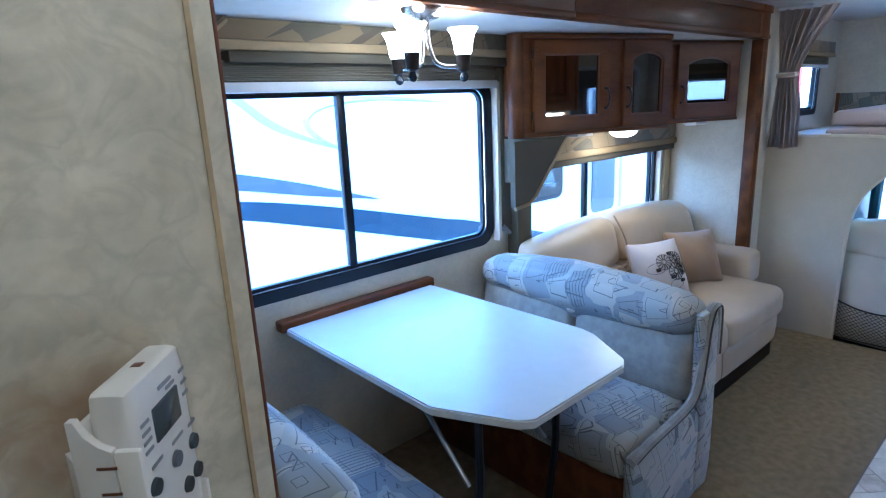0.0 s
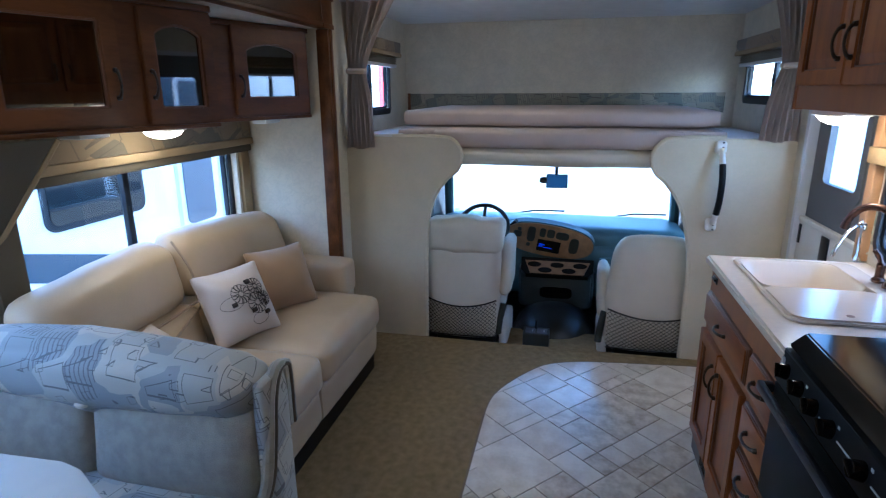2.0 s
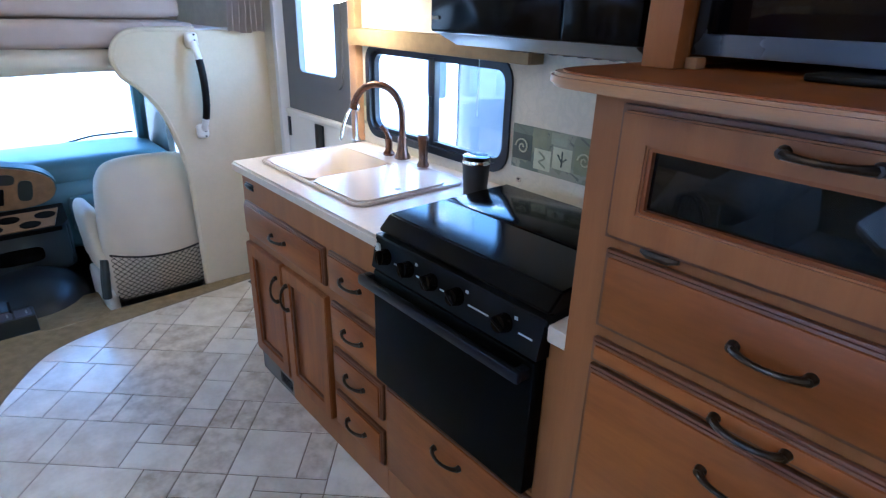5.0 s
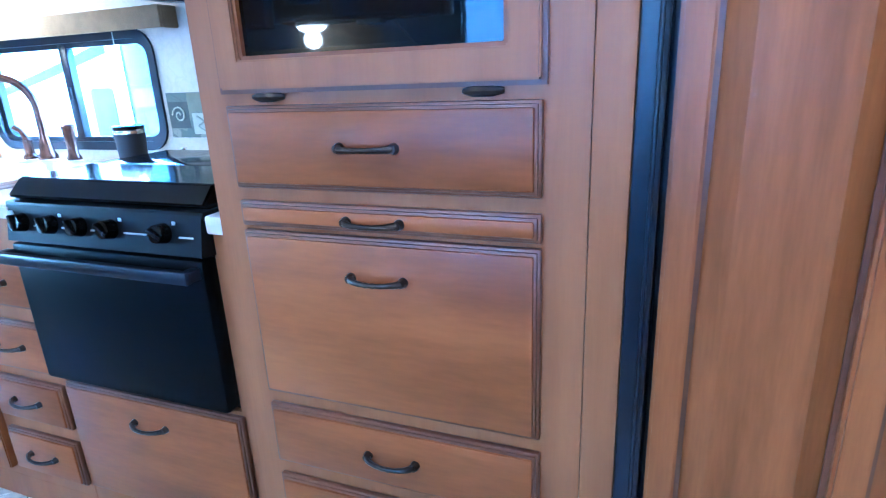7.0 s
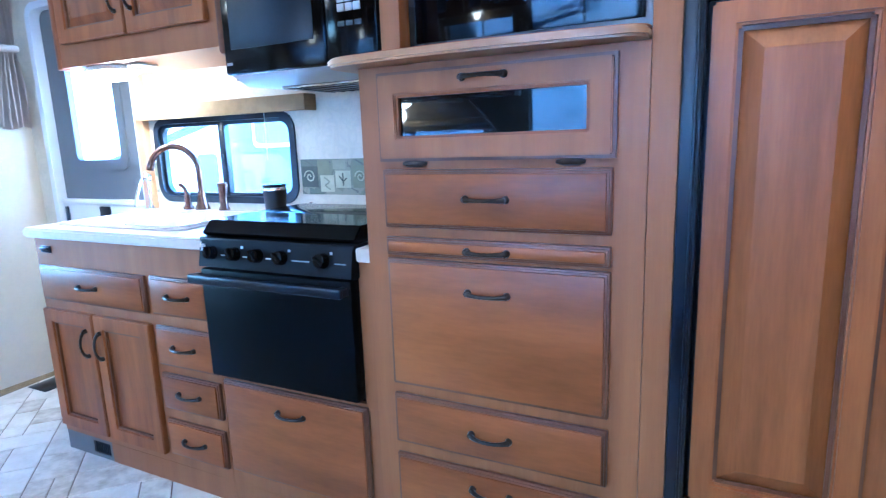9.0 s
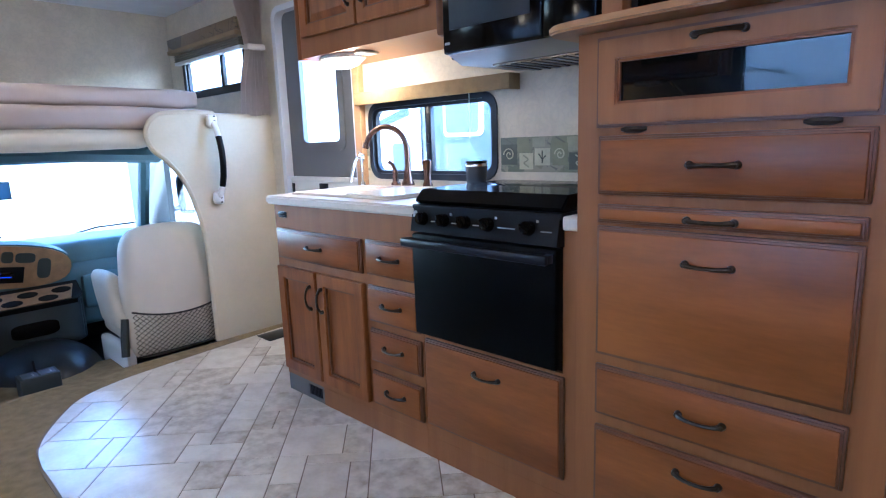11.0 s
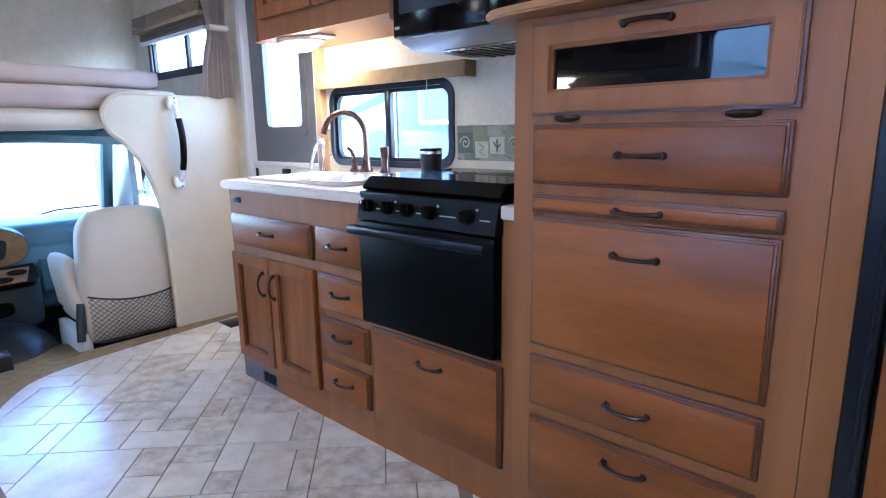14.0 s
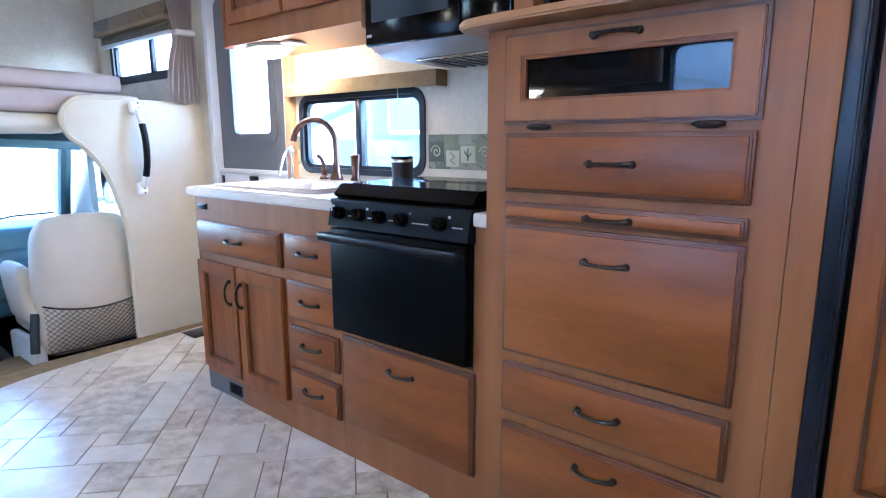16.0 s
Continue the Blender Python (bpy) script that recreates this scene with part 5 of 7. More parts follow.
# chandelier
CX, CYY = 1.318, 1.475
ch = thing("chandelier", CX, CYY, SCEIL, "brushed nickel ceiling light with three lit frosted shades", "lamp")
part("canopy", lathe(CX, CYY, [(0.028, SCEIL - 0.040), (0.055, SCEIL - 0.030), (0.070, SCEIL - 0.012), (0.074, SCEIL - 0.0005)], 24), M["nickel"], ch)
for k, a in enumerate((-27, 93, 213)):
    ca, sa = math.cos(radians(a)), math.sin(radians(a))
    R = 0.135
    pth = smooth_line([(CX + 0.014 * ca, CYY + 0.014 * sa, SCEIL - 0.036), (CX + 0.018 * ca, CYY + 0.018 * sa, SCEIL - 0.12), (CX + 0.05 * ca, CYY + 0.05 * sa, SCEIL - 0.178), (CX + R * ca, CYY + R * sa, SCEIL - 0.185)], 6)
    arm = part("arm", tube(pth, 0.007, 8), M["nickel"], ch)
    px, py = CX + R * ca, CYY + R * sa
    part("socket", lathe(px, py, [(0.010, SCEIL - 0.205), (0.020, SCEIL - 0.198), (0.024, SCEIL - 0.165), (0.026, SCEIL - 0.148)], 16), M["bronze"], arm)
    part("finial", lathe(px, py, [(0.003, SCEIL - 0.236), (0.012, SCEIL - 0.231), (0.0165, SCEIL - 0.221), (0.013, SCEIL - 0.211), (0.009, SCEIL - 0.204)], 14), M["knob_blue"], arm)
    part("shade", lathe(px, py, [(0.024, SCEIL - 0.149), (0.030, SCEIL - 0.138), (0.033, SCEIL - 0.11), (0.040, SCEIL - 0.082), (0.052, SCEIL - 0.063), (0.049, SCEIL - 0.063), (0.033, SCEIL - 0.095)], 24), M["frost_lit"], arm, "lit frosted glass shade")
    lamp("lamp_light", px, py, SCEIL - 0.03, 0.026, 0.03)

# ---- dinette ----
table = thing("dinette_table", 1.3, 1.4, 0.0, "white laminate dinette table with clipped corners", "table")
tp = [(0.925, 1.925), (0.93, 1.07), (0.955, 1.02), (1.045, 0.845), (1.085, 0.815), (1.52, 0.82), (1.57, 0.85), (1.675, 1.03), (1.69, 1.09), (1.665, 1.925)]
tt = prism(tp, "z", 0.756, 0.784)
bmesh.ops.bevel(tt, geom=[e for e in tt.edges if e.calc_face_angle(0) > 1.0], offset=0.005, segments=2, affect="EDGES")
part("tabletop", tt, M["laminate"], table)
for x in (1.10, 1.48):
    part("leg", tube([(x, 1.05, 0.75), (x, 1.05, 0.45), (x, 1.10, 0.004)], 0.014, 8), M["dark_trim"], table)
    part("brace", tube([(x, 1.10, 0.42), (x, 1.45, 0.75)], 0.009, 8), M["silver"], table)
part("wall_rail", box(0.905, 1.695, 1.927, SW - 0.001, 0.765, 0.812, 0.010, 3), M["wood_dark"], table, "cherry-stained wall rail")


def bench(x0, x1, name, label, d):
    """A dinette seat: boxed base, thick seat cushion, and a back in two panels with a rolled printed top. d: +1 with its back at high x."""
    b = thing(name, (x0 + x1) / 2, 1.38, 0, label, "dinette seat", "dinette seats")
    ya, yb = 0.82, 1.955
    xf = x0 if d > 0 else x1
    xb = x1 if d > 0 else x0
    part("base", box(xf + d * 0.05, xb - d * 0.01, ya + 0.03, yb, 0.0, 0.30, 0.01), M["wood_dark"], b)
    part("seat", cushion(xf, xb - d * 0.10, ya + 0.03, yb, 0.29, 0.455, 0.05, 12, (0.01, 0.0, 0.018), 0.005, x0), M["dinette"], b)
    part("skirt", cushion(xf + d * 0.012, xb - d * 0.06, ya - 0.012, ya + 0.035, 0.01, 0.41, 0.02, 8, (0, 0.004, 0), 0.003, 2), M["dinette"], b)
    for k, (y0, y1) in enumerate(((ya + 0.02, 1.385), (1.392, yb))):
        bm = cushion(xb - d * 0.17, xb - d * 0.04, y0, y1, 0.43, 0.73, 0.045, 10, (0.018, 0.0, 0.0), 0.005, k + x0)
        for v in bm.verts:
            v.co.x += d * (v.co.z - 0.43) * 0.14
        part("back_panel", bm, M["chenille"], b)
    bm = cushion(xb - d * 0.16, xb + d * 0.035, ya + 0.02, yb, 0.685, 0.845, 0.07, 14, (0.012, 0, 0.022), 0.006, 3 + x0)
    for v in bm.verts:
        u = (v.co.y - ya) / (yb - ya)
        arch = math.sin(math.pi * min(1, max(0, u)))
        v.co.z += (0.030 * arch - 0.008) if v.co.z > 0.77 else (0.010 - 0.034 * arch) * (0.77 - v.co.z) / 0.085
    part("top_roll", bm, M["dinette"], b)
    part("button", lathe(xb - d * 0.135, 1.388, [(0.006, 0.675), (0.020, 0.682), (0.024, 0.692), (0.016, 0.70)], 12), M["roll"], b)
    line = [(xf + d * 0.01, ya, 0.40), (xf + d * 0.12, ya - 0.004, 0.425), (xb - d * 0.22, ya - 0.006, 0.45), (xb - d * 0.135, ya - 0.006, 0.50), (xb - d * 0.10, ya - 0.006, 0.62), (xb - d * 0.075, ya - 0.004, 0.74), (xb - d * 0.035, ya, 0.80), (xb + d * 0.005, ya, 0.805), (xb + d * 0.022, ya, 0.77), (xb + d * 0.026, ya, 0.60)]
    part("piping", join(tube(smooth_line(line, 5), 0.017, 8), tube(smooth_line([(p[0] + d * 0.035, p[1] + 0.004, p[2] - 0.012) for p in line], 5), 0.015, 8)), M["chenille"], b)
    part("side_panel", cushion(xb - d * 0.12, xb + d * 0.03, ya - 0.014, ya + 0.03, 0.02, 0.80, 0.02, 8, (0, 0.006, 0), 0.003, 7), M["dinette"], b)
    part("back_shell", box(xb - d * 0.045, xb + d * 0.012, ya + 0.03, yb, 0.0, 0.70, 0.015), M["chenille"], b)
    part("side_seam", tube(smooth_line([(p[0] + d * 0.018, p[1] - 0.012, p[2] - 0.004) for p in line], 5), 0.006, 6), M["chenille_dark"], b)
    return b


bench(1.58, 2.17, "dinette_bench", "grey-blue printed dinette bench with a rolled back", 1)
bench(0.43, 1.00, "dinette_bench", "grey-blue printed dinette bench against the slide-out end", -1)

# ---- sofa ----
sofa = thing("sofa", 3.07, 1.5, 0, "cream leatherette sofa bed under the window", "sofa")
SX = (2.215, 2.955, 3.735)
for k, (xa, xb) in enumerate(((SX[0], SX[1]), (SX[1] + 0.004, SX[2]))):
    part("seat", cushion(xa, xb, 1.045, 1.74, 0.27, 0.455, 0.055, 14, (0.0, 0.012, 0.022), 0.006, k * 9), M["leather"], sofa)
    part("front_panel", cushion(xa, xb, 1.075, 1.14, 0.095, 0.275, 0.025, 10, (0, 0.008, 0), 0.005, k * 4), M["leather"], sofa)

    def leaning(bm, z0):
        for v in bm.verts:
            v.co.y += (v.co.z - z0) * 0.30
            u = (v.co.x - SX[0]) / (SX[2] + 0.14 - SX[0])
            lift = 0.05 * math.sin(math.pi * min(1, max(0, u))) - 0.02
            v.co.z += lift * max(0, (v.co.z - z0)) / 0.4
        return bm
    xe = xb + (0.16 if k else 0)
    part("lower_back", leaning(cushion(xa, xb, 1.59, 1.75, 0.42, 0.64, 0.06, 12, (0, 0.022, 0), 0.006, k * 3 + 1), 0.44), M["leather"], sofa)
    part("upper_back", leaning(cushion(xa, xe, 1.60, 1.79, 0.625, 0.905, 0.085, 14, (0, 0.016, 0.0), 0.006, k * 5 + 2), 0.44), M["leather"], sofa)
part("seam", tube(smooth_line([(2.957, 1.65, 0.66), (2.957, 1.68, 0.80), (2.957, 1.76, 0.925)], 5), 0.006, 6), M["seam"], sofa)
for xs in ((2.25, 2.95), (2.965, 3.72)):
    part("seam", tube(smooth_line([(xs[0], 1.665, 0.65), ((xs[0] + xs[1]) / 2, 1.64, 0.64), (xs[1], 1.655, 0.65)], 6), 0.006, 6), M["seam"], sofa)
for xe, ze in ((2.45, 0.50), (3.50, 0.50)):
    part("seam", tube(smooth_line([(2.957, 1.638, 0.635), ((2.957 + xe) / 2, 1.598, 0.575), (xe, 1.572, ze)], 5), 0.005, 6), M["seam"], sofa)
for s, xa in ((1, 3.745), (-1, 2.19)):
    ar = cushion(xa - (0.0 if s > 0 else 0.0), xa + 0.19 if s > 0 else xa + 0.05, 1.27, 1.70, 0.40, 0.605, 0.03, 10, (0.004, 0.004, 0.006), 0.005, s)
    part("armrest", ar, M["leather"], sofa)
part("base", box(2.22, 3.74, 1.15, 1.93, 0.095, 0.27, 0.01), M["leather"], sofa)
for x in (2.26, 3.66):
    part("foot", lathe(x, 1.14, [(0.026, 0.0), (0.034, 0.04), (0.036, 0.10)], 14), M["wood_dark"], sofa)
part("kick_panel", box(2.23, 3.70, 1.092, 1.106, 0.0, 0.095), M["black"], sofa)


def pillow(name, label, m, at, w, t, rx, rz, mark=None):
    p = thing(name, *at, label, "pillow", "sofa pillows")
    bm = cushion(-w / 2, w / 2, -t / 2, t / 2, 0, w, 0.012, 18, (0, t * 0.35, 0), 0.004, at[0])
    for v in bm.verts:
        u, q = v.co.x / (w / 2), (v.co.z - w / 2) / (w / 2)
        pinch = (1 - u ** 4) * (1 - q ** 4)
        v.co.y *= 0.12 + 0.88 * max(0, pinch) ** 0.6
        bend = 1 - 0.06 * (1 - q * q) if abs(u) > 0.5 else 1
        v.co.x *= 1 - 0.07 * (1 - q * q)
        v.co.y *= 1 + 0.10 * math.sin(9 * u + 4 * q) * abs(u * q)
        v.co.z = w / 2 + (v.co.z - w / 2) * (1 - 0.07 * (1 - u * u))
    mt = Matrix.Translation(at) @ Euler((radians(rx), 0, radians(rz))).to_matrix().to_4x4()
    bm.transform(mt)
    part("cover", bm, m, p)
    if mark == "button":
        b2 = moved(lathe(0, 0, [(0.012, 0), (0.014, 0.006), (0.006, 0.010)], 12), mt @ Matrix.Translation((0, -t * 0.62, w / 2)) @ Matrix.Rotation(radians(90), 4, "X"))
        part("button", b2, m, p)
    if mark == "print":
        random.seed(5)
        bits = []

        def on(u, q, out=0.004):
            pin = (max(0, (1 - (2 * u / w) ** 4) * (1 - (2 * q / w) ** 4))) ** 0.6
            yy = -(t / 2 + t * 0.35 * (1 - (2 * u / w) ** 2) * (1 - (2 * q / w) ** 2)) * (0.12 + 0.88 * pin)
            return mt @ Vector((u, yy - out, w / 2 + q))
        for cx, cz, r in ((-0.035, 0.03, 0.045), (0.05, 0.045, 0.04), (0.03, -0.03, 0.05), (0.075, -0.02, 0.035)):
            for k in range(13):
                a0 = 2 * math.pi * k / 13
                bits.append(tube([on(cx + r * 0.25 * math.cos(a0), cz + r * 0.25 * math.sin(a0)), on(cx + r * 0.7 * math.cos(a0 + 0.2), cz + r * 0.7 * math.sin(a0 + 0.2)), on(cx + r * math.cos(a0 + 0.1), cz + r * math.sin(a0 + 0.1))], 0.0022, 4))
            bits.append(tube([on(cx + r * math.cos(a), cz + r * math.sin(a)) for a in [2 * math.pi * i / 20 for i in range(20)]], 0.0014, 4, close=True))
        for cx, cz in ((-0.08, -0.01), (0.02, 0.075), (0.0, -0.06), (0.07, -0.085)):
            bits.append(tube([on(cx - 0.010, cz), on(cx + 0.010, cz + 0.002)], 0.011, 6))
        for cx, cz, r in ((-0.085, 0.0, 0.05), (0.03, -0.10, 0.045)):
            bits.append(tube([on(cx + r * math.cos(a), cz + 0.6 * r * math.sin(a)) for a in [2 * math.pi * i / 20 for i in range(20)]], 0.001, 4, close=True))
        part("print", join(*bits), M["ink"], p, "dark printed flower drawing")
    return p


pillow("sofa_pillow", "plain tan cloth pillow with a centre button on the sofa", M["tan_cloth"], (3.40, 1.435, 0.462), 0.34, 0.135, -24, -30, "button")
pillow("sofa_pillow", "cream pillow with a dark flower print on the sofa", M["cream_cloth"], (3.0, 1.43, 0.465), 0.35, 0.125, -27, -20, "print")
pillow("sofa_pillow", "crumpled pale pillow lying on the sofa", M["cream_cloth"], (2.55, 1.45, 0.46), 0.28, 0.10, -45, 10)


# ---- curtains ----
def curtain(name, x, y0, y1, z0, z1, tie, label, narrow, flare):
    """A gathered curtain across the width at x, tied in at the height tie."""
    c = thing(name, x, (y0 + y1) / 2, z0, label, "curtain", "bunk curtains")
    bm = bmesh.new()
    n, m = 60, 34
    grid = []
    for j in range(m + 1):
        z = z0 + (z1 - z0) * j / m
        pin = 0.36 * math.exp(-((z - tie) / 0.13) ** 2) if z < tie else 0.36 * math.exp(-((z - tie) / 0.26) ** 2)
        row = []
        for i in range(n + 1):
            u = i / n
            yc = y0 + (y1 - y0) * 0.35
            y = y0 + (y1 - y0) * u * (1.0 + flare * (tie - z) / (tie - z0) if z < tie else 1.0 + narrow * (z - tie) / (z1 - tie))
            y = yc + (y - yc) * (1 - pin)
            fold = 0.022 * (1 - 0.6 * pin) * math.sin(u * 2 * math.pi * 6.5 + 0.6 * math.sin(z * 5)) + 0.008 * math.sin(u * 31 + z * 9)
            row.append(bm.verts.new((x + fold, y, z + 0.006 * math.sin(u * 9))))
        grid.append(row)
    for j in range(m):
        for i in range(n):
            bm.faces.new((grid[j][i], grid[j][i + 1], grid[j + 1][i + 1], grid[j + 1][i]))
    bmesh.ops.solidify(bm, geom=list(bm.faces), thickness=0.003)
    part("cloth", bm, M["curtain"], c)
    yc = y0 + (y1 - y0) * 0.35
    ya, yb = sorted((yc - 0.35 * (y1 - y0) * 0.68, yc + 0.65 * (y1 - y0) * 0.68))
    part("tie_band", cushion(x - 0.034, x + 0.032, ya, yb, tie - 0.016, tie + 0.016, 0.012, 8, (0.004, 0, 0), 0.004), M["curtain"], c)
    part("rail", box(x - 0.012, x + 0.012, min(y0, y1) - 0.01, max(y0, y1) + 0.01, z1, z1 + 0.018, 0.003), M["frame_white"], c)
    return c


curtain("bunk_curtain", PART - 0.06, 1.375, 1.20, 1.235, 2.075, 1.69, "taupe bunk curtain tied back beside the opening", 0.9, 0.0)
curtain("bunk_curtain", PART - 0.06, -1.135, -0.965, 1.305, 2.075, 1.69, "taupe bunk curtain tied back near the entry door", 0.3, 0.15)
for yw, s, xa, xb, zt in ((RW, 1, 4.40, 5.42, 1.80), (LW, -1, 4.36, 5.20, 1.82)):
    bv = thing("bunk_valance", (xa + xb) / 2, yw, zt, "printed cloth valance with a raised blind over the bunk window", "valance", "bunk valances")
    part("printed_board", box(xa, xb, yw + s * 0.001, yw + s * 0.07, zt + 0.03, zt + 0.105, 0.004), M["valance_print"], bv)
    part("tan_band", box(xa, xb, yw + s * 0.001, yw + s * 0.078, zt, zt + 0.029, 0.006), M["valance_tan"], bv)
    for i in range(6):
        part("pleat", box(xa + 0.02, xb - 0.03, yw + s * 0.01, yw + s * (0.04 if i % 2 else 0.045), zt - 0.05 + i * 0.008, zt - 0.044 + i * 0.008, 0.001, 1), M["blind"], bv)
    part("blind_rail", box(xa + 0.02, xb - 0.03, yw + s * 0.008, yw + s * 0.045, zt - 0.075, zt - 0.053, 0.004), M["frame_white"], bv)

# ---- ceiling lamps, speaker and detector ----
# the last two are unseen fill lamps, added to brighten hall wall and fridge
for x, y, lit in ((4.14, 0.78, 0.08), (4.18, 0.22, 0.08), (2.1, 0.5, 0.10), (0.05, -0.05, 0.19), (0.80, -0.02, 0.12)):
    cl = thing("ceiling_lamp", x, y, CEIL, "lit square ceiling lamp, the two rearmost added as fill", "lamp", "ceiling lamps")
    part("rim", prism(rrect(x - 0.065, x + 0.065, y - 0.065, y + 0.065, 0.02), "z", CEIL - 0.014, CEIL - 0.0005), M["white_plastic"], cl)
    part("lens", prism(rrect(x - 0.048, x + 0.048, y - 0.048, y + 0.048, 0.016), "z", CEIL - 0.022, CEIL - 0.013), M["lens_lit"], cl)
    lamp("lamp_light", x, y, CEIL - 0.08, lit, 0.05)
for x, y, r in ((4.27, 0.575, 0.055), (4.28, 0.02, 0.05)):
    sp2 = thing("ceiling_speaker", x, y, CEIL, "round grey ceiling speaker", "speaker", "ceiling speakers")
    part("ring", lathe(x, y, [(r, CEIL - 0.014), (r, CEIL - 0.0005)], 20), M["silver"], sp2)
    part("grille", lathe(x, y, [(r * 0.6, CEIL - 0.020), (r * 0.85, CEIL - 0.0145)], 20), M["dark_trim"], sp2)

# ---- remote control in its holder on the hall partition ----
WY = 0.43
rem = thing("remote_control", 0.12, WY - 0.06, 1.25, "cream air-conditioner remote with a small screen and round buttons", "remote control")
turned = Matrix.Translation((0.092, 0.342, 0.0)) @ Matrix.Rotation(radians(49.6), 4, "Z")
shell = cushion(0.0, 0.088, 0.0, 0.030, 1.225, 1.430, 0.009, 10)
for v in shell.verts:
    if v.co.z > 1.40:
        v.co.z -= 0.10 * (v.co.y - 0.015) ** 2 / 0.03
part("body", moved(shell, turned), M["white_plastic"], rem)
part("screen", moved(box(0.0265, 0.0665, -0.0015, 0.002, 1.376, 1.403, 0.0015), turned), M["lcd"], rem, "dark grey screen")
for bx, bz, m in ((0.048, 1.3497, M["rv_blue"]), (0.0775, 1.346, M["lcd"]), (0.077, 1.320, M["lcd"]), (0.0588, 1.319, M["lcd"]), (0.0143, 1.3498, M["lcd"]), (0.040, 1.312, M["lcd"]), (0.018, 1.318, M["lcd"]), (0.05, 1.285, M["lcd"])):
    part("button", moved(tube([(bx, 0.002, bz), (bx, -0.003, bz)], 0.0072, 14, [0.0072, 0.006]), turned), m, rem)
for bx, bz, w in ((0.010, 1.398, 0.011), (0.010, 1.391, 0.011), (0.010, 1.384, 0.011), (0.010, 1.377, 0.011), (0.040, 1.411, 0.020), (0.050, 1.406, 0.014), (0.073, 1.408, 0.009), (0.074, 1.398, 0.009), (0.074, 1.388, 0.009), (0.046, 1.362, 0.018), (0.074, 1.360, 0.012), (0.014, 1.363, 0.016)):
    part("marking", moved(box(bx, bx + w, -0.0008, 0.002, bz, bz + 0.0026), turned), M["silver"], rem)
part("slot", moved(box(0.041, 0.049, 0.010, 0.018, 1.4275, 1.4305, 0.001), turned), M["groove"], rem)
hold = thing("remote_holder", 0.10, WY - 0.01, 1.20, "cream plastic remote holder fixed to the wall", "holder")
side = prism([(0.012, 1.20), (0.012, 1.392), (0.020, 1.396), (0.028, 1.404), (0.033, 1.415), (0.038, 1.415), (0.038, 1.20)], "x", -0.007, -0.001)
lip = box(-0.007, 0.095, -0.007, -0.001, 1.20, 1.272, 0.003)
part("side_plate", moved(side, turned), M["white_plastic"], hold)
part("corner_plate", moved(box(-0.007, -0.001, -0.006, 0.0115, 1.273, 1.392, 0.002), turned), M["white_plastic"], hold)
part("side_plate", moved(box(0.089, 0.095, -0.0005, 0.0305, 1.225, 1.30, 0.002), turned), M["white_plastic"], hold)
part("back_plate", moved(box(-0.0005, 0.094, 0.031, 0.036, 1.225, 1.41, 0.002), turned), M["white_plastic"], hold)
part("front_lip", moved(lip, turned), M["white_plastic"], hold)
part("bottom", moved(box(-0.0005, 0.094, -0.0005, 0.034, 1.20, 1.2245, 0.003), turned), M["white_plastic"], hold)
part("bracket", prism([(0.066, 0.378), (0.110, 0.4295), (0.060, 0.4295)], "z", 1.23, 1.36), M["white_plastic"], hold)
for bz in (1.3795, 1.360, 1.341):
    part("slot", moved(box(-0.0076, -0.0065, 0.010, 0.0235, bz, bz + 0.002), turned), M["groove"], hold)

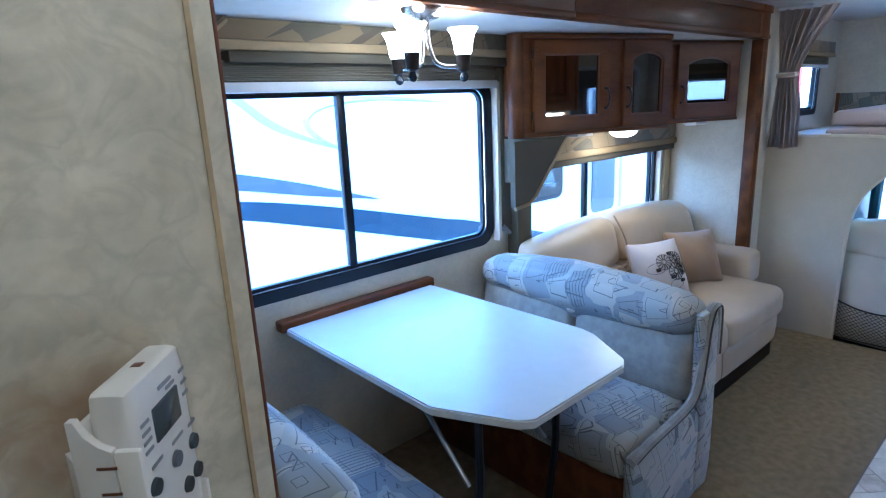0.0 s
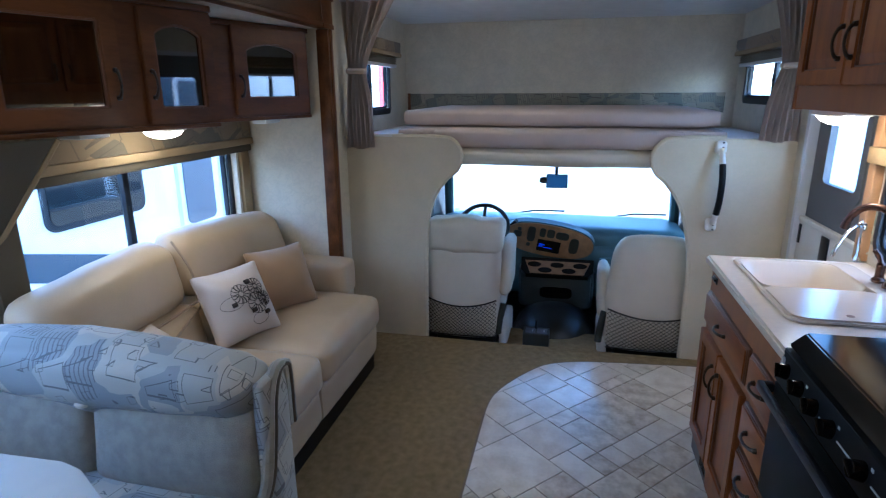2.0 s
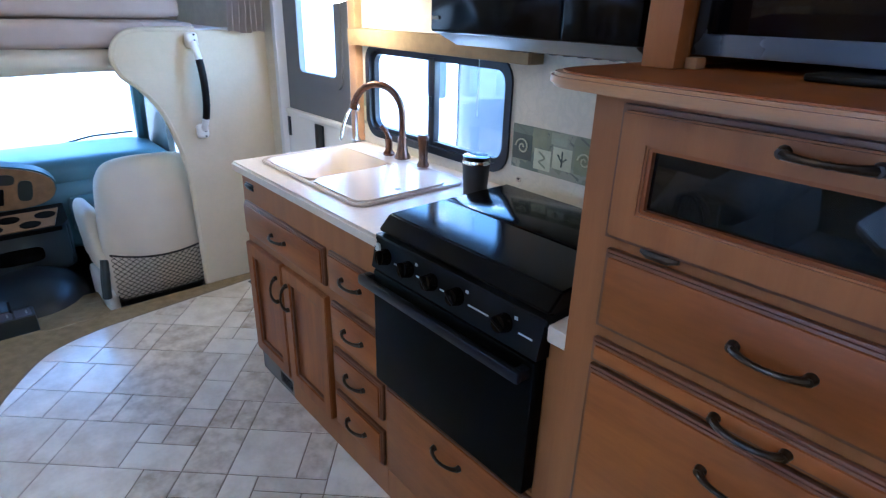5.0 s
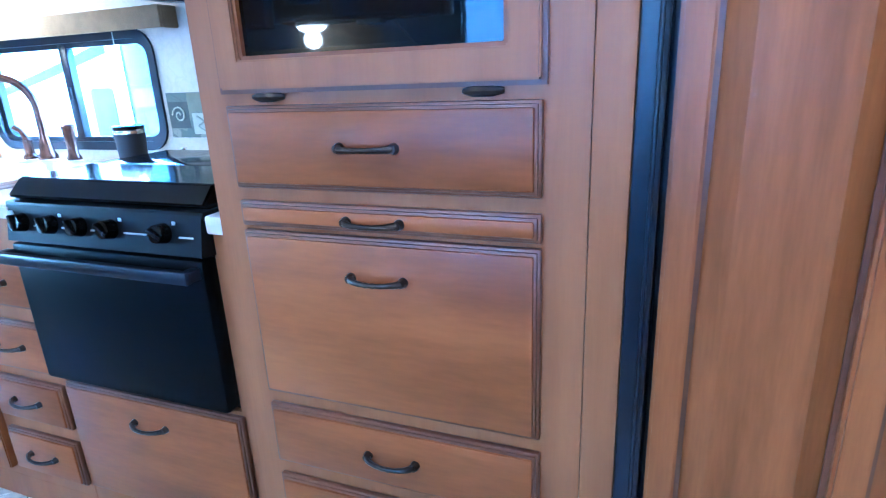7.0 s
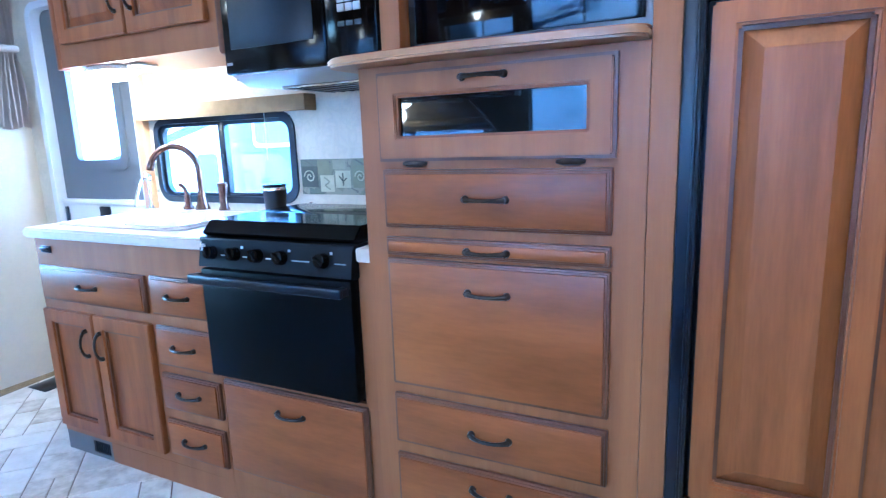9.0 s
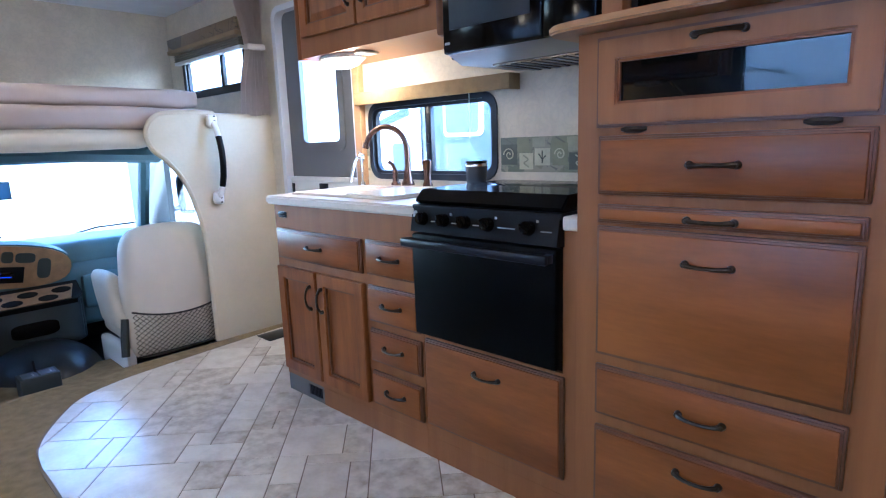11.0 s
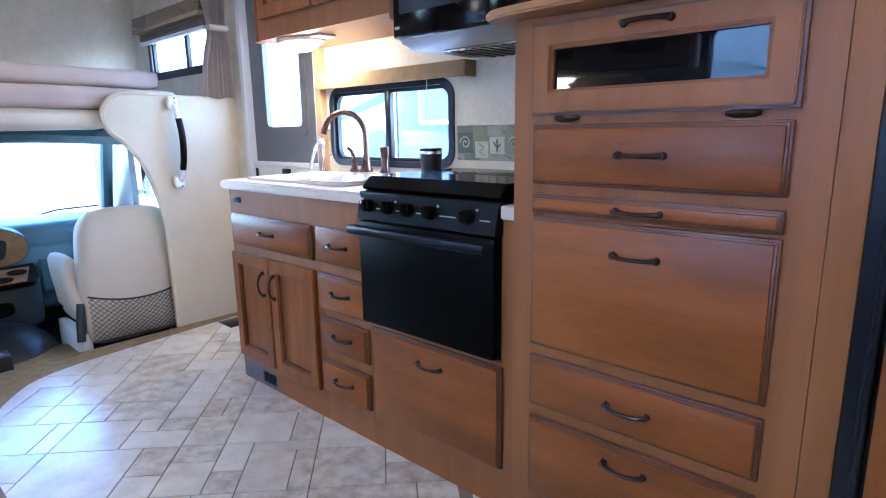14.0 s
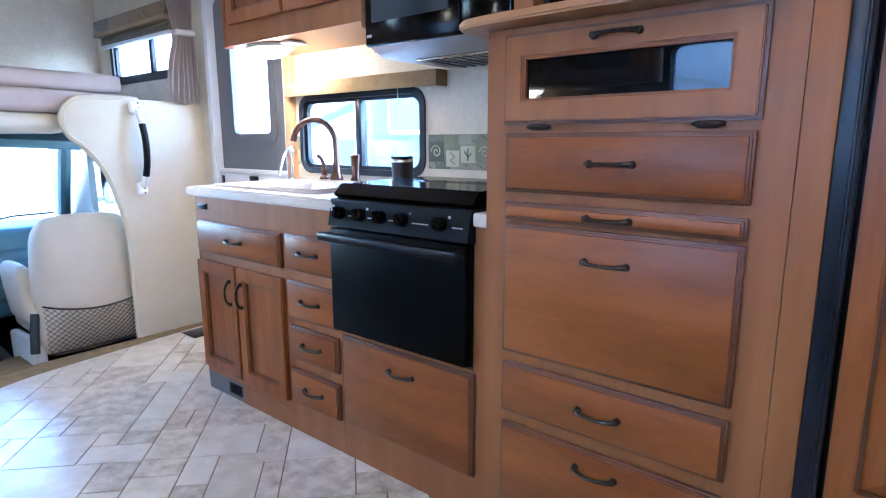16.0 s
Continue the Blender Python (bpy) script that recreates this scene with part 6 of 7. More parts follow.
# ---- cab ----
for yc, w, zt, label in ((0.68, 0.50, 0.765, "cream covered driver's seat with a net pocket"), (-0.522, 0.57, 0.70, "cream covered passenger seat with a net pocket")):
    s = thing("cab_seat", 4.5, yc, -0.18, label, "seat", "cab seats")
    drv = yc > 0
    bk = cushion(4.285, 4.45, yc - w / 2, yc + w / 2, -0.02, zt, 0.07 if drv else 0.075, 16, (0.02, 0.0, 0.012), 0.004, yc)
    for v in bk.verts:
        h = (v.co.z - 0.0) / zt
        v.co.y = yc + (v.co.y - yc) * (1 - (0.10 if drv else 0.30) * max(0, h - 0.30) ** 1.8)
        if not drv and h > 0.55:
            v.co.z -= 0.085 * abs((v.co.y - yc) / (w / 2)) ** 4 * (h - 0.55) / 0.45
        v.co.x += 0.06 * h - 0.03
    part("backrest", bk, M["seat_cloth"], s)
    part("seat", cushion(4.40, 4.90, yc - 0.25, yc + 0.25, 0.02, 0.18, 0.06, 10, (0, 0, 0.02), 0.004, 2), M["seat_cloth"], s)
    part("pedestal", box(4.42, 4.82, yc - 0.2, yc + 0.2, -0.18, 0.03, 0.02), M["dash_dark"], s)
    ay = yc - 0.275 if drv else yc + 0.285
    arm = cushion(4.30, 4.62, ay - 0.042, ay + 0.042, 0.28 if drv else 0.16, 0.60 if drv else 0.45, 0.04, 10, (0, 0.004, 0.01), 0.006, 3)
    for v in arm.verts:
        v.co.x += 0.42 * (v.co.z - (0.28 if drv else 0.16))
    part("armrest", arm, M["seat_cloth"], s)
    part("recliner", tube([(4.30, ay + 0.03, 0.02), (4.31, ay + 0.02, 0.12), (4.33, ay, 0.22)], 0.022, 8), M["dash_dark"], s)
    part("seat_side", cushion(4.30, 4.75, ay - 0.03, ay + 0.03, -0.12, 0.06, 0.025, 6), M["white_plastic"], s)
    if drv:
        part("head_cover", cushion(4.278, 4.51, yc - w / 2 - 0.012, yc + w / 2 - 0.012, 0.545, zt + 0.014, 0.05, 18, (0.012, 0, 0), 0.017, 8), M["seat_cloth"], s)
    ztop = 0.27
    y0n, y1n = yc - w / 2 + 0.012, yc + w / 2 - 0.012
    strands = []
    cols, rows_n = 17, 9

    def net_at(u, v):
        sag = 0.055 * 4 * u * (1 - u)
        zz = 0.012 + (ztop - sag - 0.012) * v
        return Vector((4.243 - 0.012 * math.sin(math.pi * u) - 0.01 * math.sin(math.pi * v), y0n + (y1n - y0n) * u, zz))
    for k in range(-rows_n, cols):
        for sgn in (1, -1):
            seg = []
            for j in range(rows_n + 1):
                u = (k + (j if sgn > 0 else rows_n - j)) / cols
                if 0 <= u <= 1:
                    seg.append(net_at(u, j / rows_n))
            if len(seg) > 1:
                strands.append(tube(seg, 0.0017, 4))
    net = part("net_pocket", join(*strands), M["net"], s, "black elastic net pocket")
    part("elastic_edge", tube([net_at(i / 16, 1) for i in range(17)], 0.005, 6), M["net"], net)
    part("elastic_edge", tube([net_at(i / 16, 0) for i in range(17)], 0.004, 6), M["net"], net)

dash = thing("dashboard", 5.3, 0.0, 0.3, "teal-grey van dashboard with a tan instrument panel", "dashboard")
part("top_pad", join(cushion(5.05, 5.64, CC - 0.95, CC + 0.95, 0.40, 0.575, 0.07, 14, (0, 0, 0.012)), cushion(4.98, 5.3, 0.25, 1.0, 0.42, 0.625, 0.08, 10, (0.02, 0, 0.015))), M["dash"], dash)
part("lower_panel", cushion(5.02, 5.5, CC - 0.95, CC + 0.95, 0.05, 0.46, 0.05, 10), M["dash"], dash)
part("glove_box", cushion(4.985, 5.1, -0.80, -0.22, 0.16, 0.38, 0.03, 6), M["dash"], dash)
face = Matrix.Translation((4.985, 0.150, 0.505)) @ Matrix.Rotation(radians(-14), 4, "Y") @ Matrix.Rotation(radians(9), 4, "X")


def oval(a, b, n=28, e=2.5):
    return [(a * math.copysign(abs(math.cos(t)) ** (2 / e), math.cos(t)), b * math.copysign(abs(math.sin(t)) ** (2 / e), math.sin(t))) for t in [2 * math.pi * i / n for i in range(n)]]


bez = part("instrument_bezel", moved(prism(oval(0.325, 0.128), "x", -0.03, 0.04), face), M["burl"], dash, "tan wood-look oval bezel")
part("bezel_edge", moved(ring_prism(oval(0.334, 0.137), oval(0.325, 0.128), "x", -0.02, 0.045), face), M["dash"], dash)
for u, v, a, b in ((0.235, 0.02, 0.03, 0.026), (0.225, 0.06, 0.014, 0.014), (0.135, 0.035, 0.030, 0.062), (0.055, 0.062, 0.022, 0.036), (-0.005, 0.064, 0.028, 0.034), (-0.185, -0.005, 0.034, 0.062), (-0.09, 0.060, 0.048, 0.030), (0.145, -0.055, 0.014, 0.014)):
    part("vent", moved(prism([(p + u, q + v) for p, q in oval(a, b, 18, 3.5)], "x", -0.034, 0.0), face), M["dash_dark"], bez)
rad = part("radio", moved(box(-0.036, 0.0, -0.09, 0.08, -0.092, 0.005, 0.003), face), M["black"], bez)
part("radio_display", moved(box(-0.038, -0.034, -0.04, 0.068, -0.062, -0.022, 0.001), face), M["screen"], rad, "black radio display with blue characters")
for u0, u1, v0, v1 in ((0.052, 0.066, -0.036, -0.026), (0.038, 0.049, -0.040, -0.028), (0.02, 0.035, -0.036, -0.030), (0.040, 0.066, -0.052, -0.046), (-0.03, 0.034, -0.056, -0.052)):
    part("marking", moved(box(-0.0395, -0.0375, u0, u1, v0, v1), face), M["blue_text"], rad)
console = thing("centre_console", 4.85, 0.08, -0.18, "charcoal engine cover with a cup-holder tray", "console")
part("engine_cover", cushion(4.86, 5.15, -0.19, 0.36, 0.0, 0.33, 0.05, 8), M["dash_dark"], console)
hump = bmesh.new()
bmesh.ops.create_uvsphere(hump, u_segments=28, v_segments=14, radius=1.0, matrix=Matrix.Translation((4.78, 0.085, -0.16)) @ Matrix.Diagonal((0.36, 0.30, 0.24, 1)))
bmesh.ops.bisect_plane(hump, geom=list(hump.verts) + list(hump.edges) + list(hump.faces), plane_co=(0, 0, -0.175), plane_no=(0, 0, -1), clear_outer=True)
part("mat", hump, M["rubber"], console, "black rubber mat over the hump")
structure("cab_carpet", box(PART + 0.018, 4.60, -0.24, 0.42, -0.10, -0.06, 0.01), M["carpet"], "tan carpet between the cab seats", "floor")
tl_m = Matrix.Translation((4.80, 0.08, 0.285)) @ Matrix.Rotation(radians(-24), 4, "Y")
tray = part("cup_tray", moved(prism([(0.0, -0.22), (0.0, 0.22), (0.05, 0.26), (0.19, 0.265), (0.19, -0.265), (0.05, -0.26)], "z", -0.03, 0.0), tl_m), M["black"], console)
part("tray_plate", moved(prism([(0.012, -0.19), (0.012, 0.19), (0.15, 0.235), (0.15, -0.235)], "z", 0.0, 0.006), tl_m), M["burl"], tray, "tan plate round the cup holders")
for cx, cy in ((0.045, -0.085), (0.045, 0.085), (0.105, -0.165), (0.105, 0.0), (0.105, 0.165)):
    part("cup_hole", moved(lathe(0, 0, [(0.05, 0.0055), (0.05, 0.009)], 18), tl_m @ Matrix.Translation((cx, cy, 0)) @ Matrix.Diagonal((0.55, 1, 1, 1))), M["black"], tray)
part("console_pocket", prism([(y_ + 0.08, z_ + 0.143) for y_, z_ in oval(0.115, 0.043, 24, 4)], "x", 4.8235, 4.87), M["gloss_black"], console)
part("front_panel", cushion(4.838, 4.92, -0.17, 0.345, 0.01, 0.30, 0.04, 10, (0.012, 0, 0)), M["dash_dark"], console)
pad = thing("brake_controller", 4.36, 0.18, -0.02, "dark blue-grey pedal switch box on the cab floor", "switch box")
part("box", box(4.28, 4.40, 0.10, 0.27, -0.19, 0.045, 0.008), M["dash_dark"], pad)
for k in range(2):
    part("label_plate", box(4.29, 4.37, 0.115 + k * 0.075, 0.18 + k * 0.075, 0.045, 0.048, 0.001), M["rv_blue"], pad)
    part("marking", box(4.31, 4.35, 0.13 + k * 0.075, 0.137 + k * 0.075, 0.048, 0.049), M["grey_key"], pad)
part("lever", tube([(4.36, 0.19, 0.045), (4.38, 0.19, 0.10)], 0.006, 6), M["black"], pad)
wheel = thing("steering_wheel", 4.87, 0.62, 0.45, "dark grey steering wheel", "steering wheel")
wm = Matrix.Translation((4.87, 0.63, 0.60)) @ Matrix.Rotation(radians(-52), 4, "Y")
part("rim", tube([wm @ Vector((0.185 * math.cos(a), 0.185 * math.sin(a), 0)) for a in [2 * math.pi * i / 32 for i in range(32)]], 0.016, 8, close=True), M["dash_dark"], wheel)
part("hub", moved(cushion(-0.07, 0.07, -0.08, 0.08, -0.04, 0.0, 0.02, 6), wm), M["dash_dark"], wheel)
for a in (0, 130, 230):
    part("spoke", tube([wm @ Vector((0.05 * math.cos(radians(a)), 0.05 * math.sin(radians(a)), -0.02)), wm @ Vector((0.18 * math.cos(radians(a)), 0.18 * math.sin(radians(a)), 0))], 0.013, 6), M["dash_dark"], wheel)
part("column", tube([wm @ Vector((0, 0, -0.03)), wm @ Vector((0, 0, -0.22))], 0.045, 10), M["dash_dark"], wheel)
part("gear_lever", tube([(4.97, 0.52, 0.58), (4.90, 0.42, 0.63), (4.88, 0.385, 0.66)], 0.009, 8, [0.008, 0.008, 0.016]), M["black"], wheel)
rv = thing("rear_view_mirror", 5.14, 0.11, 0.86, "rear-view mirror with a small lit screen below the header", "mirror")
part("housing", moved(cushion(-0.015, 0.015, -0.085, 0.125, -0.024, 0.024, 0.014, 6), Matrix.Translation((5.15, 0.12, 0.915)) @ Matrix.Rotation(0.07, 4, "X")), M["dash_dark"], rv)
part("screen", box(5.118, 5.132, 0.036, 0.194, 0.868, 0.972, 0.004), M["dash_dark"], rv)
part("display", box(5.116, 5.119, 0.044, 0.186, 0.876, 0.964, 0.001), M["blue_lcd"], rv, "blue lit screen")
part("stem", tube([(5.13, 0.12, 0.96), (5.10, 0.12, 1.08)], 0.012, 8), M["dash_dark"], rv)
for ya, yb in ((0.55, 0.05), (-0.25, -0.75)):
    wp = thing("wiper", 5.63, ya, 0.53, "black wiper on the windscreen", "wiper", "wipers")
    part("arm", tube([(5.615, ya, 0.545), (5.578, (ya + yb) / 2, 0.60), (5.572, yb, 0.604)], 0.007, 6), M["black"], wp)
for s in (1, -1):
    mr = thing("door_mirror", 5.22, CC + s * 1.16, 0.75, "black door mirror outside the cab window", "mirror", "door mirrors")
    part("shell", cushion(5.17, 5.27, CC + s * 1.06, CC + s * 1.26, 0.66, 0.95, 0.04, 8), M["black"], mr)
    part("glass", box(5.162, 5.172, CC + s * 1.08, CC + s * 1.24, 0.69, 0.92, 0.003), M["mirror"], mr)
    part("bracket", tube([(5.22, CC + s * 1.01, 0.70), (5.22, CC + s * 1.10, 0.72)], 0.02, 8), M["black"], mr)

# ---- outside ----
single("ground", box(-400, 400, -400, 400, -1.06, -1.0), M["asphalt"], "pale sunlit asphalt lot", "ground", kind="structure", smooth=False)


def band_strip(top, bottom, y, d):
    """A painted band between two lines of (x, z), a few millimetres proud of a body side."""
    t_, b_ = smooth_line(top, 8), smooth_line(bottom, 8)
    return prism(t_ + b_[::-1], "y", y, y + d)


nb = thing("neighbour_motorhome", 2.5, 5.2, -1.0, "white motorhome with blue swoosh stripes parked alongside", "motorhome")
part("body", join(box(-5.5, 7.6, 4.0, 6.4, -0.45, 2.45, 0.12, 4)), M["rv_white"], nb)
part("stripe", band_strip([(0.96, 1.30), (1.3, 1.24), (1.66, 1.18), (2.2, 1.04), (2.85, 0.838)], [(0.96, 1.15), (1.3, 1.11), (1.66, 1.06), (2.2, 0.95), (2.85, 0.834)], 3.992, 0.01), M["rv_blue"], nb)
part("stripe", band_strip([(0.95, 1.04), (1.64, 0.985), (2.45, 0.82), (3.61, 0.535), (3.95, 0.46), (5.4, 0.05)], [(0.95, 0.97), (1.62, 0.85), (2.42, 0.64), (3.58, 0.32), (3.95, 0.235), (5.0, -0.12)], 3.990, 0.01), M["rv_navy"], nb)
part("swirl", band_strip([(1.55, 1.86), (1.77, 1.68), (2.02, 1.50), (2.52, 1.285)], [(1.50, 1.84), (1.73, 1.64), (1.99, 1.46), (2.52, 1.28)], 3.992, 0.008), M["rv_pale"], nb)
part("swirl", tube(smooth_line([(2.52, 3.995, 1.285), (2.28, 3.995, 1.42), (2.22, 3.995, 1.54), (2.40, 3.995, 1.64), (2.9, 3.995, 1.68), (3.64, 3.995, 1.63)], 8), 0.02, 6, [0.006 + 0.020 * math.sin(math.pi * i / 40) for i in range(41)]), M["rv_pale"], nb)
part("swirl", band_strip([(1.15, 1.66), (1.22, 1.58), (1.32, 1.50)], [(1.10, 1.64), (1.18, 1.55), (1.32, 1.495)], 3.992, 0.008), M["rv_pale"], nb)
for xa, xb, za, zb in ((4.35, 5.45, 0.50, 1.05), (-2.4, -0.9, 0.4, 1.2)):
    wv = part("window", prism(rrect(xa, xb, za, zb, 0.10), "y", 3.985, 4.01), M["frame_black"], nb)
    part("pane", prism(rrect(xa + 0.05, xb - 0.05, za + 0.05, zb - 0.05, 0.07), "y", 3.98, 3.99), M["tint"], wv)
    part("pane_bar", box(xa + 0.05, xb - 0.05, 3.972, 3.982, (za * 2 + zb) / 3 - 0.012, (za * 2 + zb) / 3 + 0.012), M["frame_black"], wv)
dr = part("entry_door", ring_prism(rrect(5.92, 6.72, -0.35, 1.35, 0.08), rrect(5.96, 6.68, -0.31, 1.31, 0.06), "y", 3.985, 4.01), M["rv_pale"], nb)
part("door_window", prism(rrect(6.05, 6.55, 0.2, 0.95, 0.08), "y", 3.985, 4.004), M["rv_grey"], dr)
for x in (-3.2, 5.9):
    wh = part("wheel", tube([(x, 3.98, -0.62), (x, 4.3, -0.62)], 0.38, 24), M["rubber"], nb)
    part("rim", tube([(x, 3.965, -0.62), (x, 4.0, -0.62)], 0.22, 20), M["silver"], wh)

nk = thing("kerbside_motorhome", 5.5, -4.8, -1.0, "pale grey and white motorhome parked beyond the sink window", "motorhome")
part("body", join(box(5.32, 11.5, -6.0, -3.5, -0.45, 2.4, 0.10, 3)), M["rv_white"], nk)
part("slide_room", box(2.6, 5.30, -5.4, -3.5, -0.1, 2.2, 0.05, 3), M["rv_grey"], nk)
part("stripe", band_strip([(5.45, 1.50), (6.2, 1.30), (7.4, 1.02)], [(5.45, 1.40), (6.2, 1.22), (7.4, 0.96)], -3.5, 0.01), M["rv_navy"], nk)
wv = part("window", prism(rrect(4.45, 4.95, 1.16, 1.75, 0.06), "y", -3.51, -3.485), M["frame_white"], nk)
part("pane", prism(rrect(4.49, 4.91, 1.20, 1.71, 0.04), "y", -3.487, -3.478), M["rv_blue"], wv)
part("post", box(5.28, 5.40, -3.5, -3.44, -0.45, 2.3, 0.02), M["frame_white"], nk)
part("window", prism(rrect(5.45, 5.72, 0.62, 1.12, 0.05), "y", -3.50, -3.485), M["rv_blue"], nk)
for x in (3.4, 8.6):
    wh = part("wheel", tube([(x, -3.48, -0.62), (x, -3.8, -0.62)], 0.38, 24), M["rubber"], nk)
    part("rim", tube([(x, -3.465, -0.62), (x, -3.5, -0.62)], 0.22, 20), M["silver"], wh)

red = thing("roadside_sign", 9.4, 3.1, -1.0, "red post of a canopy outside the bunk window", "post")
part("post", tube([(8.6, 2.62, -1.0), (8.6, 2.62, 3.2)], 0.045, 10), M["red"], red)

# ---- floor tiles: a laid pattern of stone-look pieces, then random pieces where the sheet runs on ----
U = 0.1086
OX, OY = 3.108, -0.857
(ca, sa), (cv, sv) = [(math.cos(radians(a)), math.sin(radians(a))) for a in (46.45, 48.0)]
# pieces as (from, to) along each lattice axis, in lattice units; pale ones, then the browner mottled ones
PALE_FAR = [(5.67, 7.87, -4.73, -2.05), (3.66, 4.83, -2.05, -1.14), (4.83, 5.67, -2.05, -1.14), (3.66, 5.67, -1.14, -0.04), (8.56, 9.83, -2.05, -0.04),
            (7.87, 9.83, -0.04, 1.1), (7.87, 9.45, 1.1, 2.85), (4.83, 5.67, -3.46, -2.05), (7.87, 9.83, -2.84, -2.05), (9.83, 11.74, -2.05, -0.04),
            (9.83, 11.74, -0.04, 1.1), (9.45, 10.94, 1.1, 2.85), (2.23, 3.66, -0.04, 1.1), (3.66, 4.83, -0.04, 1.77), (3.66, 4.83, 1.77, 3.42),
            (0.55, 2.23, 1.1, 2.85), (9.45, 10.94, 2.85, 4.32), (10.94, 12.56, 1.1, 2.85)]
EDGE = [(7.87, 9.07, -8.0, -4.73), (9.07, 11.0, -8.0, -2.84), (9.83, 12.5, -2.84, -2.05), (11.74, 15.0, -2.05, 1.1), (12.56, 15.0, 1.1, 2.85),
        (10.94, 13.0, 2.85, 6.33), (5.67, 7.87, -8.0, -4.73), (3.66, 5.67, -8.0, -4.73), (3.66, 4.83, -4.73, -3.46), (2.23, 3.66, -2.05, -0.04),
        (2.23, 3.66, -8.0, -2.05), (0.55, 2.23, -2.05, 1.1), (9.83, 11.0, 6.33, 9.47), (-2.0, 0.55, -2.05, 1.1),
        (-2.0, 2.23, -8.0, -2.05)]
PALE_NEAR = [(5.67, 7.87, 4.32, 6.33), (7.87, 8.56, 4.32, 6.33), (8.56, 10.94, 4.32, 6.33), (4.83, 5.67, 4.32, 5.21), (3.66, 5.67, 5.21, 6.33),
             (0.11, 2.23, 4.32, 6.33), (3.66, 4.83, 3.42, 4.32), (4.83, 7.87, 6.33, 9.04), (3.66, 4.83, 7.93, 9.04), (2.23, 3.66, 7.31, 9.04),
             (1.26, 2.23, 6.33, 7.93), (-0.86, 1.26, 6.33, 6.89), (-0.21, 1.26, 6.89, 9.04), (-3.08, -0.86, 4.32, 6.89), (-4.19, -3.08, 6.89, 7.93),
             (1.26, 2.45, 9.04, 10.44), (2.45, 5.01, 9.04, 11.03), (7.87, 9.83, 6.33, 7.93), (7.87, 9.83, 7.93, 9.47), (7.87, 9.45, 2.85, 4.32)]
MOTTLED = [(5.67, 7.87, -2.05, -0.04), (7.87, 8.56, -2.05, -0.04), (4.83, 7.87, -0.04, 2.85), (7.87, 9.07, -4.73, -2.84), (2.23, 3.66, 1.1, 2.85),
           (4.83, 7.03, 2.85, 4.32), (7.03, 7.87, 2.85, 4.32), (3.66, 4.83, 4.32, 5.21), (2.23, 3.66, 4.32, 6.33), (2.88, 3.66, 2.85, 4.32),
           (2.23, 2.88, 2.85, 4.32), (-0.86, 2.23, 2.85, 4.32), (-0.86, 0.11, 4.32, 6.33), (2.23, 3.66, 6.33, 7.31), (3.66, 4.83, 6.33, 7.93),
           (1.26, 2.23, 7.93, 9.04), (-0.86, -0.21, 6.89, 9.04), (-3.08, -0.86, 6.89, 9.04), (-5.16, -3.08, 7.93, 9.04), (-3.97, -0.86, 9.04, 11.03),
           (-5.16, -3.97, 9.04, 10.13), (-0.86, 1.26, 9.04, 11.03), (4.83, 5.67, -4.73, -3.46), (3.66, 4.83, -3.46, -2.05)]


sheet = [(-0.15, RW + 0.004)] + [(4.105, RW + 0.004)] + [(x - 0.012, y - 0.007) for x, y in lino_edge[::-1] if x > 0.5 and y > RW + 0.02] + [(-0.15, 0.378)]


def clipped(poly, outline):
    """The part of a polygon inside a convex outline that runs anticlockwise."""
    for (ax, ay), (bx, by) in zip(outline, outline[1:] + outline[:1]):
        kept = []
        for k, p in enumerate(poly):
            q = poly[(k + 1) % len(poly)]
            dp, dq = [(bx - ax) * (r[1] - ay) - (by - ay) * (r[0] - ax) for r in (p, q)]
            if dp >= 0:
                kept.append(p)
            if dp * dq < 0:
                kept.append((p[0] + (q[0] - p[0]) * dp / (dp - dq), p[1] + (q[1] - p[1]) * dp / (dp - dq)))
        poly = kept
        if len(poly) < 3:
            return []
    return poly


def inside(x, y):
    """Well within the tiled sheet's curved edge."""
    return -0.15 < x < (3.9 if y < 0.0 else 3.3) and RW + 0.004 < y < 0.37


def on_floor(u, v):
    return OX + u * U * ca - v * U * sv, OY + u * U * sa + v * U * cv


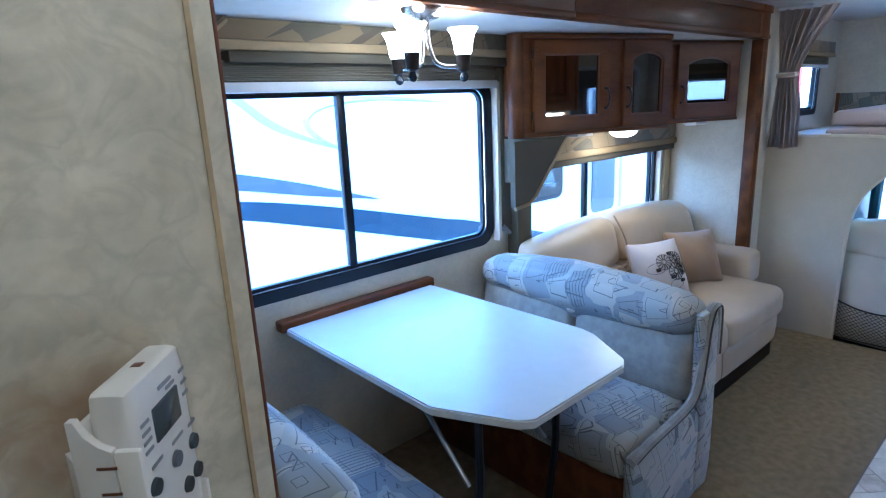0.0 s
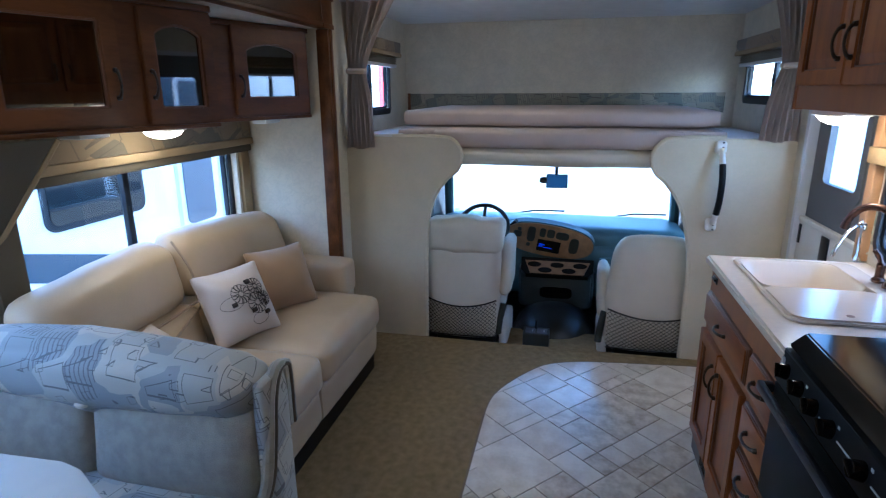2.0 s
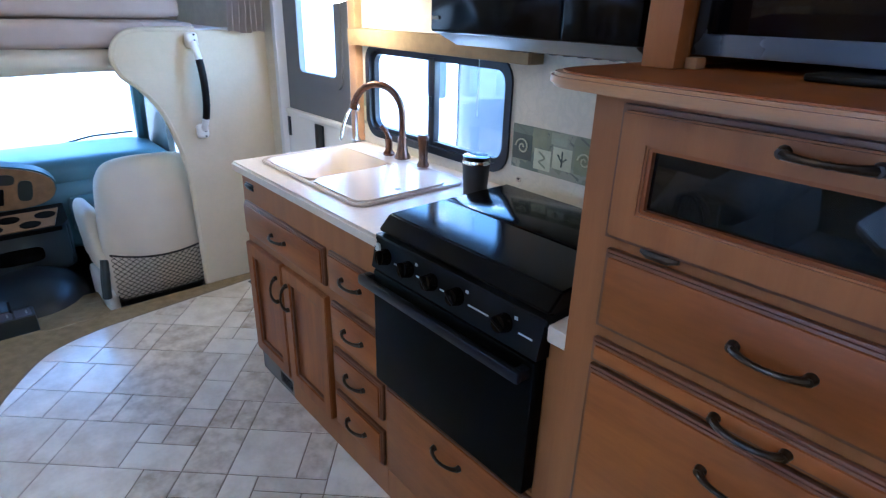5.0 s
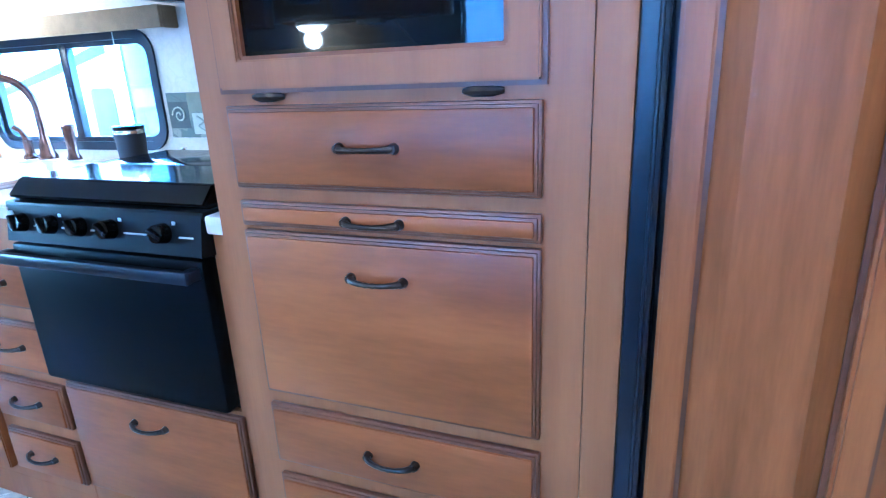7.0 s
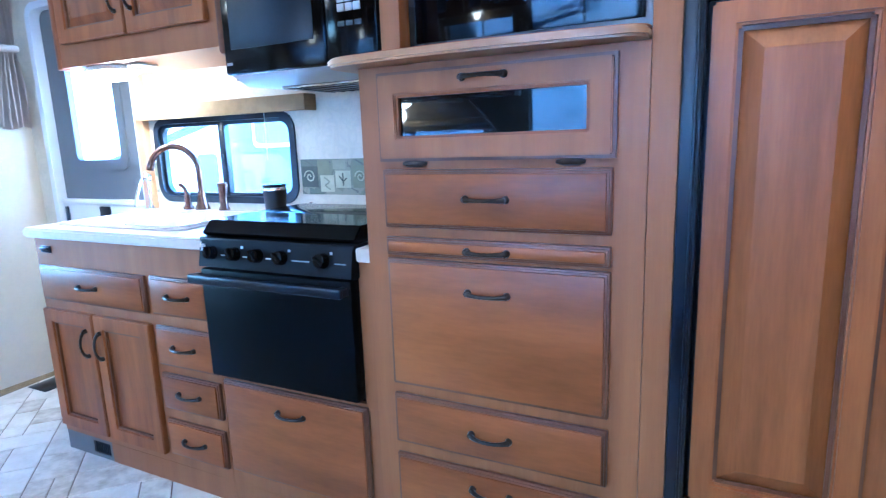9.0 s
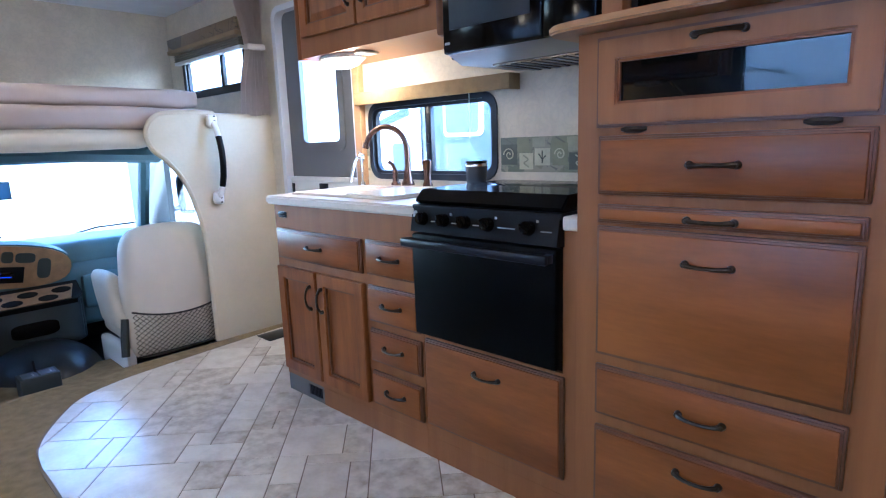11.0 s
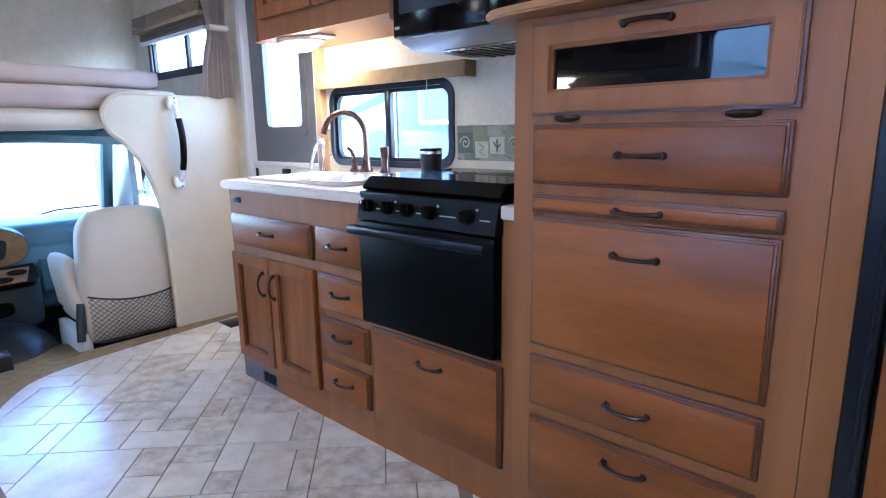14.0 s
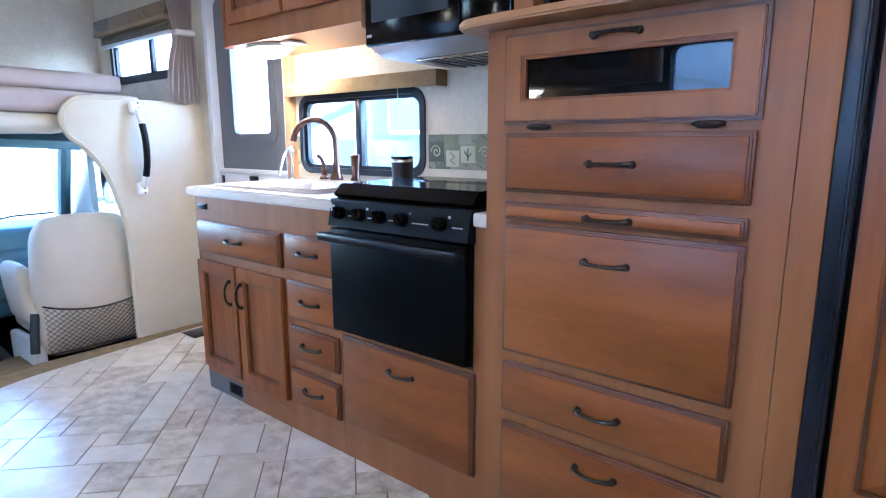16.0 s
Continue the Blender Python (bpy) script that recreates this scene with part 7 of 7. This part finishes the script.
random.seed(11)
laid = [(*t_, M["tile"]) for t_ in PALE_FAR + PALE_NEAR + EDGE] + [(*t_, M["tile_mottled"]) for t_ in MOTTLED]
taken = set()
for u0, u1, v0, v1, m_ in laid:
    for i in range(math.floor(u0 * 2 + 0.1), math.ceil(u1 * 2 - 0.1)):
        for j in range(math.floor(v0 * 2 + 0.1), math.ceil(v1 * 2 - 0.1)):
            taken.add((i, j))
cells_all = [(i, j) for i in range(-90, 60) for j in range(-60, 90)
             if -0.5 < on_floor(i / 2, j / 2)[0] < 4.5 and -1.4 < on_floor(i / 2, j / 2)[1] < 0.7]
for sizes, share in (([(6, 4), (4, 6)], 0.03), ([(4, 4)], 0.12), ([(4, 2), (2, 4), (3, 2)], 0.6), ([(2, 2)], 1.0), ([(2, 1), (1, 2)], 1.0), ([(1, 1)], 1.0)):
    order = cells_all[:]
    random.shuffle(order)
    for i, j in order[:int(len(order) * share)]:
        w, h = random.choice(sizes)
        cells = [(i + a, j + b) for a in range(w) for b in range(h)]
        if not any(c in taken for c in cells):
            taken.update(cells)
            laid.append((i / 2, (i + w) / 2, j / 2, (j + h) / 2, M["tile_mottled"] if random.random() < 0.35 else M["tile"]))
floor_tiles = bpy.data.objects["tile_bed"]
for u0, u1, v0, v1, m_ in laid:
    g = 0.0022 / U
    corners = [on_floor(u0 + g, v0 + g), on_floor(u1 - g, v0 + g), on_floor(u1 - g, v1 - g), on_floor(u0 + g, v1 - g)]
    whole = all(inside(*p) for p in corners)
    if not whole:
        corners = clipped(corners, sheet)
    if len(corners) < 3 or (max(p[1] for p in corners) < FY - 0.03 and max(p[0] for p in corners) < 3.2):
        continue
    area = sum(corners[k][0] * corners[(k + 1) % len(corners)][1] - corners[(k + 1) % len(corners)][0] * corners[k][1] for k in range(len(corners)))
    if abs(area) < 0.0006:
        continue
    bm = prism(corners, "z", 0.0, 0.0035)
    if whole:
        bmesh.ops.bevel(bm, geom=[e for e in bm.edges if all(v.co.z > 0.003 for v in e.verts)], offset=0.0012, segments=1, affect="EDGES")
    ob = mesh_ob("tile", bm, m_, smooth=False)
    ob.parent = floor_tiles
